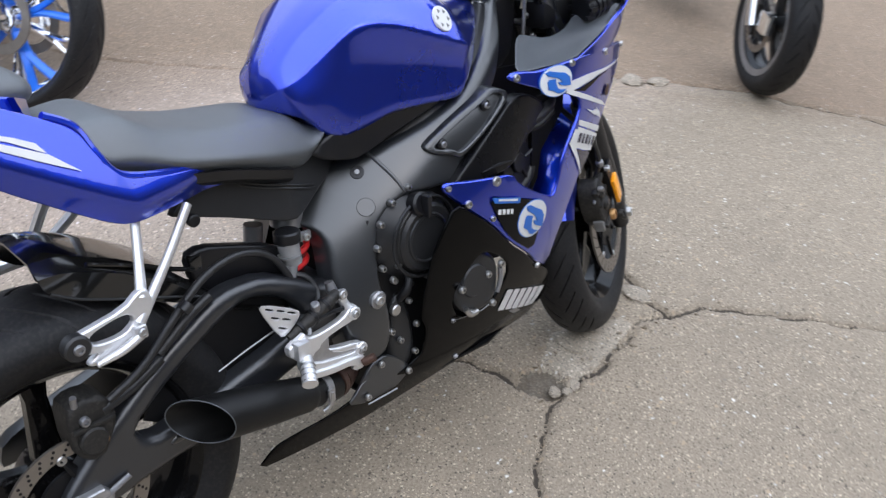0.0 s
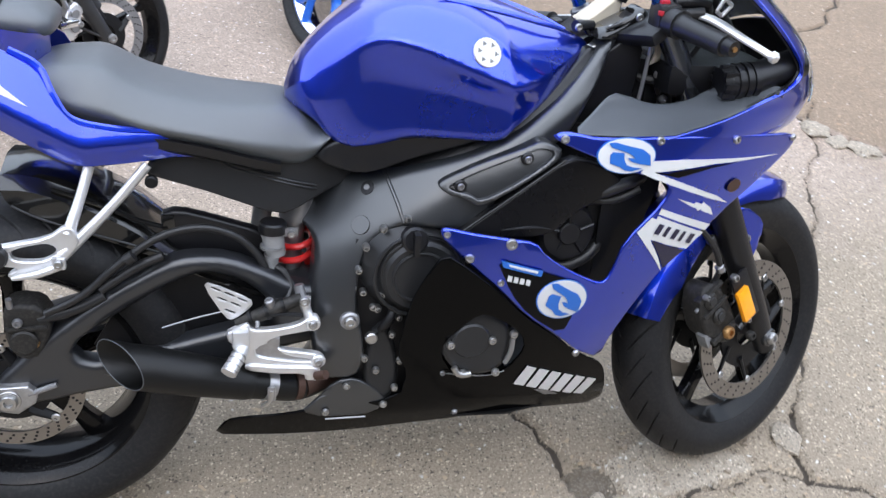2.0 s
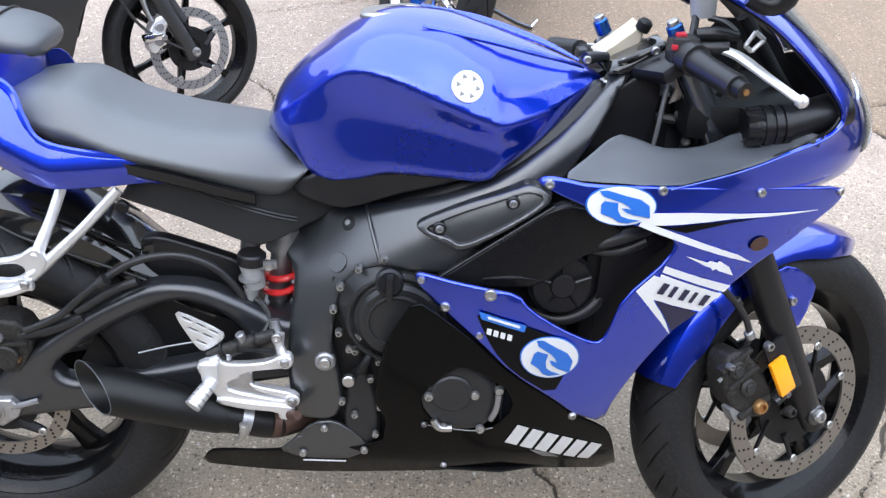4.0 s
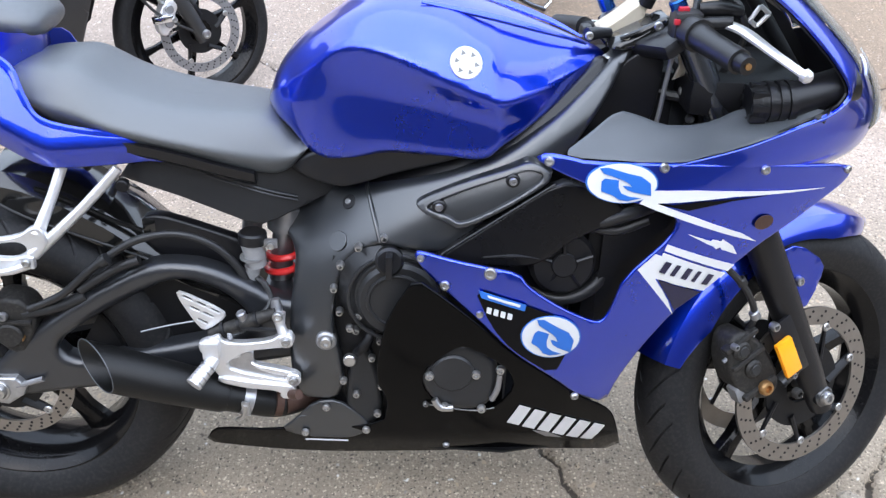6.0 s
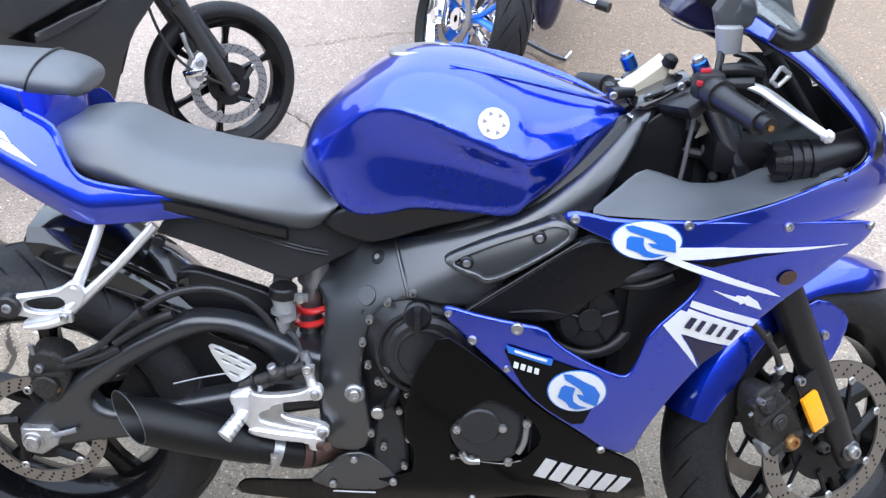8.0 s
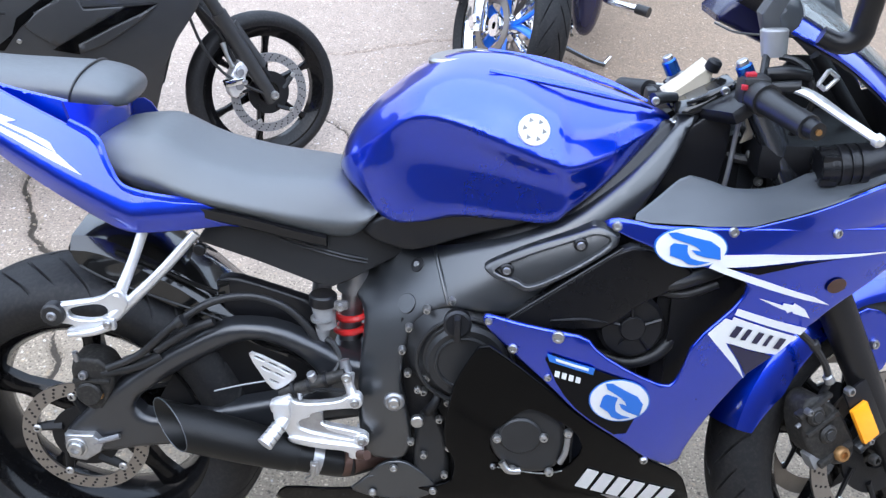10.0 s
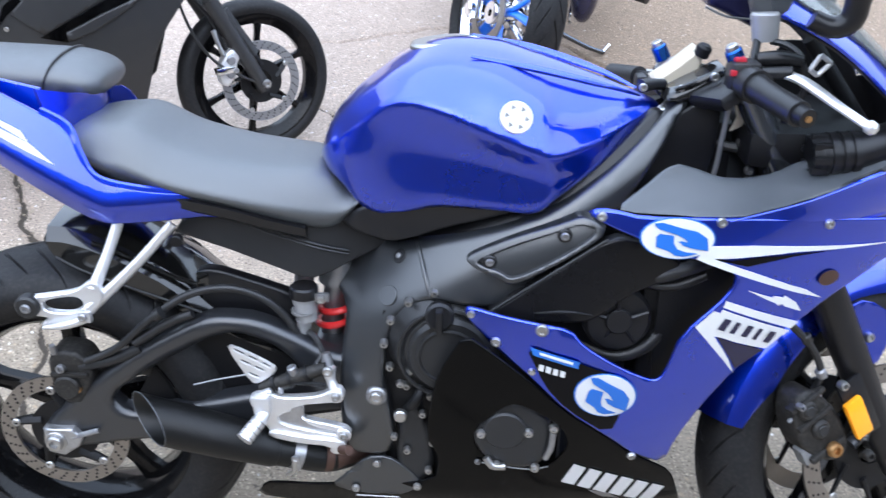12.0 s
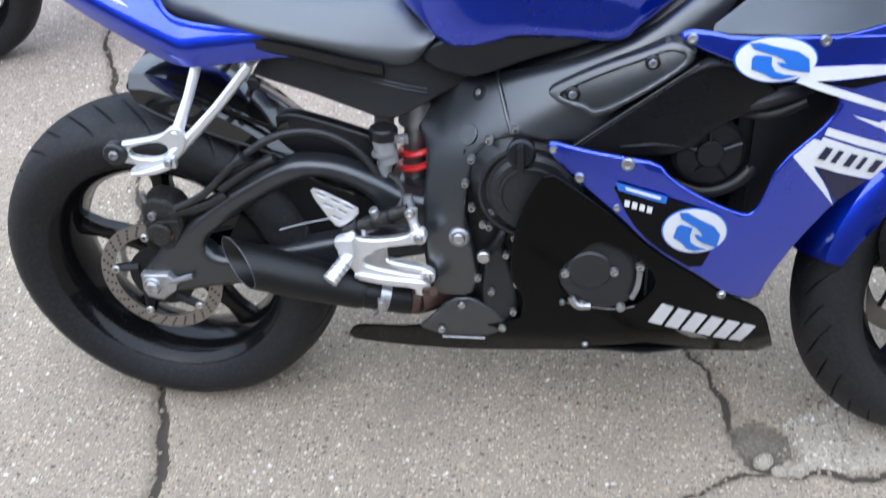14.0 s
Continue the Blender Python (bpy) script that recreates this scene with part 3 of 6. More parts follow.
for k, (px, py, r) in enumerate(CHUNKS):
    chunk(px, py, r, 11 + k)

# unseen walls added round the lot, dark so that the flanks reflect less
for wname, lo, hi in (("unseen_wall_south", (-16, -6.8, 0), (18, -6.5, 5.2)), ("unseen_wall_west", (-16.3, -6.8, 0), (-16, 18, 5.2)), ("unseen_wall_east", (18, -6.8, 0), (18.3, 18, 5.2)), ("unseen_wall_north", (-16, 17.7, 0), (18, 18, 4.0))):
    wall = finish(wname, block(lo, hi, 0.0), WALL)
    tagged(wall, "unseen plain wall added to darken low reflections", "wall", kind="structure")

# ---- blue sport motorcycle ----
LEANOVER = 11.0
bike = thing("sport_motorcycle", pose(0, 0, 0.002, -LEANOVER, 0, 0), "blue and black sport motorcycle leaning on its side stand", "motorcycle")
OUT = Vector((0, -1, 0))
side = quad([(.886, .761, -.195), (1.047, .767, -.229), (1.205, .748, -.189), (.986, .747, -.23), (.906, .497, -.245), (.811, .596, -.236),
             (.745, .567, -.238), (.963, .358, -.193), (1.096, .527, -.207), (.984, .517, -.231), (.86, .609, -.22), (1.359, .733, -.124),
             (1.225, .662, -.172), (.868, .331, -.213), (1.033, .219, -.15), (.555, .295, -.152), (.816, .414, -.221)])


def both(name, make, material, parent=None, label=""):
    """The same part on the right and, mirrored, on the left."""
    r = part(name, make(), material, parent or bike, label)
    part(name, flip(make()), material, parent or bike, label)
    return r


# fairing: blue side panel with its opening
FAIR = [(.864, .770), (.882, .779), (.911, .776), (.939, .770), (1.06, .770), (1.2, .762), (1.373, .737), (1.366, .71), (1.318, .681), (1.273, .653),
        (1.224, .625), (1.195, .600), (1.144, .569), (1.101, .52), (1.061, .456), (1.031, .385), (1.021, .326), (.961, .363), (.926, .398), (.85, .457),
        (.799, .51), (.746, .555), (.707, .591), (.697, .606), (.703, .615), (.718, .614), (.750, .609), (.803, .603), (.853, .597), (.872, .572),
        (.925, .538), (.971, .515), (.987, .514), (.998, .541), (1.009, .591), (1.076, .66), (1.078, .688), (1.043, .703), (.987, .718), (.937, .739), (.897, .754)]
fairing = both("side_fairing", lambda: skin(FAIR, side, 0.006, 0.004, 0.012, 1), BLUE)


def decal(name, outline, material, parent, lift=0.0035, soft=0, yf=None, holes=(), label=""):
    f = yf or side
    return part(name, skin(outline, lambda x, z: f(x, z) - lift, 0.0012, 0.0, 0.02, soft, holes), material, parent, label)


def oval(cx, cz, rx, rz, n=28, a0=0.0, tilt=0.0, a1=2 * math.pi):
    pts = []
    for k in range(n):
        a = a0 + (a1 - a0) * k / n
        u, w = rx * math.cos(a), rz * math.sin(a)
        pts.append((cx + u * math.cos(tilt) - w * math.sin(tilt), cz + u * math.sin(tilt) + w * math.cos(tilt)))
    return pts


def roundel(cx, cz, rx, rz, tilt):
    """White disc with a blue ring-shaped mark and a slanting gap."""
    disc = decal("round_sticker", oval(cx, cz, rx, rz, 36, 0, tilt), WHITE, fairing, 0.0045, label="round white sticker with a blue mark")
    def at(u, w):
        return (cx + rx * u * math.cos(tilt) - rz * w * math.sin(tilt), cz + rx * u * math.sin(tilt) + rz * w * math.cos(tilt))
    decal("sticker_border", oval(cx, cz, rx * 1.05, rz * 1.05, 36, 0, tilt), SKYBLUE, disc, 0.0034)
    left = [(-0.54, 0.05), (-0.46, 0.19), (-0.11, 0.15), (-0.09, -0.18), (0.01, -0.44), (0.23, -0.56), (0.52, -0.6), (0.19, -0.76), (-0.03, -0.72), (-0.22, -0.53), (-0.52, -0.38)]
    right = [(-0.63, 0.62), (-0.42, 0.68), (0.08, 0.49), (0.46, 0.37), (0.72, 0.09), (0.78, -0.46), (0.35, -0.36), (0.14, -0.26), (0.01, -0.09), (0.12, -0.08), (0.26, -0.12), (0.15, 0.05), (-0.01, 0.18), (-0.22, 0.28), (-0.51, 0.41)]
    for shape in (left, right):
        decal("blue_mark", [at(u * 1.12, w * 1.14) for u, w in shape], SKYBLUE, disc, 0.0062, 0)


decal("black_sticker", [(.786, .572), (.865, .546), (.932, .521), (.940, .468), (.922, .410), (.852, .462), (.818, .503)], BLACKDECAL, fairing, 0.003, 1, label="black sticker field on the fairing's lower edge")
roundel(.989, .743, .050, .028, -.05)
roundel(.909, .489, .045, .038, -.25)
decal("white_stripe", [(1.03, .732), (1.1, .730), (1.161, .7245), (1.32, .708), (1.162, .716), (1.075, .713), (1.017, .713)], WHITE, fairing, label="long white wedge stripe")
decal("black_shadow_stripe", [(1.03, .715), (1.068, .709), (1.111, .7115), (1.218, .712), (1.159, .709), (1.116, .703), (1.092, .699), (1.062, .707)], BLACKDECAL, fairing, 0.0030)
decal("white_stripe", [(1.018, .713), (1.038, .7145), (1.10, .690), (1.187, .653), (1.215, .635), (1.17, .6515), (1.10, .6795), (1.04, .7035)], WHITE, fairing, label="white slanting stripe")
decal("lightning_mark", [(1.099, .661), (1.137, .646), (1.139, .649), (1.154, .644), (1.156, .647), (1.176, .633), (1.186, .617), (1.157, .630), (1.154, .634), (1.147, .632), (1.143, .637), (1.134, .641)], WHITE, fairing)
for a, b2 in ((0.0, .010), (.0135, .0205)):
    decal("patch_line", [(1.068 + .02 * 0 - a * .3, .647 - a), (1.186 - a * .9, .598 - a), (1.186 - b2 * .9, .598 - b2), (1.068 - b2 * .3, .647 - b2)], WHITE, fairing)
patch = decal("white_patch", [(1.028, .607), (1.052, .632), (1.170, .583), (1.143, .557), (1.118, .566), (1.092, .576), (1.070, .586), (1.058, .590), (1.064, .580), (1.074, .566), (1.086, .546), (1.099, .518), (1.078, .546), (1.052, .578)], WHITE, fairing, label="white model patch")
decal("patch_inner", [(1.062, .588), (1.092, .574), (1.120, .563), (1.138, .555), (1.118, .540), (1.100, .526), (1.089, .546), (1.076, .566)], NAVY, patch, 0.0033)
for k, w in enumerate((.010, .007, .009, .006, .010)):
    u, q = 1.070 + .0185 * k, .6105 - .0075 * k
    decal("model_bar", [(u, q + .009), (u + w, q + .009 - w * .4), (u + w - .009, q - .008 - w * .4), (u - .009, q - .008)], NAVY, patch, 0.0058)
tag = decal("brand_sticker", [(.795, .567), (.867, .548), (.865, .537), (.799, .555)], SKYBLUE, fairing, 0.0052, label="small light blue sticker with white lettering bars")
decal("lettering_bar", [(.808, .561), (.858, .548), (.857, .544), (.809, .557)], WHITE, tag, 0.0066)
for k in range(4):
    decal("small_bar", [(.809 + .0105 * k, .540 - .0027 * k), (.816 + .0105 * k, .538 - .0027 * k), (.815 + .0105 * k, .528 - .0027 * k), (.808 + .0105 * k, .530 - .0027 * k)], WHITE, fairing, 0.0052)
decal("round_plug", oval(1.221, .667, .016, .012, 20), PIPE, fairing, 0.004, label="dull bronze indicator hole plug")


def normal_at(f, x, z):
    e = 0.01
    return Vector(((f(x + e, z) - f(x - e, z)) / (2 * e), -1, (f(x, z + e) - f(x, z - e)) / (2 * e))).normalized()


def fastener(x, z, r, parent, f=side, material=BRIGHT, name="screw", h=0.006):
    nrm = normal_at(f, x, z)
    return part(name, bolt(Vector((x, float(f(x, z)) + 0.001, z)), nrm, r, h), material, parent)


for fx, fz, fr in ((.885, .768, .0075), (1.048, .764, .0075), (1.205, .752, .0075), (1.358, .731, .0065), (.811, .594, .010), (.745, .5665, .008), (.799, .524, .006), (.963, .357, .007), (.708, .605, .006)):
    fastener(fx, fz, fr, fairing)

# lower black fairing with a window for the crank cover
LOW = [(.699, .586), (.746, .552), (.799, .507), (.85, .454), (.926, .395), (.961, .36), (1.021, .322), (1.038, .30), (1.05, .27), (1.086, .156), (.95, .184), (.864, .190), (.76, .183), (.669, .176), (.56, .160),
       (.458, .151), (.40, .148), (.320, .144), (.345, .196), (.375, .208), (.454, .222), (.52, .245), (.65, .262), (.66, .326), (.637, .371), (.652, .484), (.669, .528)]
HOLE = [(.717, .398), (.758, .450), (.780, .461), (.820, .439), (.853, .411), (.865, .374), (.841, .327), (.805, .314), (.739, .321), (.717, .362)]
belly = quad([(.745, .55, -.232), (.868, .331, -.216), (1.033, .219, -.152), (.555, .295, -.155), (.816, .414, -.226), (.963, .358, -.194), (.33, .16, -.115), (.46, .15, -.12), (.67, .19, -.150), (.86, .2, -.168), (.65, .45, -.215), (1.02, .32, -.185)])
belly_flat = belly


def belly(x, z):
    d = .225 + .03 * (x - .5) - z
    return belly_flat(x, z) + .13 * (d + np.sqrt(d * d + .0001))


lower = part("lower_fairing", skin(LOW, belly, 0.005, 0.004, 0.02, 1, [HOLE]), LOWER, bike, "gloss black lower fairing with white lettering bars")
part("lower_fairing", flip(skin([p for p in LOW if p[0] > .53], belly, 0.005, 0.004, 0.03, 1)), LOWER, bike)
part("belly_pan", skin([(.56, -.12), (.60, -.13), (.67, -.145), (.86, -.16), (1.04, -.12), (1.04, .12), (.86, .16), (.67, .145), (.60, .13), (.56, .12)], 0.0, 0.004, 0.0, 0.05, 0), DARK, bike).matrix_local = Matrix.Translation((0, 0, 0.195)) @ pose(0, 0, 0, 90)
for k in range(6):
    x0, z0 = .868 + .0268 * k, .330 - .0106 * k
    decal("letter_bar", [(x0 - .009, z0 - .044), (x0 + .008, z0 + .002), (x0 + .0275, z0 - .006), (x0 + .012, z0 - .052)], WHITE, lower, 0.003, 0, belly)
fastener(.76, .213, .006, lower, belly, GREYMETAL)
fastener(.722, .326, .005, lower, belly, GREYMETAL)
part("window_edge", tube([(x, float(belly(x, z)) - .001, z) for x, z in ((.728, .324), (.760, .3185), (.805, .314), (.835, .323))], .0012, 24, 6), GREYMETAL, lower)
decal("small_label", [(.905, .262), (.935, .255), (.958, .238), (.930, .243)], GREYMETAL, lower, .002, 0, belly)

# crank cover seen through the window
crank = part("crank_cover", skin([(.712, .40), (.752, .452), (.785, .460), (.826, .432), (.838, .400), (.832, .345), (.803, .324), (.750, .328), (.718, .362)], -.212, 0.06, 0.012, 0.016, 2), COVER, bike, "black engine crank cover")
part("inspection_cap", drum((.763, -.211, .402), OUT, .034, .006, 32, .003), COVER, crank)
for bx, bz in ((.726, .398), (.80, .402), (.838, .412), (.752, .338), (.812, .335)):
    part("cover_bolt", bolt((bx, -.214, bz), OUT, .0075, .008), BRIGHT, crank)
part("bright_bracket", tube([(.735, -.216, .352), (.745, -.219, .338), (.765, -.217, .336)], .006, 8), BRIGHT, crank)
part("bright_bracket", tube([(.838, -.214, .402), (.836, -.216, .375), (.828, -.214, .352)], .005, 8), GREYMETAL, crank)

# engine
engine = part("engine_block", block((.56, -.15, .20), (.86, .15, .58), .03), DARK, bike, "dark engine crankcase")
part("cylinder_block", block((.68, -.16, .42), (.95, .16, .66), .02), DARK, bike)
clutch = part("clutch_cover", drum((.668, -.145, .520), OUT, .094, .034, 40, .022, r2=.084), COVER, bike, "round black clutch cover")
part("cover_face", drum((.675, -.176, .515), OUT, .066, .010, 36, .006), COVER, clutch)
for k in range(9):
    a = radians(100 + 26 * k)
    part("cover_bolt", bolt((.668 + .096 * math.cos(a), -.156, .520 + .096 * math.sin(a)), OUT, .0065, .012), BRIGHT, clutch)
for rr, yy in ((.076, -.1785), (.045, -.1865)):
    part("cover_ridge", tube([(.672 + rr * math.cos(a), yy, .517 + rr * math.sin(a)) for a in np.linspace(0, 2 * math.pi, 25)], .0035, 72, 8), COVER, clutch)
cap = part("oil_cap", drum((.66, -.17, .583), (0, -1, .25), .022, .022, 24, .004), PANEL, bike, "black ribbed oil filler cap")
part("cap_grip", block((.655, -.208, .566), (.665, -.19, .606), .002), PANEL, cap)
sprk = part("sprocket_case", skin([(.592, .39), (.617, .42), (.634, .40), (.648, .34), (.652, .28), (.632, .25), (.60, .25), (.585, .3)], -.162, .05, .012, .016, 2), COVER, bike)
for bx, bz in ((.632, .398), (.585, .352), (.648, .342), (.641, .285), (.597, .455), (.606, .325), (.611, .478)):
    part("case_bolt", bolt((bx, -.166, bz), OUT, .0065, .009), BRIGHT, sprk)
part("sensor_boss", tube([(.612, -.165, .408), (.620, -.176, .425), (.628, -.176, .440), (.632, -.168, .452)], [.007, .009, .008, .007]), DARK, sprk)
part("sensor_ring", drum((.596, -.166, .394), OUT, .011, .01, 16, .002), BRIGHT, sprk)
brk = part("heel_guard", skin([(.475, .242), (.500, .264), (.535, .304), (.573, .308), (.611, .278), (.635, .248), (.610, .234), (.591, .226), (.518, .228)], -.165, .006, .003, .02, 1), FRAME, bike, "satin black triangular guard plate")
for bx, bz in ((.555, .296), (.518, .243), (.622, .250)):
    part("guard_bolt", bolt((bx, -.168, bz), OUT, .007, .006), BRIGHT, brk)
part("bright_edge", tube([(.518, -.168, .2265), (.591, -.168, .2245)], .0016, 2, 6), GREYMETAL, brk)

# main spar
spar_base = quad([(.593, .642, -.122), (.578, .59, -.142), (.561, .428, -.170), (.54, .32, -.165), (.731, .665, -.165), (.84, .715, -.168), (.614, .678, -.122), (.991, .817, -.095), (1.04, .9, -.07), (.75, .61, -.18), (.9, .76, -.14)])


def spar_f(x, z):
    """Upright below, with a shoulder that turns inwards above."""
    d = z - (.590 + .55 * (x - .58))
    return spar_base(x, z) + .285 * (d + np.sqrt(d * d + .0004))


SPAR = [(.460, .600), (.466, .614), (.482, .625), (.509, .634), (.548, .648), (.614, .668), (.70, .697), (.751, .715), (.834, .751), (.885, .784), (.912, .802), (.958, .840), (.988, .870), (1.019, .894), (1.030, .888), (1.007, .862), (.980, .818), (.957, .786), (.927, .742),
        (.88, .719), (.83, .68), (.76, .60), (.698, .600), (.65, .603), (.615, .588), (.588, .562), (.574, .516), (.568, .458), (.58, .404), (.586, .348), (.573, .307), (.507, .306), (.495, .357), (.495, .457), (.506, .54), (.499, .560), (.482, .568), (.464, .574)]
spar = both("main_spar", lambda: skin(SPAR, spar_f, 0.05, 0.010, 0.013, 1), FRAME, None, "satin black aluminium frame spar")
# black strip: the spar's black upper face plus painted shade of the tank gap
part("rail_and_gap_shade", skin([(.56, .668), (.62, .693), (.70, .722), (.76, .742), (.80, .756), (.85, .778), (.90, .809), (.955, .856), (.972, .872), (.992, .868), (.955, .828), (.905, .785), (.85, .75), (.80, .715), (.70, .675), (.62, .650), (.57, .638)], lambda x, z: spar_f(x, z) + .016, .02, .004, .012, 1), PANEL, spar, "black upper spar face and shadow gap under the tank edge")
part("head_panel", skin([(.925, .735), (.945, .775), (.985, .835), (1.008, .866), (1.030, .884), (1.072, .888), (1.068, .80), (1.05, .745), (.98, .725)], -.056, .008, .003, .02, 1), PANEL, spar, "black panel beside the steering head")
part("weld_seam", tube([(.616, spar_f(.616, .684) - .002 + .012, .684), (.622, spar_f(.622, .672) - .001, .670), (.636, spar_f(.636, .635) - .001, .635), (.645, spar_f(.645, .608) + .002, .607)], .0035, 14, 8), FRAME, spar)
for px, pz, rr, hh, mm in ((.578, .592, .0165, .0022, FRAME), (.593, .644, .0125, .0015, PANEL), (.593, .644, .0050, .0045, GREYMETAL)):
    nn = normal_at(spar_f, px, pz)
    part("spar_plug", drum(Vector((px, float(spar_f(px, pz)), pz)) - nn * .001, nn, rr, hh + .001, 24, .0008), mm, spar)
piv = part("pivot_boss", drum((.5585, -.162, .430), OUT, .017, .012, 24, .003), GREYMETAL, spar)
part("pivot_bolt", bolt((.5585, -.173, .430), OUT, .0105, .006), BRIGHT, piv)
for bx, bz in ((.464, .602), (.470, .580)):
    part("lug_bolt", drum(Vector((bx + .012, float(spar_f(bx + .012, bz)), bz)) - normal_at(spar_f, bx + .012, bz) * .002, normal_at(spar_f, bx + .012, bz), .0105, .008, 20, .002), PANEL, spar)
# pocket with raised rim
TRI = [(.697, .671), (.706, .681), (.767, .712), (.836, .738), (.867, .751), (.906, .732), (.835, .683), (.765, .640), (.744, .654), (.714, .660)]
tri_in = [(.712, .672), (.769, .702), (.836, .729), (.864, .740), (.89, .731), (.83, .688), (.766, .651), (.748, .663), (.722, .667)]
pocket_f = quad([(.70, .67, -.166), (.76, .70, -.176), (.84, .722, -.186), (.90, .735, -.19), (.76, .645, -.19), (.83, .69, -.192), (.87, .75, -.176)])
pocket = part("pocket_rim", skin(TRI, lambda x, z: pocket_f(x, z) + .003, 0.03, 0.003, 0.007, 2, [tri_in], 2), FRAME, spar)
part("pocket_floor", skin(TRI, lambda x, z: pocket_f(x, z) + 0.012, 0.02, 0.0, 0.02, 1), FRAME, spar)
for bx, bz in ((.733, .674), (.84, .722)):
    part("pocket_bolt", drum((bx, pocket_f(bx, bz) + .012, bz), OUT, .0105, .008, 20, .002), PANEL, spar)
    part("pocket_bolt", bolt((bx, pocket_f(bx, bz) + .005, bz), OUT, .0065, .005), GREYMETAL, spar)
# intake duct cover
DUCT = [(.728, .598), (.753, .617), (.83, .674), (.905, .728), (.95, .722), (1.01, .687), (1.006, .664), (.931, .634), (.9, .605), (.868, .592), (.797, .594)]
duct_f = quad([(.73, .6, -.196), (.80, .60, -.205), (.87, .6, -.205), (.905, .728, -.194), (.83, .67, -.196), (1.0, .68, -.185), (.95, .65, -.198)])
ductc = part("duct_cover", skin(DUCT, duct_f, 0.02, 0.005, 0.012, 1), INTAKE, bike, "satin black intake side cover")
part("cover_fold", tube([(x, duct_f(x, z) - .001, z) for x, z in ((.80, .608), (.85, .612), (.885, .607))], [.001, .003, .001], 16, 8), PANEL, ductc)
# lighter grey bead paints the highlight along the top edge
part("cover_edge_highlight", tube([(x, duct_f(x, z) - .0005, z) for x, z in ((.735, .604), (.757, .621), (.83, .675), (.90, .725))], .0018, 24, 6), SUBGREY, ductc)

# radiator parts inside the opening
rad = part("radiator", block((.965, -.16, .43), (.99, .16, .68), .004), DARK, bike, "dark radiator core")
fan = part("fan_shroud", drum((.925, -.165, .585), (.1, -1, .1), .052, .018, 36, .006), PANEL, bike, "round dark cooling fan cover")
# added near-black sheet: shade in the front of the opening
part("dark_sheet_front", skin([(.985, .50), (1.005, .53), (1.015, .585), (1.085, .655), (1.085, .70), (.985, .70)], -.172, .004, 0, .03, 0), DARK, bike)
part("fan_hub", drum((.927, -.184, .587), (.1, -1, .1), .020, .006, 24, .002), PANEL, fan)
for k in range(5):
    a = radians(72 * k + 20)
    part("fan_rib", tube([(.927 + .02 * math.cos(a), -.186, .587 + .02 * math.sin(a)), (.926 + .047 * math.cos(a), -.184, .586 + .047 * math.sin(a))], .003, 2, 6), PANEL, fan)
for pts, r in (([(.90, -.17, .69), (.96, -.18, .66), (1.02, -.18, .675), (1.06, -.16, .68)], .011), ([(.94, -.15, .64), (1.0, -.17, .64), (1.05, -.17, .66)], .008), ([(.87, -.15, .53), (.93, -.165, .515), (.985, -.165, .545), (1.02, -.14, .62)], .011)):
    part("coolant_hose", tube(pts, r, 24, 12), HOSE, bike)
# added near-black sheet that puts the opening's deep shade into colour
part("dark_sheet_inner", skin([(.70, .60), (.80, .63), (.88, .76), (1.12, .74), (1.12, .62), (1.07, .42), (.97, .34), (.84, .36), (.72, .46)], -.10, .005, 0, .04, 0), DARK, bike)

# tank
TANK = [(.464, .012, .776, .016, .781, .016, .786, .008, .790, .792), (.48, .05, .770, .06, .79, .06, .812, .03, .828, .832), (.505, .082, .760, .086, .790, .076, .830, .044, .858, .868), (.545, .104, .728, .108, .805, .100, .866, .058, .895, .905),
        (.595, .122, .735, .119, .835, .127, .902, .075, .930, .939), (.655, .134, .748, .130, .833, .149, .897, .092, .941, .964), (.735, .147, .748, .141, .818, .165, .864, .122, .925, .963), (.795, .153, .746, .150, .803, .167, .841, .126, .9, .946),
        (.825, .147, .764, .148, .797, .157, .834, .116, .886, .936), (.885, .108, .797, .113, .815, .114, .842, .08, .876, .914), (.94, .062, .836, .065, .846, .064, .858, .042, .875, .892), (.974, .026, .858, .028, .863, .027, .868, .017, .874, .878), (.988, .006, .862, .007, .864, .006, .866, .003, .868, .869)]


def tank_loop(x, yb, zb, ym, zm, yc, zc, yu, zu, zt):
    a = ((yc * .88 + ym * .12), (zc * .88 + zm * .12))
    b2 = ((yc * .86 + yu * .14), (zc * .86 + zu * .14))
    return half_loop(x, [(yb * .8, zb - .002), (yb, zb), (ym, zm), a, (yc * .995, zc), b2, (yu, zu), (yu * .4, zu + (zt - zu) * .75), (0, zt)], 34)


tank = part("fuel_tank", loft(TANK, 72, tank_loop, 34), BLUE, bike, "glossy metallic blue fuel tank", 60)
for dy in (-.045, .045):
    part("tank_ridge", tube([(.70, dy * 1.6, .954), (.80, dy * 1.5, .935), (.90, dy, .907), (.955, dy * .5, .886)], [.003, .007, .007, .002], 24, 10, flat=.45), BLUE, tank)
part("filler_lid", drum((.655, .02, .946), (-.10, .05, 1), .050, .012, 40, .004), BRIGHT, tank, "round metal fuel filler lid")
part("front_mount", tube([(.978, -.03, .858), (.99, -.02, .866), (1.0, -.01, .868)], .006, 8), BRIGHT, tank)


def on_tank(x, z):
    """Where the tank's right side lies."""
    hit, p, nrm, _ = tank.ray_cast(Vector((x, -1, z)), Vector((0, 1, 0)))
    return (p, nrm) if hit else (Vector((x, -.15, z)), OUT)


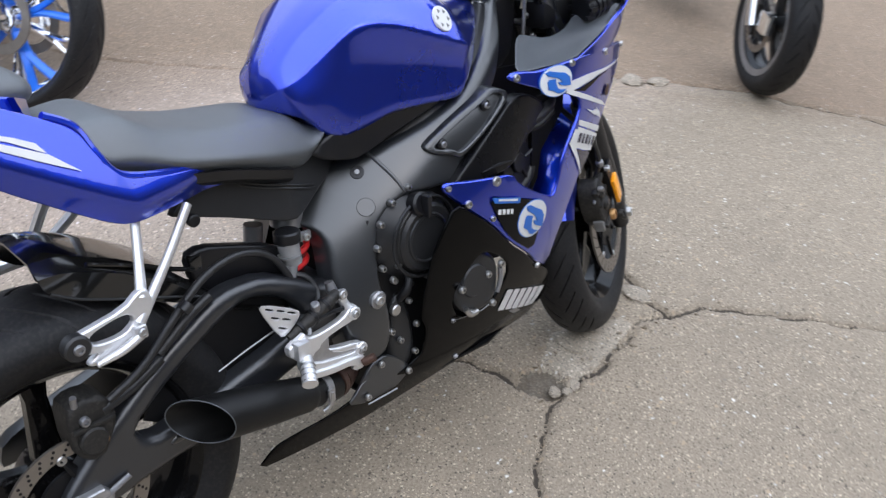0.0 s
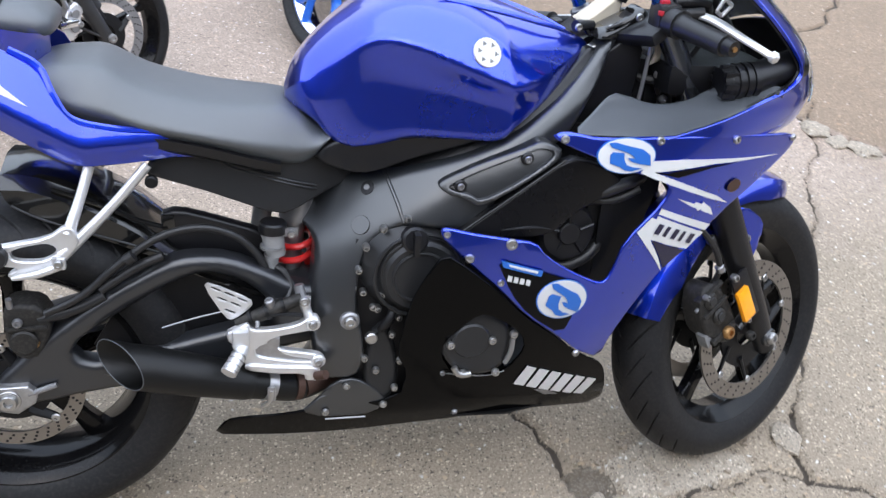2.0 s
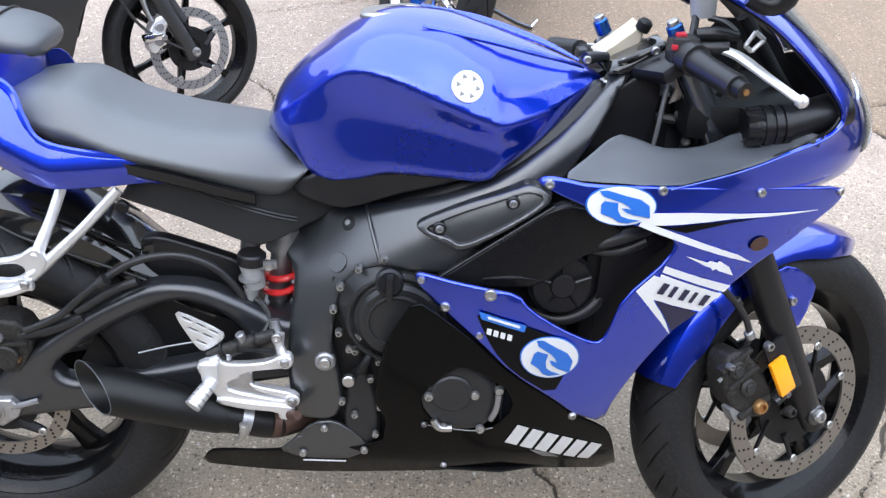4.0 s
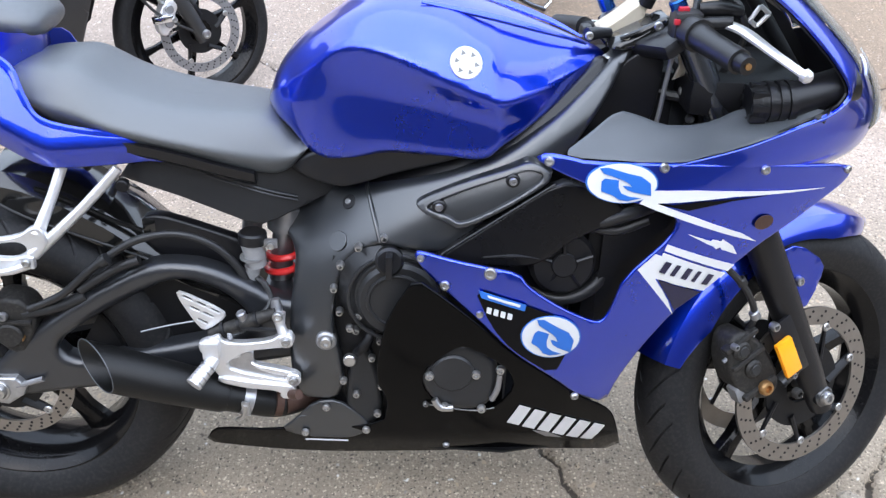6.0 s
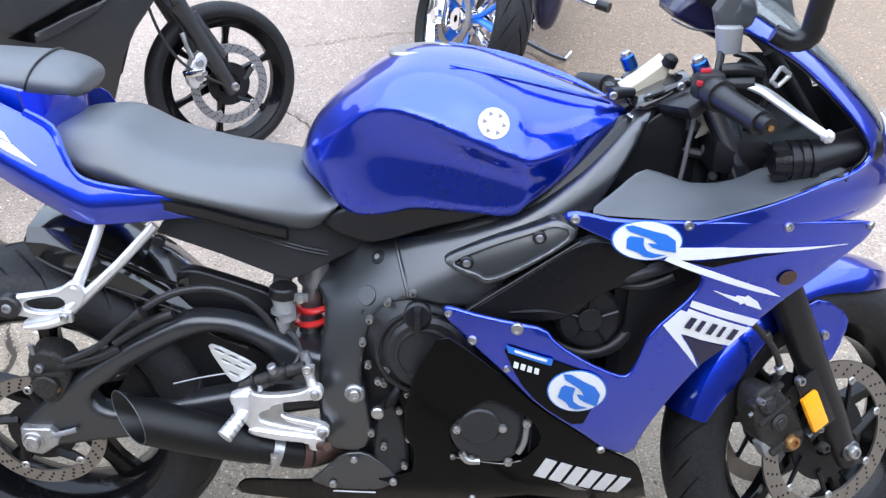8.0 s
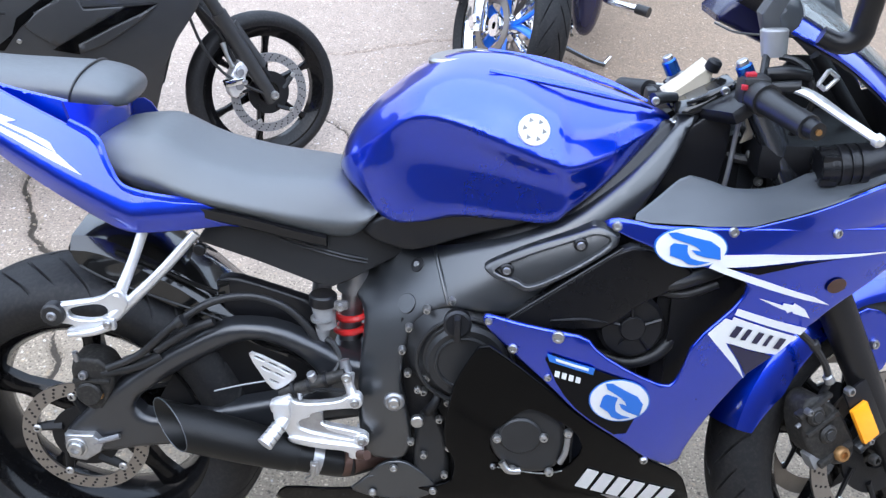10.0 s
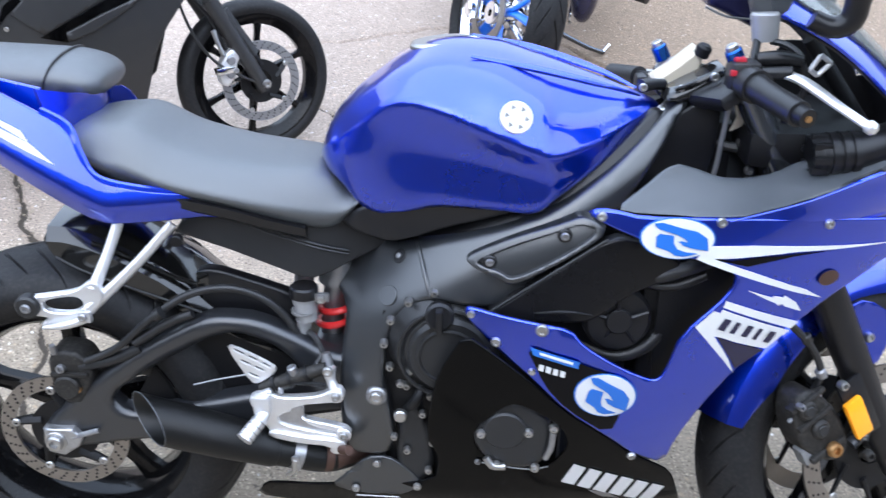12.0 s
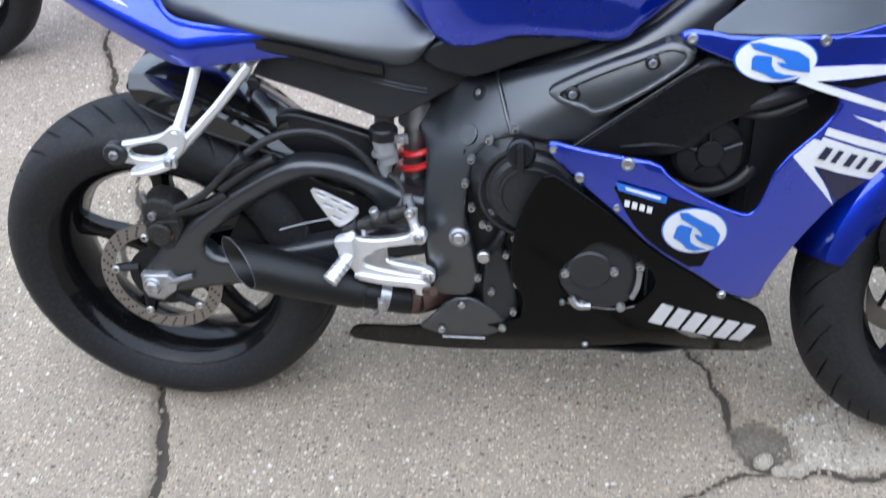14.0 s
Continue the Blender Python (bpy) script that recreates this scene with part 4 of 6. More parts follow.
bpy.context.view_layer.update()
p0, n0 = on_tank(.765, .887)
emb = part("tank_emblem", drum(p0 - n0 * .004, n0, .0235, .0065, 36, .001), WHITE, tank, "white round emblem with dark notches")
n0 = Vector(n0)
s0 = n0.cross(Vector((0, 0, 1))).normalized()
u0 = s0.cross(n0)
for k in range(6):
    a = radians(60 * k + 15)
    part("emblem_notch", drum(p0 + (s0 * math.cos(a) + u0 * math.sin(a)) * .0145 + n0 * .0022, n0, .0046, .0010, 3), SMOKE, emb)

COVERP = [(.499, .700), (.534, .727), (.581, .743), (.649, .754), (.725, .753), (.776, .752), (.80, .756), (.77, .742), (.734, .728), (.666, .706), (.614, .684), (.580, .674), (.528, .684)]
both("tank_side_cover", lambda: skin(COVERP, quad([(.5, .70, -.092), (.53, .72, -.1), (.58, .745, -.112), (.65, .75, -.126), (.72, .75, -.136), (.78, .755, -.146), (.6, .68, -.116), (.66, .71, -.126), (.73, .73, -.135)]), .03, .006, .018, 1), PANEL, None, "matt black side cover under the tank")

# seats
SEAT = [(.060, .025, .800, .812), (.078, .075, .795, .830), (.110, .102, .784, .842), (.150, .118, .769, .846), (.190, .126, .760, .843), (.25, .132, .746, .811), (.33, .132, .729, .789), (.40, .124, .707, .781), (.45, .114, .692, .777), (.485, .106, .688, .768), (.512, .100, .704, .748), (.531, .096, .729, .741)]


def seat_loop(x, w, zb, zt):
    h = zt - zb
    return half_loop(x, [(w * .5, zb - .004), (w * .84, zb), (w * .96, zb + h * .20), (w, zb + h * .33), (w * .96, zb + h * .46), (w * .82, zb + h * .72), (w * .64, zb + h * .92), (w * .42, zb + h * .985), (0, zt)], 32)


part("rider_seat", loft(SEAT, 60, seat_loop, 24), VINYL, bike, "black vinyl rider seat", 60)
part("seat_base", loft([(x, w * .95, zb - .022, zb + .006) for x, w, zb, zt in SEAT[1:9]], 30, lambda x, w, a, b2: half_loop(x, [(w * .6, a), (w * .95, a + .002), (w, a + .012), (w * .96, b2), (0, b2)], 12), 12), PANEL, bike, "black seat base under the cushion")
PAD = [(-.26, .03, .905, .922), (-.25, .06, .892, .935), (-.22, .075, .885, .941), (-.1, .08, .874, .932), (0, .082, .868, .928), (.06, .083, .868, .925), (.095, .08, .868, .919), (.115, .072, .872, .911), (.127, .055, .879, .903), (.131, .03, .886, .897)]


def pad_loop(x, w, zb, zt):
    c, h = (zb + zt) / 2, (zt - zb) / 2
    return [Vector((x, w * math.copysign(abs(math.cos(a)) ** .85, math.cos(a)), c + h * math.copysign(abs(math.sin(a)) ** .9, math.sin(a)))) for a in (2 * math.pi * k / 40 for k in range(40))]


PILLION_SHIFT = Matrix.Translation((-.012, .06, -.012 - .875 * .22)) @ Matrix.Diagonal((1, 1, 1.22, 1)) @ Matrix.Translation((0, 0, 0))
pillion = part("pillion_seat", place(loft(PAD, 44, pad_loop, 40), PILLION_SHIFT), VINYL, bike, "black vinyl pillion pad", 60)
part("seam", place(tube([tuple(v + Vector((.012 * (v.z - .897) / .03, 0, 0))) for v in pad_loop(.05, .0838, .8675, .9262)[5:34]], .0020, 40, 6), PILLION_SHIFT), HOSE, pillion)


# tail
def tail_crease(x):
    fall = .734 + .62 * (.168 - x)
    ledge = .741 - .6 * np.maximum(0, .195 - x) ** 1.5 - .03 * np.maximum(0, x - .25)
    d = fall - ledge
    return ledge + .5 * (d + np.sqrt(d * d + .00004)) + .25 * np.maximum(0, -.05 - x)



def tail_f(x, z):
    base = np.minimum(1.2384 * x ** 3 + .4758 * x * x - .1408 * x - .1518, -.124)
    d = z - tail_crease(x)
    soft = 0.008
    up = 0.5 * (d + np.sqrt(d * d + soft * soft))
    return base + up * 0.45 + (up - d) * 0.50


TAIL = [(-.30, 1.075), (-.18, 1.005), (-.061, .945), (.017, .904), (.073, .875), (.110, .852), (.127, .813), (.150, .779), (.215, .761), (.301, .750), (.352, .736), (.350, .716), (.330, .708), (.25, .709), (.165, .708), (.135, .712), (.077, .749), (0, .801), (-.074, .862), (-.2, .97), (-.29, 1.045)]
TAIL_LEFT = [(-.07, .897), (-.03, .884), (.017, .866), (.073, .846)] + [p for p in TAIL[5:] if p[0] > -.08]
tailp = part("tail_panel", skin(TAIL, tail_f, .005, .002, .007, 2), BLUE, bike, "glossy blue tail panel with white stripes")
part("tail_panel", flip(skin(TAIL_LEFT, tail_f, .005, .002, .014, 1)), BLUE, bike)
for st in ([(-.12, .938), (-.051, .907), (-.02, .893), (.003, .884), (-.012, .882), (.026, .866), (.050, .853), (.060, .838), (.02, .862), (-.051, .896), (-.12, .926)], [(-.12, .921), (-.051, .892), (.02, .858), (.062, .836), (.095, .806), (.058, .826), (-.005, .862), (-.051, .886), (-.12, .914)]):
    decal("white_stripe", st, WHITE, tailp, .003, 0, tail_f)
part("tail_upper_panel", skin([(-.15, .957), (-.07, .926), (-.012, .912), (.056, .898), (.072, .846), (.041, .856), (-.026, .881), (-.075, .902), (-.15, .937)], lambda x, z: -.084 + .30 * (z - .86), .005, .002, .008, 0), BLUE, bike, "glossy blue upper tail panel beside the pillion pad")
face = bmesh.new()
rings(face, [[Vector(p) for p in (lo, hi, hi2, lo2)] for lo, hi, hi2, lo2 in (((.073, -.090, .840), (.057, -.086, .900), (.050, -.080, .900), (.064, -.084, .840)), ((.086, -.045, .832), (.086, -.045, .884), (.080, -.042, .884), (.080, -.042, .832)), ((.108, .015, .838), (.110, .015, .868), (.104, .017, .868), (.102, .017, .838)), ((.100, .075, .838), (.098, .075, .868), (.093, .073, .868), (.095, .073, .838)))])
part("tail_end_panel", face, BLUE, bike, "glossy blue tail end under the pillion pad")
part("tail_lip", tube([(x, float(tail_f(x, z)) + .007, z + .002) for x, z in TAIL[4:11]], .0065, 40, 8), BLUE, tailp)
part("tail_top", loft([(-.29, .03, .98, 1.01), (-.2, .05, .91, .95), (-.1, .062, .85, .905), (0, .068, .80, .880), (.05, .066, .78, .860), (.08, .058, .785, .846), (.10, .040, .80, .835)], 30, pad_loop, 40), BLUE, bike, "blue tail centre under the pillion pad")
both("subframe_cover", lambda: skin([(.238, .676), (.250, .694), (.30, .716), (.36, .720), (.45, .705), (.54, .695), (.61, .680), (.57, .645), (.507, .620), (.480, .608), (.455, .602), (.430, .606), (.33, .645)], lambda x, z: -.098 + .10 * (z - .62) + .35 * np.maximum(0, x - .455), .018, .004, .014, 0), SUBGREY, None, "dark grey subframe cover under the seat")
for up in (0, .006):
    part("cover_rib", tube([(x, -.100 + .10 * (z - .62) + .35 * max(0, x - .455), z + up) for x, z in ((.343, .710), (.352, .700), (.369, .686), (.429, .665), (.470, .651), (.510, .637))], .0022, 30, 6), SUBGREY, bike)
part("cover_screw", bolt((.352, -.096, .707), OUT, .005, .005), PANEL, bike)


# ---- wheels ----
def tyre_bm(R, w, rr, seg, grooves):
    """Tyre with a rounded crown and slanting cut grooves; the mesh is sheared so that its columns follow the grooves."""
    half = [(rr - .004, w * .36), (rr + .006, w * .42), (rr + (R - rr) * .35, w * .495), (rr + (R - rr) * .55, w * .49), (R - (R - rr) * .22, w * .40), (R - w * .055, w * .26), (R - w * .012, w * .12), (R, 0)]
    p = spline([(r, -y, 0) for r, y in half], 20 if grooves else 9)
    prof = [(q[0], q[1]) for q in p] + [(q[0], -q[1]) for q in reversed(p[:-1])]
    per = 22
    n = grooves * per if grooves else seg
    bm = bmesh.new()
    cols = []
    for k in range(n):
        col = []
        for r, y in prof:
            a = 2 * math.pi * k / n
            if grooves:
                a -= 2 * math.pi / grooves * 4.2 * (abs(y) / w) ** 1.25
                j = (k + (per // 2 if y > 0 else 0)) % per
                deep = w * .07 < abs(y) < w * (.43 if (k // per) % 2 else .36)
                if j < 2 and deep and r > rr + (R - rr) * .5:
                    r -= .0055
            col.append(bm.verts.new((r * math.cos(a), y, r * math.sin(a))))
        cols.append(col)
    for a, b2 in zip(cols, cols[1:] + cols[:1]):
        for i in range(len(prof) - 1):
            bm.faces.new((a[i], a[i + 1], b2[i + 1], b2[i]))
    return bm


def rim_bm(rr, rw, seg=72):
    h = rw / 2
    prof = [(rr, -h), (rr + .008, -h), (rr + .008, -h + .005), (rr - .003, -h + .012), (rr - .018, -h * .45), (rr - .018, h * .45), (rr - .003, h - .012), (rr + .008, h - .005), (rr + .008, h), (rr, h), (rr - .012, h - .010), (rr - .028, h * .4), (rr - .028, -h * .4), (rr - .012, -h + .010), (rr, -h)]
    bm = lathe(prof, seg)
    bmesh.ops.remove_doubles(bm, verts=bm.verts, dist=1e-5)
    return bm


def spoke_bm(a, r0, r1, w0, w1, deep, twist=0.0):
    """One cast spoke from hub to rim at the angle a."""
    loops = []
    for t in (0, .12, .35, .7, .9, 1.0):
        r = r0 + (r1 - r0) * t
        w = (w0 + (w1 - w0) * min(t * 1.4, 1)) * (1 + .55 * max(0, t - .75) / .25)
        e = deep * (1 - .25 * t)
        ang = a + twist * t
        c, s = math.cos(ang), math.sin(ang)
        ring = [(-w, -e * .6), (-w * .6, -e), (w * .6, -e), (w, -e * .6), (w, e * .6), (w * .6, e), (-w * .6, e), (-w, e * .6)]
        loops.append([Vector((r * c - q * s, y, r * s + q * c)) for q, y in ring])
    bm = bmesh.new()
    rings(bm, loops)
    return bm


def disc_bm(r0, r1, y, thick=.005, seg=72):
    bm = lathe([(r0, y - thick / 2), (r1, y - thick / 2), (r1, y + thick / 2), (r0, y + thick / 2), (r0, y - thick / 2)], seg)
    bmesh.ops.remove_doubles(bm, verts=bm.verts, dist=1e-5)
    return bm


def wheel(parent, name, m, R, w, rr, rw, spokes, discs=(), seg=480, grooves=34, rim=RIM, spoke_mat=None, disc_r=.15, w0=.024, w1=.016, label="", carrier=DARK, twist=0.0, disc_mat=None):
    hubr = .045
    rimo = part(name, place(rim_bm(rr, rw), m), rim, parent, label)
    part("tyre", place(tyre_bm(R, w, rr, seg, grooves), m), RUBBER, rimo, "black road tyre with worn tread grooves", 50)
    part("hub", place(lathe([(.012, -.055), (hubr * .8, -.055), (hubr, -.04), (hubr, .04), (hubr * .8, .055), (.012, .055)], 32), m), spoke_mat or rim, rimo)
    for k in range(spokes):
        part("spoke", place(spoke_bm(2 * math.pi * k / spokes + .3, hubr * .9, rr - .022, w0, w1, .018, twist), m), spoke_mat or rim, rimo)
    for y in discs:
        d = part("brake_disc", place(disc_bm(disc_r * .78, disc_r, y), m), disc_mat or DISC, rimo, "drilled steel brake disc")
        sg = math.copysign(1, y)
        bm = bmesh.new()
        for row, nn in ((.83, 30), (.89, 30), (.95, 30)):
            for k in range(nn):
                a = 2 * math.pi * (k + row * 13) / nn
                drum((disc_r * row * math.cos(a), y + sg * .0022, disc_r * row * math.sin(a)), (0, sg, 0), .0026, .0009, 6, bm=bm)
        part("drilling", place(bm, m), DARK, d)
        bm = disc_bm(.034, disc_r * .54, y - sg * .004, .006, 48)
        part("disc_carrier", place(bm, m), carrier, d)
        arms = 7 if disc_r > .13 else 5
        for k in range(arms):
            a = 2 * math.pi * (k + .35) / arms
            c, s = math.cos(a), math.sin(a)
            part("carrier_arm", place(tube([(disc_r * .40 * math.cos(a - .35), y - sg * .003, disc_r * .40 * math.sin(a - .35)), (disc_r * .79 * c, y - sg * .002, disc_r * .79 * s)], [.011, .007], 6, 8, flat=.5), m), carrier, d)
            part("carrier_rivet", place(bolt((disc_r * .76 * c, y + sg * .001, disc_r * .76 * s), (0, sg, 0), .0080, .004), m), BRIGHT, d)
    return rimo


RF = .298
rear = wheel(bike, "rear_wheel", Matrix.Translation((.003, -.020, .297)), .314, .185, .216, .150, 5, (-.088,), disc_r=.112, label="gloss black cast rear wheel")

# ---- swinging arm and rear brake ----
ARM = [(-.036, .289), (-.026, .319), (.051, .393), (.16, .476), (.262, .533), (.30, .542), (.365, .537), (.438, .500), (.475, .475), (.54, .47), (.54, .37), (.45, .352), (.372, .337), (.29, .304), (.118, .288), (.044, .272), (-.033, .273)]
ARMHOLE = [(.098, .380), (.185, .443), (.277, .497), (.326, .511), (.378, .494), (.415, .463), (.432, .430), (.38, .402), (.28, .380), (.19, .356), (.122, .348)]
arm = part("swinging_arm", skin(ARM, -.126, .036, .016, .013, 1, [ARMHOLE], 1), ARMBLACK, bike, "satin black arched swinging arm")
part("arm_pocket", skin([(.150, .335), (.20, .348), (.275, .362), (.282, .354), (.262, .342), (.20, .330), (.165, .322), (.150, .325)], -.128, .01, .004, .012, 1, [[(.168, .333), (.22, .343), (.262, .352), (.24, .340), (.19, .332)]], 1), FRAME, arm)
part("arm_left", flip(skin([(-.036, .289), (-.026, .319), (.051, .345), (.25, .40), (.45, .45), (.54, .46), (.54, .37), (.372, .337), (.118, .288), (-.033, .273)], -.126, .036, .013, .03, 1)), FRAME, arm)
part("arm_bridge", block((.44, -.10, .37), (.53, .10, .47), .02), FRAME, arm)
part("inner_guard", skin([(.12, .34), (.18, .44), (.30, .51), (.42, .48), (.46, .40), (.30, .36)], -.085, .004, 0, .03, 1), DARK, arm)
adj = part("axle_adjuster", skin([(-.020, .322), (.032, .323), (.046, .305), (.040, .288), (.011, .268), (-.018, .274)], -.140, .018, .004, .012, 0), SCUFFED, arm, "scuffed aluminium axle adjuster block")
part("axle_nut", bolt((0, -.139, .298), OUT, .0155, .012), BRIGHT, adj)
part("axle_washer", drum((0, -.139, .298), OUT, .019, .004, 24, .001), BRIGHT, adj)
part("adjuster_screw", tube([(.03, -.136, .305), (.075, -.132, .318)], .005, 2, 8), GREYMETAL, adj)
cal = part("rear_caliper", skin([(.008, .462), (.030, .472), (.066, .466), (.080, .435), (.074, .405), (.047, .360), (.02, .372), (.007, .396)], -.128, .05, .008, .010, 1), CALIPER, bike, "grimy dark rear brake caliper")
part("caliper_bolt", bolt((.030, -.128, .44), OUT, .008, .008), GREYMETAL, cal)
part("caliper_bolt", bolt((.052, -.128, .40), OUT, .007, .008), BRASS, cal)
part("caliper_piston", drum((.036, -.126, .405), OUT, .022, .012, 24, .003), CALIPER, cal)
part("caliper_rib", block((.010, -.134, .424), (.074, -.122, .432), .003), CALIPER, cal)
part("bleed_nipple", drum((.022, -.125, .466), (0, -.2, 1), .005, .018, 10), GREYMETAL, cal)
part("caliper_stay", tube([(.06, -.12, .44), (.12, -.118, .455), (.165, -.115, .475)], .010, 12, 10), COVER, cal)
part("brake_hose", tube([(.072, -.125, .452), (.13, -.128, .482), (.19, -.128, .535), (.255, -.12, .578), (.32, -.115, .590), (.375, -.11, .570), (.41, -.105, .530), (.425, -.105, .497)], .0065, 60, 10), HOSE, bike)
part("hose_clip", drum((.205, -.137, .548), (1, 0, .7), .010, .014, 14), HOSE, bike)
part("brake_hose", tube([(.16, -.125, .49), (.22, -.122, .528), (.26, -.12, .545)], .008, 20, 10), HOSE, bike)
part("chain_guard_cable", tube([(.25, -.13, .415), (.30, -.135, .432), (.36, -.14, .448)], .0016, 12, 6), GREYMETAL, bike)

# rear mudguard and hugger
GUARD = [(.026, .676, .660), (.034, .676, .632), (.055, .675, .616), (.084, .668, .602), (.147, .640, .574), (.215, .600, .542), (.26, .556, .520), (.29, .528, .500), (.33, .502, .480), (.38, .480, .465), (.42, .462, .450)]


def guard_bm():
    bm = bmesh.new()
    cols = list(zip(*GUARD))
    loops = []
    for f in np.linspace(0, len(GUARD) - 1, 26):
        x, zt, zl = (float(np.interp(f, range(len(GUARD)), c)) for c in cols)
        w, v = .092, .070
        prof = [(-w, zl), (-w, zt - .022), (-w * .80, zt - .003), (0, zt + .006), (v * .8, zt - .003), (v, zt - .016), (v, zl)]
        inner = [(-w + .004, zl), (-w + .004, zt - .024), (-w * .78, zt - .007), (0, zt + .002), (v * .78, zt - .007), (v - .004, zt - .018), (v - .004, zl)]
        loops.append([Vector((x, y, z)) for y, z in prof + inner[::-1]])
    rings(bm, loops)
    return bm


guard = part("rear_mudguard", guard_bm(), GLOSS, bike, "gloss black rear mudguard over the tyre", 30)
part("guard_crease", tube([(.04, -.0925, .628), (.08, -.0925, .604), (.15, -.0925, .576), (.24, -.0925, .542), (.30, -.0925, .516)], .0022, 20, 6), SUBGREY, guard)
part("guard_rib", tube([(.10, -.085, .650), (.16, -.087, .626), (.22, -.087, .596), (.26, -.085, .580)], .004, 20, 8), GLOSS, guard)
part("guard_clip", block((.258, -.080, .570), (.280, -.062, .598), .004), GLOSS, guard)
part("hugger", skin([(.255, .598), (.285, .606), (.342, .588), (.421, .560), (.445, .535), (.43, .49), (.37, .50), (.31, .51), (.262, .545)], -.078, .020, .006, .015, 1), PANEL, bike, "black plastic hugger")

# pillion footrest hanger
LOOP = [(.016, .596), (.042, .600), (.102, .610), (.126, .628), (.140, .626), (.146, .594), (.108, .562), (.063, .541), (.038, .546), (.040, .553), (.057, .561), (.032, .565), (.012, .569)]
LOOPHOLE = [(.046, .592), (.098, .602), (.112, .594), (.110, .582), (.090, .571), (.048, .574)]
hang = part("pillion_footrest_hanger", skin(LOOP, -.176, .012, .004, .006, 1, [LOOPHOLE], 2), ALU, bike, "bare aluminium pillion footrest hanger")
part("hanger_strut", tube([(.164, -.122, .703), (.150, -.142, .662), (.130, -.170, .612)], [.0085, .0085, .0105], 14, 12, flat=.8), ALU, hang)
part("hanger_strut", tube([(.248, -.122, .703), (.19, -.145, .642), (.118, -.172, .578)], [.0085, .0085, .0110], 14, 12, flat=.8), ALU, hang)
part("footrest_bar", tube([(.046, -.182, .549), (.085, -.184, .556), (.118, -.182, .568)], [.004, .0065, .007], 12, 10), ALU, hang)
part("bar_hinge", block((.104, -.186, .560), (.124, -.174, .580), .004), ALU, hang)
part("rubber_bush", drum((.026, -.168, .584), OUT, .019, .018, 24, .003), HOSE, hang)
part("bush_bolt", bolt((.026, -.185, .584), OUT, .008, .005), GREYMETAL, hang)
part("hanger_bolt", bolt((.114, -.189, .573), OUT, .007, .005), BRIGHT, hang)
part("hanger_lug", drum((.252, -.120, .676), OUT, .010, .010, 18, .002), DARK, hang)
lh = part("pillion_footrest_hanger", flip(tube([(.157, -.122, .703), (.140, -.142, .66), (.111, -.165, .589)], .009, 14, 8)), ALU, bike)
part("hanger_strut", flip(tube([(.244, -.122, .702), (.19, -.142, .64), (.107, -.167, .566)], .009, 14, 8)), ALU, lh)
part("footrest_bar", flip(tube([(.04, -.17, .572), (.12, -.18, .57)], .011, 2, 8)), ALU, lh)

# rider footrest bracket, heel plate, pedal
REST = [(.353, .424), (.366, .431), (.377, .435), (.389, .442), (.395, .428), (.423, .426), (.469, .432), (.490, .447), (.503, .447), (.509, .433), (.502, .421), (.479, .418), (.440, .413), (.420, .405), (.419, .398), (.440, .386), (.505, .372), (.517, .360), (.508, .346), (.476, .349), (.419, .355), (.384, .357), (.374, .376), (.380, .398), (.357, .404)]
RECESS = [(.398, .392), (.436, .405), (.434, .389), (.449, .373), (.498, .361), (.486, .357), (.402, .374)]
rest = part("footrest_bracket", skin(REST, -.178, .014, .004, .005, 1, [RECESS], 1), ALU, bike, "bare aluminium rider footrest bracket")
part("bracket_web", skin([(.390, .396), (.440, .410), (.440, .389), (.455, .377), (.505, .362), (.488, .352), (.395, .370)], -.172, .006, .001, .01, 0), SCUFFED, rest)
part("return_spring", tube([(.404 + .004 * math.cos(1.9 * k), -.168 + .004 * math.sin(1.9 * k), .428 + .0006 * k) for k in range(24)], .0012, 96, 5), GREYMETAL, rest)
for bx, bz in ((.495, .434), (.504, .359)):
    part("bracket_bolt", drum((bx, -.176, bz), OUT, .0125, .006, 20, .002), ALU, rest)
    part("bracket_bolt", bolt((bx, -.181, bz), OUT, .0075, .006), BRIGHT, rest)
part("brake_pedal", skin([(.384, .366), (.435, .356), (.489, .351), (.508, .348), (.505, .321), (.481, .323), (.482, .337), (.427, .342), (.380, .353)], -.184, .011, .004, .008, 1), ALU, rest, "bright aluminium brake pedal")
peg = part("footrest", tube([(.381, -.185, .402), (.368, -.205, .392), (.354, -.226, .380)], [.010, .0125, .0135], 10, 10), ALU, rest, "aluminium footrest peg")
for k in range(4):
    part("peg_groove", drum((.372 - .005 * k, -.198 - .0078 * k, .3955 - .0044 * k), (-.5, -.78, -.44), .0135, .0025, 12), SCUFFED, peg)
part("peg_hinge", block((.362, -.192, .400), (.390, -.170, .434), .006), ALU, rest)
part("pedal_tip", tube([(.500, -.185, .334), (.515, -.20, .345)], .008, 2, 10), PIPE, rest)
PLATE = [(.321, .505), (.330, .512), (.396, .476), (.398, .462), (.366, .438), (.353, .442)]
slots = []
for cx, cz in ((.341, .498), (.362, .487), (.382, .4755), (.350, .479), (.371, .468), (.361, .4555)):
    slots.append([(cx - .008, cz + .0062), (cx - .0095, cz + .003), (cx + .006, cz - .0055), (cx + .0085, cz - .003)])
part("heel_plate", skin(PLATE, -.158, .004, .0015, .008, 1, slots, 1), ALU, bike, "perforated aluminium heel plate")
pump = part("master_cylinder", tube([(.370, -.158, .432), (.408, -.160, .447), (.440, -.160, .460), (.478, -.158, .474)], [.008, .012, .013, .009], 16, 12), CALIPER, bike, "grimy rear brake master cylinder")
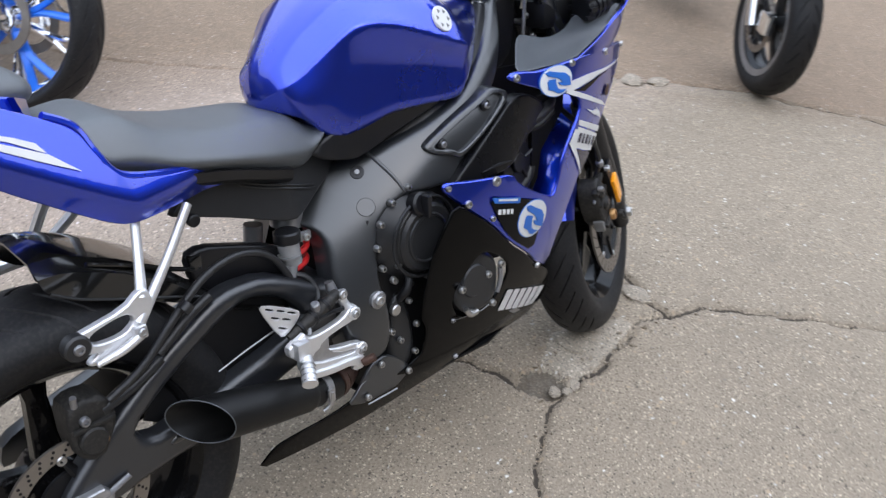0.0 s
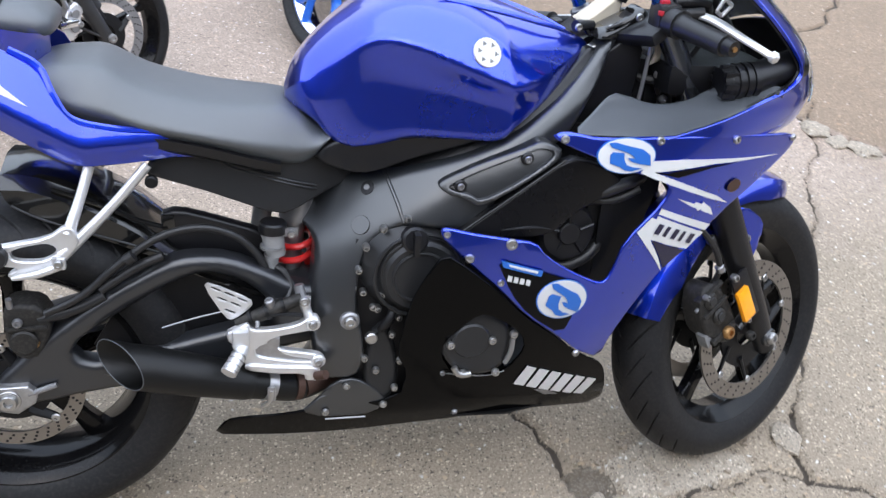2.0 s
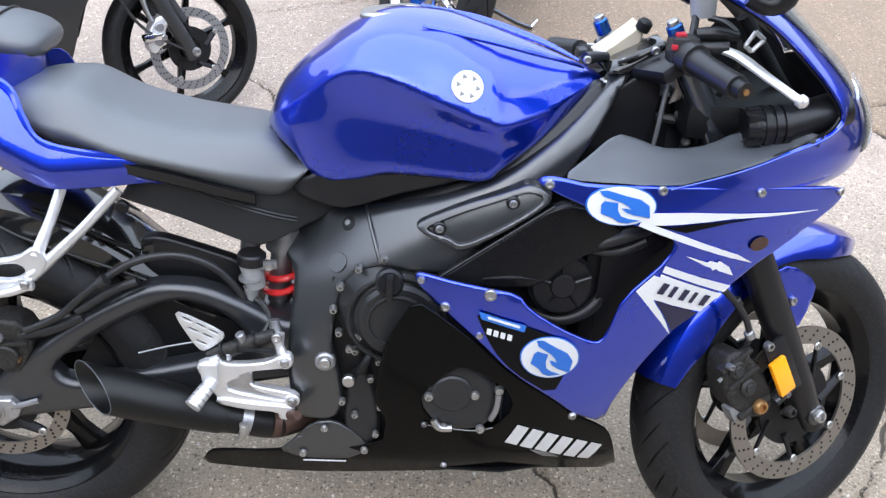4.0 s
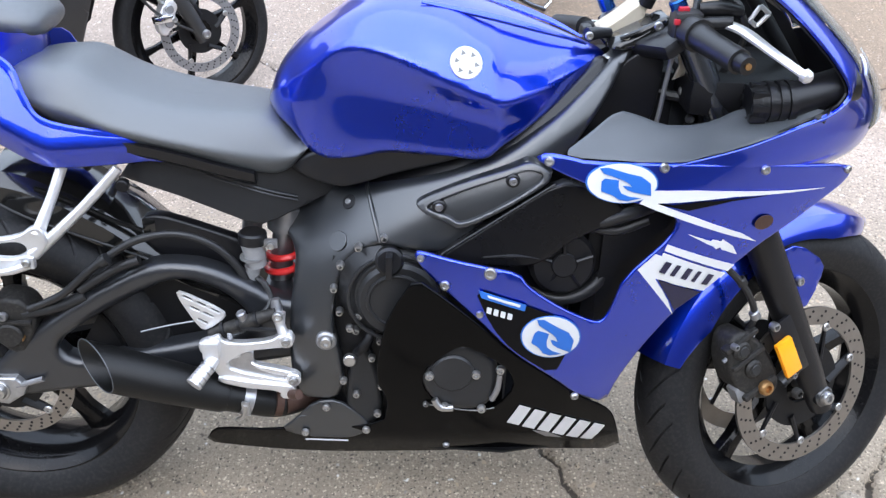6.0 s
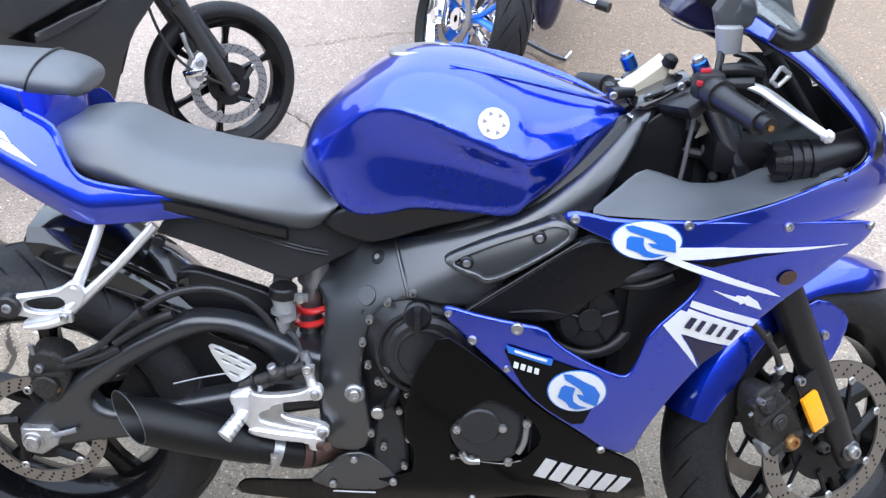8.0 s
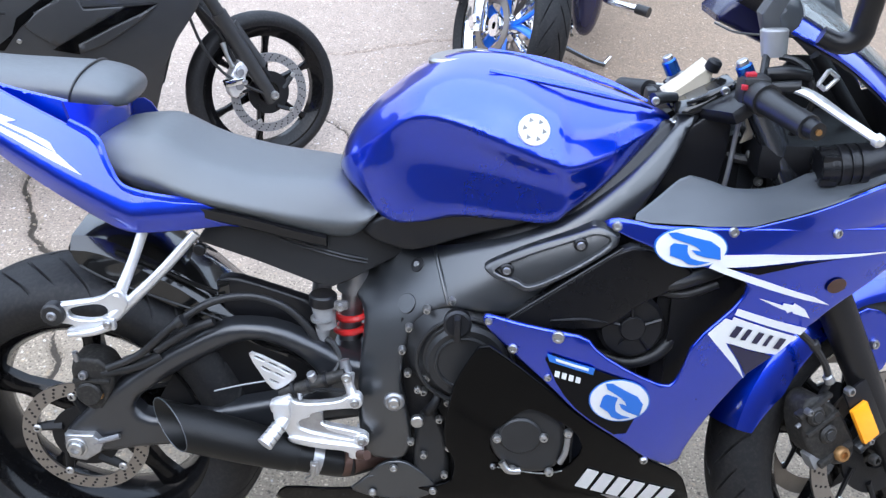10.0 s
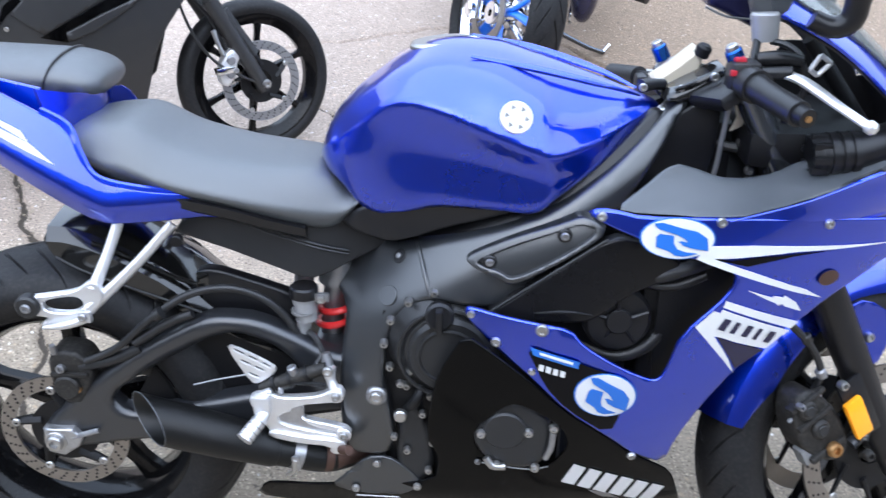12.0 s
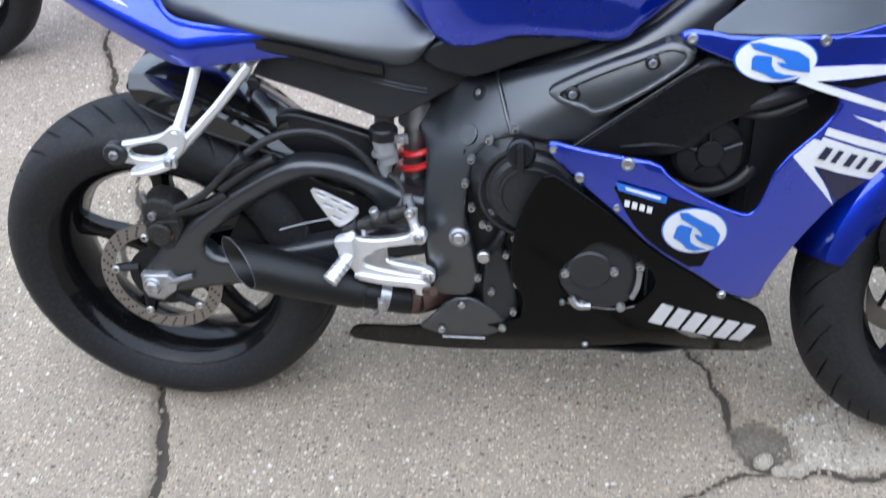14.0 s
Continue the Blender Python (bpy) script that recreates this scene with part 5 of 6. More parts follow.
for q in (.2, .45, .7):
    part("cylinder_ring", drum((.370 + .108 * q, -.159, .432 + .042 * q), (.93, 0, .36), .0145, .006, 16, .001), DARK, pump)
part("cylinder_union", drum((.428, -.162, .462), (-.3, -.2, 1), .008, .018, 10, .002), GREYMETAL, pump)
part("pedal_rod", tube([(.395, -.165, .445), (.43, -.17, .452), (.478, -.17, .448)], .004, 12, 8), DARK, bike)
part("pump_lug", tube([(.482, -.158, .474), (.485, -.163, .455), (.492, -.170, .438)], [.012, .008, .009], 10, 10), ALU, bike)
part("lug_bolt", bolt((.482, -.166, .472), OUT, .009, .006), BRIGHT, bike)
part("light_switch", tube([(.475, -.14, .49), (.478, -.145, .47), (.482, -.15, .452)], [.008, .010, .006], 10, 10), GREYMETAL, bike)

# fluid reservoir, shock
resv = part("fluid_reservoir", tube([(.441, -.092, .524), (.435, -.090, .566)], [.0165, .0200], 3, 20), CLOUDY, bike, "cloudy brake fluid reservoir with black lid")
part("reservoir_lid", drum((.436, -.090, .566), (.04, .03, 1), .0232, .019, 24, .003), PANEL, resv)
part("fluid", drum((.4345, -.093, .538), (.04, .03, 1), .0204, .004, 20), SMOKE, resv)
part("reservoir_neck", tube([(.434, -.092, .524), (.433, -.093, .500)], [.014, .010], 3, 14), CLOUDY, resv)
part("reservoir_hose", tube([(.434, -.095, .505), (.452, -.105, .498), (.464, -.118, .474), (.452, -.135, .456), (.428, -.148, .452)], .0055, 30, 8), HOSE, resv)
part("reservoir_clamp", block((.452, -.102, .560), (.478, -.094, .576), .003), GREYMETAL, resv)
part("clamp_bolt", bolt((.466, -.102, .566), OUT, .007, .005), BRIGHT, resv)
shock = part("rear_shock", tube([(.462, -.03, .41), (.482, -.03, .60)], .019, 3, 20), GREYMETAL, bike, "rear shock absorber with red spring")
coil = [(.472 + .010 * t + .0275 * math.cos(2 * math.pi * 2.3 * t), -.035 + .0275 * math.sin(2 * math.pi * 2.3 * t), .476 + .060 * t) for t in np.linspace(0, 1, 84)]
part("spring", tube(coil, .0062, 260, 8), RED, shock, "red coil spring")
part("shock_body", drum((.48, -.03, .565), (.1, 0, 1), .030, .045, 24, .004), GREYMETAL, shock)
part("shock_canister", tube([(.418, -.01, .53), (.424, -.01, .578)], .017, 3, 18), GREYMETAL, shock)
# added near-black block in place of shade behind the shock
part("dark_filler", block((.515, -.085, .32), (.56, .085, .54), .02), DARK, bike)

# exhaust
def can_bm():
    bm = bmesh.new()
    a, b2 = Vector((.183, -.172, .375)), Vector((.385, -.166, .318))
    d = (b2 - a).normalized()
    s = d.cross(Vector((0, 1, 0))).normalized()
    w = Vector((0, 1, 0))
    loops = []
    for rad, t in ((.034, 0.15), (.0365, 0.0), (.038, 0.0), (.038, .25), (.036, .6), (.031, 1.0), (.027, 1.05)):
        ring = []
        for k in range(40):
            q = 2 * math.pi * k / 40
            off = s * math.cos(q) * rad + w * math.sin(q) * rad
            p = a + (b2 - a) * t + off
            if t < .2:
                p = p + d * (-off.y * 1.05 + off.z * -.25)
            ring.append(p)
        loops.append(ring)
    ins = []
    for k in range(40):
        q = 2 * math.pi * k / 40
        off = (s * math.cos(q) + w * math.sin(q)) * .028
        ins.append(a + (b2 - a) * .85 + off)
    rings(bm, [ins] + loops, True, True)
    return bm


can = part("exhaust_silencer", can_bm(), EXHAUST, bike, "matt black slash-cut exhaust silencer")
rimline = []
for k in range(33):
    q = 2 * math.pi * k / 32
    d0 = (Vector((.385, -.166, .318)) - Vector((.183, -.172, .375))).normalized()
    s1 = d0.cross(Vector((0, 1, 0))).normalized()
    off = (s1 * math.cos(q) + Vector((0, 1, 0)) * math.sin(q)) * .0375
    rimline.append(tuple(Vector((.183, -.172, .375)) + off + d0 * (-off.y * 1.05 + off.z * -.25)))
part("silencer_rim", tube(rimline, .0010, 96, 6), GREYPANEL, can)
part("exhaust_pipe", tube([(.375, -.166, .320), (.42, -.155, .303), (.47, -.138, .283), (.53, -.10, .276), (.60, -.03, .25)], [.028, .027, .026, .025, .025], 24, 18), EXHAUST, can, "black link pipe")
part("pipe_end", tube([(.475, -.137, .286), (.53, -.10, .280), (.58, -.05, .262)], .0275, 12, 18), PIPE, can, "heat-stained pipe end")
part("clamp_band", tube([(.412, -.157, .307), (.428, -.153, .301)], .0292, 2, 24), SCUFFED, can)
part("clamp_band", tube([(.462, -.142, .289), (.474, -.138, .286)], .0285, 2, 24), PIPE, can)
part("clamp_bolt", tube([(.424, -.188, .312), (.420, -.188, .290), (.408, -.182, .278)], .004, 8, 8), BRIGHT, can)
part("hanger_strap", block((.417, -.189, .290), (.431, -.183, .318), .003), SCUFFED, can)

# side stand on the far side
part("side_stand", tube([(.55, .10, .26), (.50, .18, .12), (.46, .262, .062)], [.012, .011, .010], 12, 10), GREYMETAL, bike, "side stand folded out on the far side")
part("stand_foot", skin([(.43, .255), (.49, .255), (.49, .285), (.43, .285)], 0.0, .008, .002, .02, 1), GREYMETAL, bike).matrix_local = Matrix.Translation((0, 0, .062)) @ pose(0, 0, 0, -90)

# ---- front end, turned to the left lock ----
A = Vector((1.344, 0, .300))
DUP = Vector((1.015 - 1.344, 0, .63)).normalized()
DFW = Vector((DUP.z, 0, -DUP.x))
AXLE = Vector((1.385, 0, RF - .016))
S = Matrix.Translation((1.3776, -.0148, .2777)) @ Matrix.Rotation(radians(24.8), 4, DUP) @ Matrix.Translation(-AXLE)
STOP = Matrix.Translation(A) @ Matrix.Rotation(radians(23), 4, DUP) @ Matrix.Translation(-A)
RFORK = Matrix((DFW, (0, 1, 0), DUP)).transposed().to_4x4()


def fork_space(s, fwd=0.0):
    """Local x forward, y left, z up the fork, from s metres above the axle."""
    return S @ Matrix.Translation(AXLE + DUP * s + DFW * fwd) @ RFORK


HEAD = STOP @ Matrix.Translation(AXLE) @ RFORK


front = wheel(bike, "front_wheel", S @ Matrix.Translation(AXLE), RF, .12, .212, .095, 5, (-.068, .068), disc_r=.149, label="gloss black cast front wheel", w0=.020, w1=.014, carrier=DARK)
for sg in (-1, 1):
    y = .100 * sg
    leg = part("fork_leg", place(tube([(0, y, -.035), (0, y, .0), (0, y, .10), (0, y, .30), (0, y, .355)], [.020, .026, .027, .0285, .030], 20, 20), fork_space(0)), PANEL, bike, "black fork slider with chrome stanchion")
    part("stanchion", tube([fork_space(0) @ Vector((0, y, .35)), HEAD @ Vector((0, y, .725))], .0215, 3, 20), STEEL, leg)
    part("dust_seal", place(drum((0, y, .352), (0, 0, 1), .029, .012, 20, .003), fork_space(0)), HOSE, leg)
    part("fork_cap", place(drum((0, y, .720), (0, 0, 1), .019, .008, 6, .002), HEAD), GREYMETAL, leg)
    part("fork_adjuster", place(drum((0, y, .733), (0, 0, 1), .0125, .024, 18, .002), HEAD), ANOBLUE, leg)
    part("adjuster_top", place(drum((0, y, .757), (0, 0, 1), .009, .008, 14, .002), HEAD), BRIGHT, leg)
    part("axle_end", place(drum((0, y + .012 * sg, 0), (0, sg, 0), .019, .012, 20, .003), fork_space(0)), FRAME, leg)
    part("axle_nut", place(bolt((0, y + .022 * sg, 0), (0, sg, 0), .0125, .012), fork_space(0)), BRIGHT, leg)
    body = skin([(-.142, .118), (-.150, .150), (-.142, .196), (-.122, .226), (-.096, .224), (-.076, .190), (-.066, .150), (-.064, .100), (-.078, .074), (-.110, .076)], -.116, .046, .008, .010, 1)
    capr = part("front_caliper", place(body if sg < 0 else flip(body), fork_space(0)), CALIPER, bike, "dark sooty front brake caliper")
    for u, q, rr in ((-.116, .196, .0165), (-.108, .150, .0165)):
        part("caliper_piston", place(drum((u, .113 * sg, q), (0, sg, 0), rr, .011, 20, .004), fork_space(0)), CALIPER, capr)
        part("piston_cap", place(drum((u, .123 * sg, q), (0, sg, 0), rr * .55, .003, 16, .001), fork_space(0)), COVER, capr)
    for q0, q1 in ((.100, .112), (.168, .178), (.206, .216)):
        part("caliper_rib", place(block((-.144, .112 * sg - .009, q0), (-.074, .112 * sg + .009, q1), .004), fork_space(0)), CALIPER, capr)
    part("pad_pin", place(tube([(-.148, .106 * sg, .190), (-.080, .110 * sg, .200)], .0035, 2, 8), fork_space(0)), GREYMETAL, capr)
    for u, q, rr, mm in ((-.102, .104, .0135, BRASS), (-.047, .199, .0085, BRIGHT), (-.046, .090, .006, GREYMETAL), (-.050, .050, .010, CALIPER), (-.128, .216, .006, GREYMETAL)):
        part("caliper_bolt", place(bolt((u, .119 * sg, q), (0, sg, 0), rr, .012), fork_space(0)), mm, capr)
    part("caliper_bracket", place(block((-.152, .100 * sg - .012, .098), (-.122, .100 * sg + .012, .130), .004), fork_space(0)), SMOKE, capr)
    part("caliper_lug", place(tube([(-.06, y, .07), (0, y, .08)], .012, 2, 10), fork_space(0)), FRAME, capr)
    refl = part("side_reflector", place(block((-.064, y + sg * .031 - .006, .101), (-.031, y + sg * .031 + .004, .172), .003), fork_space(0)), ORANGE, bike, "amber side reflector on the fork")
    part("reflector_bracket", place(block((-.058, y + sg * .022 - .003, .085), (-.010, y + sg * .022 + .003, .200), .002), fork_space(0)), PANEL, refl)
    hose = part("fork_hose", place(tube([(-.085, y, .205), (-.070, y + sg * .018, .240), (-.072, y + sg * .022, .300), (-.095, y + sg * .012, .38), (-.09, y * .7, .46), (-.05, y * .5, .56)], .0058, 36, 8), fork_space(0)), HOSE, bike)
    for q in (.235, .305, .375):
        part("hose_fitting", place(drum((-.0705 - .02 * max(0, (q - .3)) * 12, y + sg * .020, q), (-.1, 0, 1), .0085, .014, 12, .002), fork_space(0)), GREYMETAL if q < .3 else HOSE, hose)
part("axle", place(tube([(0, -.10, 0), (0, .10, 0)], .011, 2, 14), fork_space(0)), GREYMETAL, bike)
part("lower_yoke", place(block((-.06, -.125, .50), (.03, .125, .535), .012), HEAD), FRAME, bike)
yoke = part("top_yoke", place(block((-.060, -.125, .690), (.028, .125, .715), .010), HEAD), PANEL, bike, "black top yoke with a pale worn cover plate")
part("yoke_plate", skin([(.978, .900), (1.008, .922), (1.041, .950), (1.051, .942), (1.044, .910), (1.020, .897), (.994, .886)], .005, .05, .005, .010, 0), CREAM, yoke, "pale worn cover plate")
part("ignition_lock", place(drum((-.01, -.03, .712), (0, 0, 1), .020, .014, 24, .004), HEAD), PANEL, yoke)
part("stem_nut", place(drum((-.036, 0, .712), (0, 0, 1), .018, .012, 6, .002), HEAD), BRIGHT, yoke)
part("steering_head", tube([tuple(A + DUP * .50), tuple(A + DUP * .69)], .036, 3, 20), FRAME, bike)
part("plate_rim", tube([(.974, -.003, .902), (.984, -.004, .891), (.996, -.004, .882), (1.020, -.004, .893), (1.046, -.003, .906), (1.053, -.002, .925)], .0048, 24, 8), GLOSS, yoke)
part("mount_lug", skin([(.975, .858), (.985, .872), (1.002, .874), (1.004, .862), (.992, .854)], -.040, .02, .004, .006, 1), BRIGHT, yoke)
part("damper_bracket", tube([(.955, -.026, .901), (.970, -.018, .902), (.992, -.006, .900)], [.011, .009, .008], 10, 12), PANEL, yoke)
part("bracket_bolt", bolt((.956, -.035, .902), OUT, .0065, .005), BRIGHT, yoke)
part("clamp_bolt", bolt((1.052, -.062, .926), OUT, .007, .005), BRIGHT, yoke)
part("clamp_bolt", bolt((1.010, -.047, .905), OUT, .0055, .004), BRIGHT, yoke)
part("ignition_key", drum((1.046, .012, .940), (.35, -.2, 1), .012, .018, 16, .004), DARK, yoke)
part("yoke_clamp", skin([(.985, .884), (.992, .896), (1.020, .908), (1.045, .923), (1.068, .937), (1.078, .930), (1.075, .914), (1.050, .899), (1.020, .886)], lambda x, z: -.048 - .25 * (.92 - z), .05, .008, .008, 1), GLOSS, yoke, "glossy black bar clamp")
part("clamp_ridge", tube([(1.000, -.050, .903), (1.028, -.054, .915), (1.062, -.056, .935)], [.003, .005, .003], 14, 8), GLOSS, yoke)
part("head_filler", block((.985, -.045, .66), (1.10, .045, .855), .02), DARK, bike)

# fender
def fender_bm():
    prof = [(.268, -.0725), (.300, -.0715), (.316, -.062), (.327, -.032), (.331, 0), (.327, .032), (.316, .062), (.300, .0715), (.268, .0725), (.268, .0695), (.298, .0685), (.313, .060), (.323, .030), (.327, 0), (.323, -.030), (.313, -.060), (.298, -.0685), (.268, -.0695)]
    n, m = 48, len(prof)
    bm = bmesh.new()
    loops = []
    for k in range(n + 1):
        t = k / n
        a = radians(58 + 105 * t)
        tip = max(0, 1 - t / .22)
        wide = 1 - .75 * tip ** 2
        cut = np.interp(t, [0, .12, .25, .45, .6, .85, 1.0], [0, .012, .022, .012, .028, .034, .004])
        ring = []
        for r, y in prof:
            rr = r if abs(y) < .066 or r > .27 else .296 - cut
            ring.append(Vector((rr * math.cos(a), y * wide, rr * math.sin(a))))
        loops.append(ring)
    rings(bm, loops)
    return bm


fend = part("front_fender", place(fender_bm(), S @ Matrix.Translation(AXLE)), BLUE, bike, "glossy blue front fender", 30)
for sg in (-1, 1):
    f = skin([(1.290, .545), (1.335, .556), (1.400, .516), (1.392, .478), (1.362, .429), (1.330, .452), (1.300, .500)], -.0755, .005, .002, .014, 1)
    part("fender_mount", place(f if sg < 0 else flip(f), S), BLUE, fend)
    part("mount_bolt", place(bolt((1.341, .076 * sg, .489), (0, sg, 0), .009, .008), S), BRIGHT, fend)

# cowl with nose, lining, screen
ROWS3 = [((1.06, -.214, .764), (1.32, -.195, .748), (1.395, 0, .705)), ((1.161, -.196, .786), (1.385, -.165, .765), (1.430, 0, .738)), ((1.238, -.184, .814), (1.405, -.155, .797), (1.437, 0, .78)),
         ((1.29, -.174, .835), (1.405, -.142, .826), (1.430, 0, .82)), ((1.312, -.168, .862), (1.39, -.14, .856), (1.41, 0, .857)), ((1.291, -.166, .897), (1.355, -.14, .895), (1.37, 0, .90)),
         ((1.241, -.162, .947), (1.300, -.13, .945), (1.30, 0, .96)), ((1.194, -.158, .985), (1.245, -.12, .987), (1.24, 0, 1.01)), ((1.159, -.155, 1.006), (1.20, -.115, 1.012), (1.19, 0, 1.05)), ((1.105, -.152, 1.032), (1.15, -.115, 1.045), (1.13, 0, 1.085))]


COWL_S = [spline([r[j] for r in ROWS3], 97) for j in range(3)]


def sheet(u0, u1, v0, v1, nu, nv, thick, shift=0.0, sides=(1, -1)):
    """Part of the nose surface, as a shell on both sides of the middle."""
    bm = bmesh.new()
    def pt(u, v):
        f = u / (len(ROWS3) - 1) * 96
        k = min(int(f), 95)
        a, b2, c = (s[k].lerp(s[k + 1], f - k) for s in COWL_S)
        return a * (1 - v) ** 2 + b2 * 2 * v * (1 - v) + c * v * v
    for sg in sides:
        tops, bots = [], []
        for i in range(nu + 1):
            rt, rb = [], []
            for j in range(nv + 1):
                u, v = u0 + (u1 - u0) * i / nu, v0 + (v1 - v0) * j / nv
                p = pt(u, v)
                du = pt(min(u + .05, len(ROWS3) - 1), v) - pt(max(u - .05, 0), v)
                dv = pt(u, min(v + .02, 1)) - pt(u, max(v - .02, 0))
                nrm = dv.cross(du).normalized()
                if nrm.y > 0 and v < .7 or nrm.x < 0:
                    nrm = -nrm
                o, q = p - nrm * shift, p - nrm * (shift + thick)
                rt.append(Vector((o.x, o.y * sg, o.z)))
                rb.append(Vector((q.x, q.y * sg, q.z)))
            tops.append(rt)
            bots.append(rb)
        loops = [t + b2[::-1] for t, b2 in zip(tops, bots)]
        rings(bm, loops)
    bmesh.ops.remove_doubles(bm, verts=bm.verts, dist=2e-4)
    return bm


BACKING = [(1.05, .66), (1.34, .68), (1.375, .80), (1.345, .86), (1.30, .915), (1.25, .945), (1.20, .945), (1.16, .89), (1.07, .80)]
cowl = part("nose_cowl", sheet(0, 4.3, 0, 1, 26, 18, .004), BLUE, bike, "glossy blue nose cowl", 45)
for sg in (1, -1):
    part("cowl_band", sheet(4.3, 9, 0, .36, 30, 8, .004, 0.0, (sg,)), BLUE, cowl, "", 45)
part("cowl_lining", sheet(0, 4.4, 0, 1, 20, 14, .003, .006), PANEL, cowl, "black inner lining", 45)
for sg in (1, -1):
    part("band_lining", sheet(4.4, 8.9, 0, .40, 24, 8, .003, .006, (sg,)), PANEL, cowl, "", 45)
part("cowl_edge", tube([tuple(COWL_S[0][k] + Vector((0, -.002, .001))) for k in range(0, 97, 4)], .0016, 90, 6), BLUE, cowl)
screen = part("windscreen", sheet(4.4, 9, .36, 1, 24, 12, .003, -.004), SCREEN, bike, "clear plastic windscreen", 45)
screen.visible_shadow = False
for sg in (-1, 1):
    hl = part("headlight", sheet(1.9, 3.7, .60, .92, 10, 10, .003, -.007, (sg,)), LENS, bike, "clear headlight lens", 45)
    part("lamp_bowl", sheet(2.0, 3.6, .62, .90, 10, 10, .002, -.002, (sg,)), CHROME, hl, "", 45)
INNER = [(.905, .773), (.94, .766), (1.06, .764), (1.161, .786), (1.238, .813), (1.29, .836), (1.25, .838), (1.177, .825), (1.135, .808), (1.095, .801), (1.057, .800), (1.022, .810), (.994, .817), (.950, .792)]
INNER_F = quad([(.905, .773, -.19), (.945, .766, -.205), (1.06, .765, -.212), (1.161, .785, -.196), (1.238, .812, -.184), (1.29, .836, -.17), (1.177, .822, -.135), (1.095, .802, -.135), (1.022, .81, -.13), (.993, .816, -.132), (.95, .79, -.165)])


def inner_f(x, z):
    """Moulded panel with two soft folds."""
    a = (z - .779 - .10 * (x - .94)) / .010
    b2 = (z - .795 - .05 * (x - 1.0)) / .007
    return INNER_F(x, z) - .0045 * np.exp(-a * a) - .002 * np.exp(-b2 * b2)


both("inner_cowl", lambda: skin(INNER, inner_f, .004, .003, .006, 1), GREYPANEL, None, "charcoal textured inner cowl panel")
duct = part("air_duct", tube([(1.19, -.140, .838), (1.235, -.140, .842), (1.33, -.125, .868)], .0275, 16, 28), PANEL, bike, "black corrugated air intake duct")
for x, z in ((1.207, .8395), (1.222, .841), (1.236, .842)):
    part("duct_ring", tube([(x - .005, -.1405, z - .0005), (x + .005, -.1405, z + .0005)], .0305, 2, 28), PANEL, duct)
part("duct_mouth", tube([(1.178, -.140, .8365), (1.197, -.140, .8385)], [.025, .0285], 3, 28), DARK, duct)
for k in range(8):
    a = math.pi * k / 4
    part("mouth_tooth", block((1.176, -.140 + .0255 * math.cos(a) - .005, .8375 + .0255 * math.sin(a) - .005), (1.200, -.140 + .0255 * math.cos(a) + .005, .8375 + .0255 * math.sin(a) + .005), .002), PANEL, duct)
part("dash_support", block((1.10, -.11, .80), (1.30, .11, .86), .02), DARK, bike)
dash = part("instrument_panel", skin([(1.099, 1.033), (1.117, 1.066), (1.20, 1.078), (1.224, 1.013), (1.151, .998), (1.108, 1.006)], -.03, .03, .003, .02, 0), CLUSTER, bike, "dark instrument cluster with a pale rim")
part("cluster_face", skin([(1.125, 1.030), (1.138, 1.058), (1.195, 1.066), (1.212, 1.020), (1.155, 1.006), (1.132, 1.010)], -.0325, .006, .001, .02, 0), GREYPANEL, dash)
# added near-black sheet, the shade inside the nose as a surface
part("nose_shade_sheet", skin(BACKING, .10, .006, 0, .03, 0), DARK, bike, "added dark sheet for the shaded inside of the nose fairing")
part("cluster_stay", tube([(1.30, 0, .84), (1.20, 0, .97)], .012, 3, 10), DARK, bike)

# bars, grip, lever
barr = part("handlebar", tube([(1.070, -.082, .925), (1.09, -.11, .930), (1.128, -.240, .920)], .0115, 14, 14), DARK, bike, "clip-on handlebar with rubber grip")
part("grip", tube([(1.094, -.125, .929), (1.10, -.15, .927), (1.123, -.226, .921)], [.0195, .0175, .0175], 12, 20), HOSE, barr, "black rubber grip")
part("grip_collar", tube([(1.088, -.105, .930), (1.095, -.128, .929)], .024, 3, 20), HOSE, barr)
part("bar_end", tube([(1.124, -.227, .921), (1.129, -.243, .920)], [.0140, .0125], 3, 18), PANEL, barr)
part("bar_plug", drum((1.1285, -.242, .920), (.25, -1, -.05), .0045, .004, 12), BRASS, barr)
sw = part("switch_housing", block((1.062, -.112, .905), (1.105, -.068, .958), .010), HOSE, barr, "black switch housing with red switch")
part("kill_switch", block((1.068, -.102, .955), (1.084, -.084, .963), .003), SWITCHRED, sw)
part("starter_button", block((1.061, -.113, .940), (1.070, -.105, .948), .002), SWITCHRED, sw)
lev = part("brake_lever", tube([(1.135, -.090, .940), (1.160, -.115, .935), (1.195, -.165, .915), (1.225, -.207, .898)], [.007, .0085, .007, .0065], 30, 10, flat=.7), ALU, bike, "bare aluminium brake lever")
part("lever_ball", drum((1.223, -.203, .8995), (.5, -.8, -.3), .0095, .012, 16, .004), ALU, lev)
part("lever_clamp", tube([(1.112, -.085, .938), (1.150, -.098, .943)], .0095, 3, 12), COVER, lev)
resm = part("master_reservoir", tube([(1.124, -.035, .974), (1.120, -.033, 1.010)], [.0185, .0205], 3, 24), MILKY, bike, "milky white brake fluid reservoir with black lid")
part("reservoir_lid", drum((1.120, -.033, 1.006), (-.05, .05, 1), .0205, .008, 24, .003), MILKY, resm)
part("brake_hose", tube([(1.165, -.085, .952), (1.178, -.078, .915), (1.160, -.062, .86), (1.13, -.05, .80), (1.12, -.045, .74)], .0052, 30, 8), HOSE, resm)
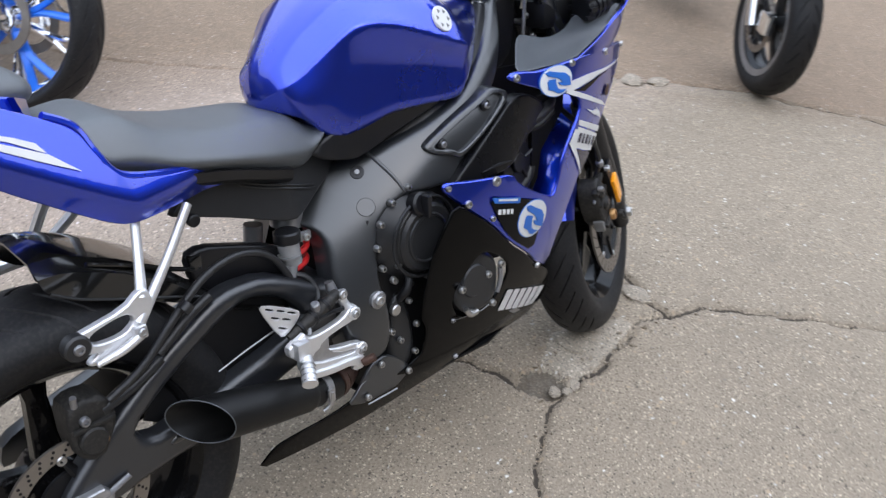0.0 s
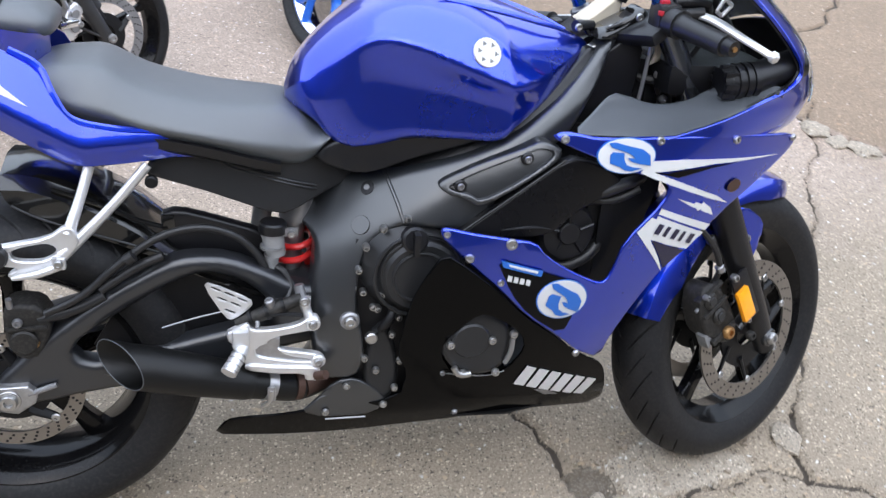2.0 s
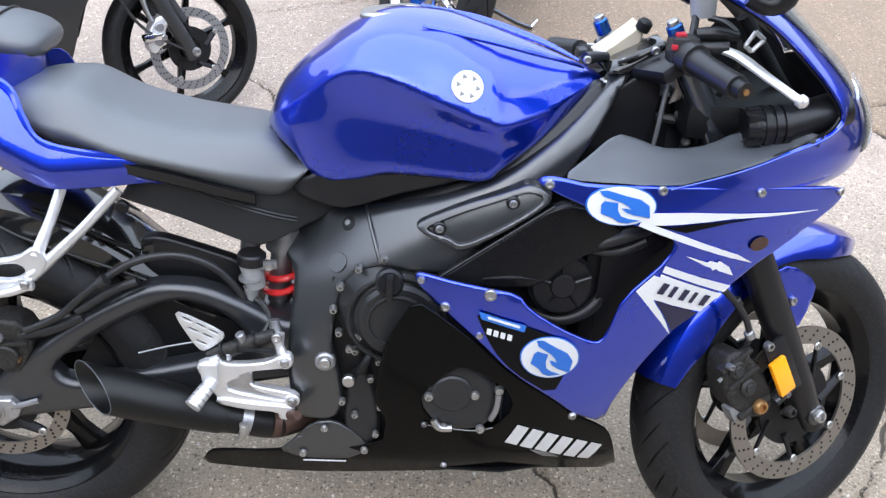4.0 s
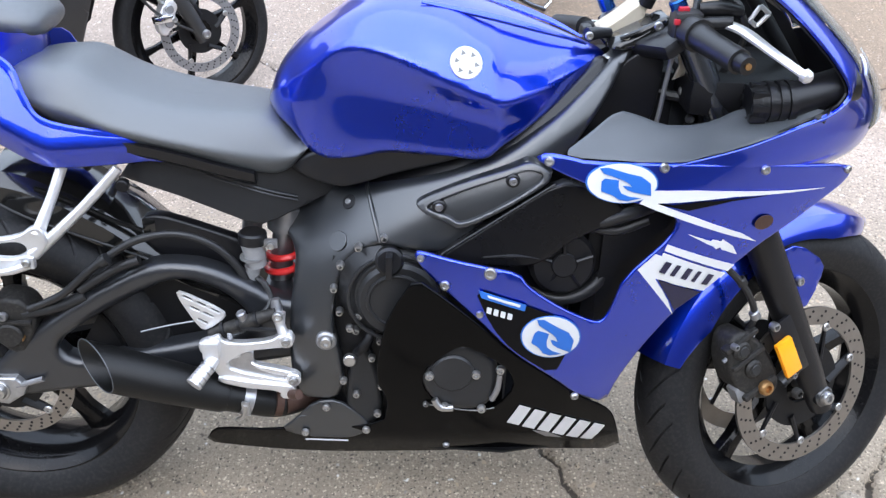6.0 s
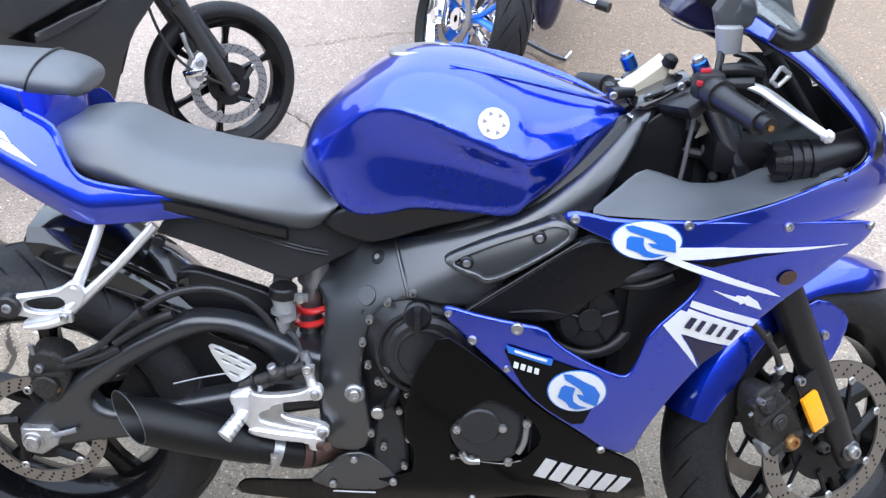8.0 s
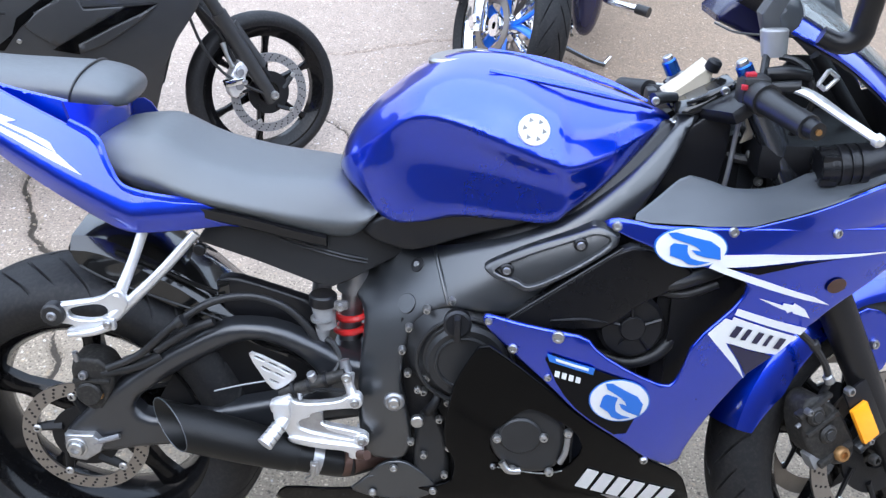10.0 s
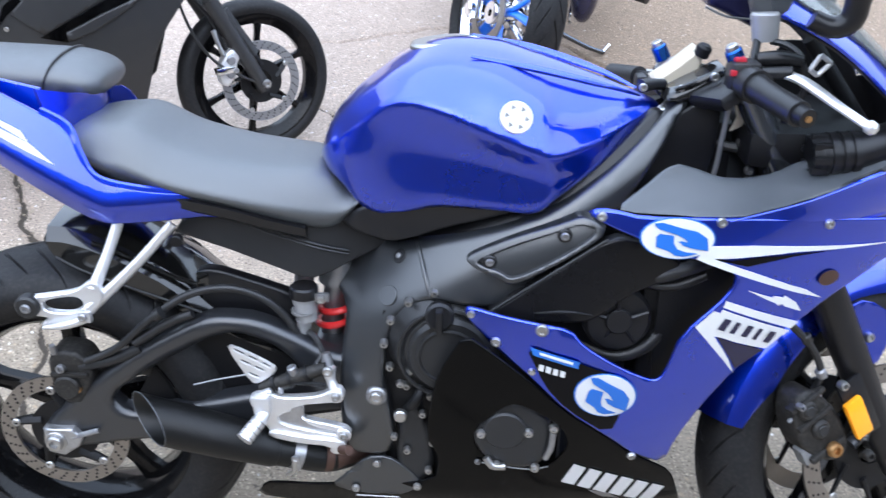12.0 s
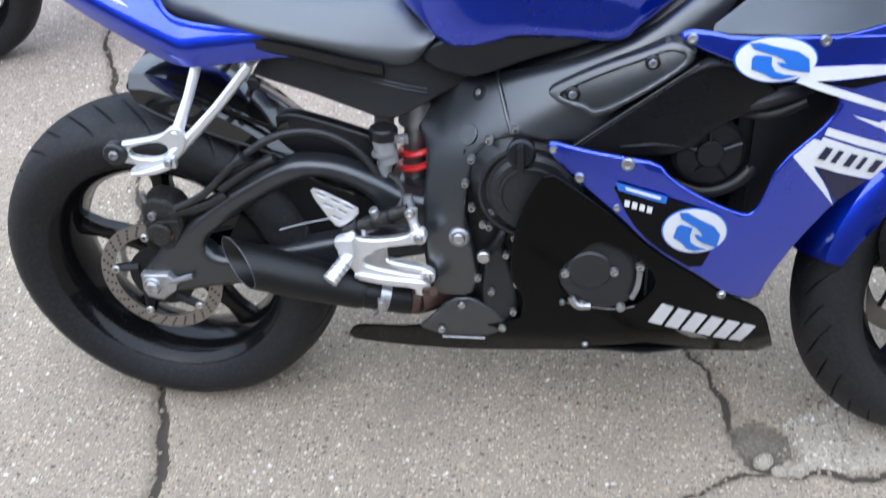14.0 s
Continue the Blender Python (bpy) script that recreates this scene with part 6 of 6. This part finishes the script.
part("reservoir_stay", tube([(1.112, -.04, .976), (1.105, -.06, .962), (1.10, -.075, .950)], .006, 10, 8), PANEL, resm)
part("reservoir_pipe", tube([(1.13, -.045, .975), (1.15, -.06, .972), (1.165, -.075, .960), (1.160, -.085, .948)], .005, 16, 8), HOSE, resm)
part("master_cylinder", tube([(1.105, -.075, .955), (1.135, -.080, .958), (1.165, -.085, .955)], [.010, .012, .009], 10, 12), PANEL, resm)
sq = [(1.176, -.09, .945), (1.188, -.09, .966), (1.203, -.09, .955), (1.187, -.09, .937), (1.176, -.09, .945)]
for a, b2 in zip(sq, sq[1:]):
    part("lever_bracket", tube([a, b2], .0035, 2, 8), ALU, lev)
barl = part("handlebar", tube([(1.005, .12, .875), (.985, .17, .865), (.95, .25, .85)], .0115, 14, 14), DARK, bike)
part("grip", tube([(.985, .17, .865), (.95, .25, .85)], .018, 6, 18), HOSE, barl)
part("switch_housing", block((.972, .125, .846), (1.002, .160, .878), .010), HOSE, barl)
part("clutch_lever", tube([(1.02, .14, .88), (1.0, .20, .865), (.97, .28, .85)], .006, 16, 8), ALU, barl)
part("throttle_cable", tube([(1.076, -.08, .915), (1.071, -.08, .850), (1.066, -.08, .788), (1.060, -.07, .75)], .0038, 24, 8), GREYMETAL, bike)
part("front_hose", tube([(1.10, -.08, .93), (1.13, -.06, .88), (1.14, -.05, .80), (1.16, -.04, .72)], .006, 24, 8), HOSE, bike)
# added bright tube in place of the highlight along the stanchion
part("stanchion_glint", tube([(1.122, -.080, .868), (1.136, -.082, .838), (1.150, -.084, .800)], [.007, .009, .009], 10, 10), ALU, bike)
part("wiring_loom", tube([(1.0, -.04, .86), (1.05, -.03, .83), (1.10, -.05, .815), (1.16, -.05, .83)], .008, 24, 8), HOSE, bike)
part("head_bracket", skin([(1.084, .900), (1.096, .896), (1.105, .872), (1.103, .852), (1.086, .844), (1.093, .866)], -.062, .006, .002, .008, 0), CREAM, bike, "pale worn steering head bracket")
for hx, hz in ((1.104, .828), (1.122, .784)):
    part("head_bolt", bolt((hx, -.060, hz), OUT, .0075, .008), BRIGHT, bike)


def mirror_head(sg, foot, elbow, head):
    m = part("rear_view_mirror", tube([foot, *elbow, head], [.013, .016, .016, .013, .011], 24, 16), PANEL, bike, "black rear-view mirror on a stalk")
    hx, hy, hz = head
    wedge = skin([(-.05, .0), (-.015, .036), (.055, .046), (.052, -.012), (.050, -.046), (-.008, -.018)], -.06, .12, .012, .014, 1)
    part("mirror_shell", place(wedge, Matrix.Translation((hx, hy, hz))), NAVY, m, "dark navy wedge-shaped mirror shell")
    part("mirror_edge", tube([(hx - .046, hy - .061, hz - .004), (hx - .008, hy - .062, hz - .020), (hx + .045, hy - .061, hz - .024)], .0022, 14, 6), SMOKE, m)


mirror_head(-1, (1.140, -.163, 1.030), ((1.165, -.168, 1.020), (1.186, -.174, 1.030), (1.189, -.180, 1.065)), (1.190, -.215, 1.175))
mirror_head(1, (1.175, .155, 1.0), ((1.172, .170, .995), (1.165, .185, .99)), (1.126, .22, .990))

# ---- other parked motorcycles ----
# black sport motorcycle behind
H1 = 10.0
black = thing("sport_motorcycle", pose(-0.004, 1.495, 0.0, 0, 0, H1), "satin black sport motorcycle parked behind", "motorcycle")
B1 = .246
S1 = Matrix.Translation((0, 0, B1)) @ Matrix.Rotation(radians(27), 4, Vector((-.42, 0, .9)).normalized())
wheel(black, "front_wheel", S1, B1, .076, .197, .064, 6, (-.060,), seg=160, grooves=0, disc_r=.125, w0=.013, w1=.008, label="black cast front wheel", disc_mat=GREYMETAL)
UP1 = Vector((-.42, 0, .9)).normalized()
for y in (-.085, .085):
    leg = part("fork_leg", place(tube([(0, y, -.02), tuple(UP1 * .30 + Vector((0, y, 0)))], [.022, .024], 4, 16), S1), SATINBLACK, black, "black fork leg")
    part("stanchion", place(tube([tuple(UP1 * .30 + Vector((0, y, 0))), tuple(UP1 * .60 + Vector((0, y, 0)))], .019, 3, 16), S1), SATINBLACK, leg)
    part("axle_nut", place(bolt((0, y * 1.2, 0), (0, y, 0), .014, .012), S1), BRIGHT, leg)
capb = part("front_caliper", place(skin([(-.135, .02), (-.115, .012), (-.10, .03), (-.078, .035), (-.082, .07), (-.065, .095), (-.085, .125), (-.11, .11), (-.125, .085), (-.14, .06)], -.100, .04, .008, .010, 1), S1), ALU, black, "bright silver brake caliper")
for u, q in ((-.105, .05), (-.098, .09)):
    part("caliper_piston", place(drum((u, -.102, q), OUT, .013, .006, 16, .002), S1), GREYMETAL, capb)
part("caliper_bolt", place(bolt((-.09, -.106, .06), OUT, .009, .010), S1), BRIGHT, capb)
part("caliper_bridge", place(block((-.150, -.112, .055), (-.092, -.082, .075), .004), S1), CHROME, capb)
part("hose_union", place(tube([(-.118, -.104, .110), (-.128, -.100, .150), (-.132, -.092, .185)], [.008, .006, .009], 10, 10), S1), BRIGHT, capb)
part("fork_guard", place(tube([tuple(UP1 * .10 + Vector((.034, -.074, 0))), tuple(UP1 * .26 + Vector((.030, -.074, 0)))], [.016, .012], 6, 12, flat=.5), S1), SATINBLACK, black)
part("speed_cable", place(tube([(-.03, -.095, .01), (-.14, -.10, .09), (-.20, -.10, .20), (-.23, -.09, .36)], .0045, 24, 8), S1), HOSE, black)
part("brake_hose", place(tube([(-.10, -.08, .12), (-.13, -.06, .22), (-.20, -.04, .34), (-.24, -.02, .45)], .006, 24, 8), S1), HOSE, black)
F1 = [(-.30, .62), (-.20, .66), (-.16, .60), (-.28, .46), (-.34, .30), (-.38, .20), (-.48, .18), (-.60, .30), (-.80, .46), (-1.0, .54), (-1.15, .58), (-1.20, .68), (-.85, .74), (-.5, .80)]
for sg in (-1, 1):
    fq = quad([(-.2, .6, -.12), (-.35, .3, -.17), (-.5, .5, -.22), (-.7, .2, -.19), (-1.0, .3, -.20), (-1.1, .6, -.17), (-.6, .75, -.17)])
    f = place(skin(F1, fq, .006, .006, .04, 1), Matrix.Translation((.045, 0, 0)))
    fp = part("side_fairing", f if sg < 0 else flip(f), SATINBLACK, black, "satin black side fairing")
    if sg < 0:
        moved = Matrix.Translation((.045, 0, 0))
        for line in ([(-.90, .625), (-.814, .621), (-.68, .616)], [(-.61, .612), (-.483, .616), (-.38, .606), (-.30, .600)]):
            part("panel_gap", tube([(x + .045, fq(x, z) + .001, z) for x, z in line], .0045, 24, 8), DARK, fp)
        # near-black patches laid on the panel paint the shade of its vents
        for vent_outline in ([(-.523, .658), (-.556, .662), (-.655, .603), (-.675, .56), (-.735, .522), (-.704, .518), (-.652, .575), (-.601, .614)], [(-.290, .599), (-.374, .602), (-.477, .557), (-.580, .510), (-.513, .489), (-.512, .519), (-.412, .558), (-.345, .578)]):
            part("vent_shade", place(skin(vent_outline, lambda x, z: fq(x, z) - .002, .004, .001, .02, 0), moved), LOWER, fp)
        part("fairing_blade", place(skin([(-.292, .596), (-.345, .577), (-.412, .556), (-.510, .517), (-.508, .492), (-.44, .512), (-.35, .556)], lambda x, z: fq(x, z) - .008, .010, .004, .02, 0), moved), SATINBLACK, fp)
        part("upper_blade", place(skin([(-.50, .66), (-.598, .618), (-.64, .580), (-.60, .545), (-.568, .518), (-.475, .562), (-.376, .606), (-.48, .61)], lambda x, z: fq(x, z) - .007, .008, .004, .02, 0), moved), SATINBLACK, fp)
        for bx, bz in ((-.742, .557), (-.66, .541), (-.475, .508), (-.52, .24)):
            part("screw", bolt((bx + .045, fq(bx, bz), bz), OUT, .007, .005), BRIGHT, fp)
part("engine_block", block((-.95, -.13, .42), (-.50, .13, .62), .03), DARK, black)
part("engine_sump", block((-.62, -.11, .20), (-.46, .11, .45), .03), DARK, black)
part("fuel_tank", loft([(-.95, .05, .70, .76), (-.88, .12, .68, .84), (-.7, .15, .68, .90), (-.5, .13, .70, .88), (-.38, .05, .72, .78)], 20, pad_loop, 40), SATINBLACK, black)
part("nose_cowl", loft([(-.45, .16, .62, .92), (-.3, .17, .60, .90), (-.15, .13, .62, .82), (-.05, .05, .66, .74)], 18, pad_loop, 40), SATINBLACK, black)
part("seat", loft([(-1.55, .06, .78, .84), (-1.4, .11, .74, .82), (-1.1, .12, .70, .78), (-.95, .08, .70, .76)], 18, pad_loop, 40), VINYL, black)
wheel(black, "rear_wheel", Matrix.Translation((-1.17, -.10, .285)), .285, .14, .205, .11, 5, (-.08,), seg=120, grooves=0, disc_r=.11, label="black cast rear wheel")
part("swinging_arm", tube([(-1.14, -.20, .285), (-.9, -.10, .34)], .03, 6, 10, flat=.6), DARK, black)
part("swinging_arm", tube([(-1.14, .0, .285), (-.9, .10, .34)], .03, 6, 10, flat=.6), DARK, black)
part("side_stand", tube([(-.8, .12, .22), (-.85, .26, .005)], .011, 3, 8), GREYMETAL, black)

# bagger with a blue and chrome spoked front wheel
cru = thing("touring_motorcycle", pose(0.79, 1.885, 0, 0, 0, -100), "navy touring motorcycle with blue and chrome front wheel", "motorcycle")
CR = .288
UPC = Vector((-.5, 0, .87)).normalized()
S2 = Matrix.Translation((0, 0, CR * 1.06)) @ Matrix.Rotation(radians(38), 4, UPC) @ Matrix.Scale(1.06, 4)
cw = wheel(cru, "front_wheel", S2, CR, .132, .236, .085, 0, (), seg=260, grooves=22, rim=CHROME, disc_r=.14, label="chrome front wheel with bright blue spokes")
for k in range(5):
    a = 2 * math.pi * k / 5 + .5
    for d in (-.20, .20):
        part("spoke", place(tube([(.045 * math.cos(a), -.026, .045 * math.sin(a)), (.13 * math.cos(a + d * .35), -.036, .13 * math.sin(a + d * .35)), (.228 * math.cos(a + d), -.026, .228 * math.sin(a + d))], [.018, .013, .015], 12, 8, flat=.6), S2), WHEELBLUE, cw)
    a += math.pi / 5
    for d in (-.12, .12):
        part("spoke", place(tube([(.045 * math.cos(a), .012, .045 * math.sin(a)), (.13 * math.cos(a + d * .4), .012, .13 * math.sin(a + d * .4)), (.226 * math.cos(a + d), .010, .226 * math.sin(a + d))], [.012, .009, .010], 10, 8), S2), CHROME, cw)
part("chrome_lip", place(lathe([(.228, -.044), (.246, -.048), (.246, -.039), (.231, -.032), (.228, -.044)], 64), S2), CHROME, cw)
for y in (-.105, .105):
    d = part("brake_disc", place(disc_bm(.075, .105, y * .58), S2), DISC, cw)
    leg = part("fork_leg", place(tube([(0, y, -.03), tuple(UPC * .36 + Vector((0, y, 0)))], [.026, .032], 4, 16), S2), CHROME, cru, "chrome fork slider")
    part("stanchion", place(tube([tuple(UPC * .36 + Vector((0, y, 0))), tuple(UPC * .75 + Vector((0, y, 0)))], .022, 3, 16), S2), CHROME, leg)
    part("axle_nut", place(drum((0, y * 1.15, 0), (0, y, 0), .024, .02, 20, .005), S2), CHROME, leg)
    part("front_caliper", place(block((-.15, y * .62 - .03, .0), (-.085, y * .62 + .03, .10), .012), S2), CHROME, cru)
fd = lathe([(CR + .02, -.085), (CR + .045, -.06), (CR + .055, 0), (CR + .045, .06), (CR + .02, .085), (CR + .016, .083), (CR + .04, .058), (CR + .05, 0), (CR + .04, -.058), (CR + .016, -.083)], 40, None, radians(52), radians(178))
part("front_fender", place(fd, S2), NAVY, cru, "navy front fender with pale trim")
part("fender_trim", place(lathe([(CR + .014, -.088), (CR + .024, -.09), (CR + .024, -.086), (CR + .014, -.084)], 40, None, radians(52), radians(178)), S2), TEAL, cru)
part("engine_guard", tube([(-.50, -.10, .62), (-.48, -.33, .50), (-.50, -.36, .35), (-.60, -.12, .18)], .016, 30, 12), CHROME, cru)
part("engine_guard", tube([(-.50, .10, .62), (-.48, .33, .50), (-.50, .36, .35), (-.60, .12, .18)], .016, 30, 12), CHROME, cru)
part("lower_fairing", loft([(-.70, .20, .28, .70), (-.60, .30, .24, .72), (-.52, .31, .24, .70), (-.46, .24, .30, .62)], 16, pad_loop, 40), NAVY, cru, "navy lower leg fairing")
part("engine_block", block((-1.15, -.17, .14), (-.62, .17, .62), .04), GREYMETAL, cru)
part("fuel_tank", loft([(-1.25, .06, .72, .80), (-1.1, .16, .68, .90), (-.85, .19, .68, .95), (-.62, .12, .72, .92)], 18, pad_loop, 40), NAVY, cru)
part("seat", loft([(-1.95, .10, .68, .80), (-1.7, .18, .62, .74), (-1.4, .18, .60, .72), (-1.2, .12, .64, .74)], 18, pad_loop, 40), VINYL, cru)
part("batwing_fairing", loft([(-.62, .22, .85, 1.25), (-.45, .30, .80, 1.30), (-.30, .24, .82, 1.20), (-.22, .10, .88, 1.05)], 16, pad_loop, 40), NAVY, cru)
for sg in (-1, 1):
    part("saddlebag", loft([(-2.25, .05, .40, .66), (-2.15, .10, .34, .72), (-1.75, .11, .33, .70), (-1.55, .05, .40, .62)], 14, lambda x, w, a, b2, s=sg: [Vector((p.x, p.y + .30 * s, p.z)) for p in pad_loop(x, w, a, b2)], 40), NAVY, cru)
    part("floorboard", block((-.95, .20 * sg - .05 + .08 * sg, .27), (-.65, .20 * sg + .05 + .08 * sg, .295), .008), CHROME, cru)
wheel(cru, "rear_wheel", Matrix.Translation((-1.65, 0, .33)), .33, .18, .21, .13, 9, (), seg=120, grooves=0, rim=CHROME)
part("highway_peg", tube([(-.30, .30, .39), (-.134, .321, .385), (-.061, .459, .38)], [.010, .011, .015], 14, 12), CHROME, cru, "chrome highway peg")
part("peg_rubber", tube([(-.075, .432, .381), (-.052, .474, .379)], .018, 3, 12), HOSE, cru)
for sg in (1, -1):
    lobe = part("leg_fairing", loft([(-.46, .02, .40, .66), (-.40, .05, .33, .72), (-.30, .06, .30, .74), (-.20, .05, .31, .72), (-.15, .02, .38, .66)] if sg < 0 else [(-.44, .02, .34, .66), (-.38, .055, .28, .72), (-.22, .065, .235, .74), (-.13, .055, .25, .72), (-.10, .02, .34, .66)], 16, lambda x, w, a, b2, q=sg: [Vector((p.x, p.y + (.255 if q > 0 else .22) * q, p.z)) for p in pad_loop(x, w, a, b2)], 40), NAVY, cru, "navy leg fairing with chrome bottom trim")
    part("chrome_trim", tube([(-.40, .20 * sg, .27), (-.25, .205 * sg, .232), (-.12, .215 * sg, .248)] if sg > 0 else [(-.42, -.20, .325), (-.30, -.20, .297), (-.18, -.20, .31)], .006, 16, 8), CHROME, lobe)
part("side_stand", tube([(-.33, .14, .13), (-.39, .27, .045), (-.425, .335, .012)], [.010, .009, .009], 14, 10), STEEL, cru, "steel side stand")
part("stand_tip", tube([(-.422, .330, .012), (-.452, .354, .034)], .009, 3, 10), CHROME, cru)

# dark motorcycle to the east
east = thing("cruiser_motorcycle", pose(3.32, .47, 0, 0, 0, 228), "dark cruiser motorcycle with alloy front wheel", "motorcycle")
ER = .30
ew = wheel(east, "front_wheel", Matrix.Translation((0, 0, ER)), ER, .13, .215, .10, 5, (-.07, .07), seg=160, grooves=26, rim=COVER, disc_r=.125, w0=.030, w1=.026, label="dark cast front wheel with bright disc")
for sg in (-1, 1):
    part("rim_lip", place(lathe([(.195, .050 * sg), (.222, .056 * sg), (.222, .050 * sg), (.198, .044 * sg), (.195, .050 * sg)], 48), Matrix.Translation((0, 0, ER))), GREYMETAL, ew)
    part("front_caliper", place(block((.05, .082 * sg - .022, -.02), (.13, .082 * sg + .022, .07), .012), Matrix.Translation((0, 0, ER))), CHROME, east)
for y in (-.10, .10):
    part("fork_leg", tube([(0, y, ER - .02), (-.22, y, ER + .48)], [.025, .026], 4, 16), CHROME, east, "chrome fork leg")
fe = lathe([(ER + .02, -.075), (ER + .04, 0), (ER + .02, .075), (ER + .015, .073), (ER + .035, 0), (ER + .015, -.073)], 36, None, radians(40), radians(170))
part("front_fender", place(fe, Matrix.Translation((0, 0, ER))), SATINBLACK, east, "black front fender")
part("engine_block", block((-1.25, -.17, .22), (-.78, .17, .66), .05), DARK, east)
part("fuel_tank", loft([(-1.2, .06, .72, .78), (-1.0, .16, .68, .88), (-.7, .17, .70, .92), (-.5, .10, .74, .88)], 18, pad_loop, 40), SATINBLACK, east)
part("seat", loft([(-1.9, .10, .66, .76), (-1.6, .16, .62, .72), (-1.3, .16, .60, .70), (-1.15, .10, .64, .72)], 18, pad_loop, 40), VINYL, east)
wheel(east, "rear_wheel", Matrix.Translation((-1.62, 0, .31)), .31, .16, .20, .11, 5, (), seg=120, grooves=0)
part("side_stand", tube([(-.75, .14, .2), (-.70, .30, .008)], .011, 3, 8), GREYMETAL, east)
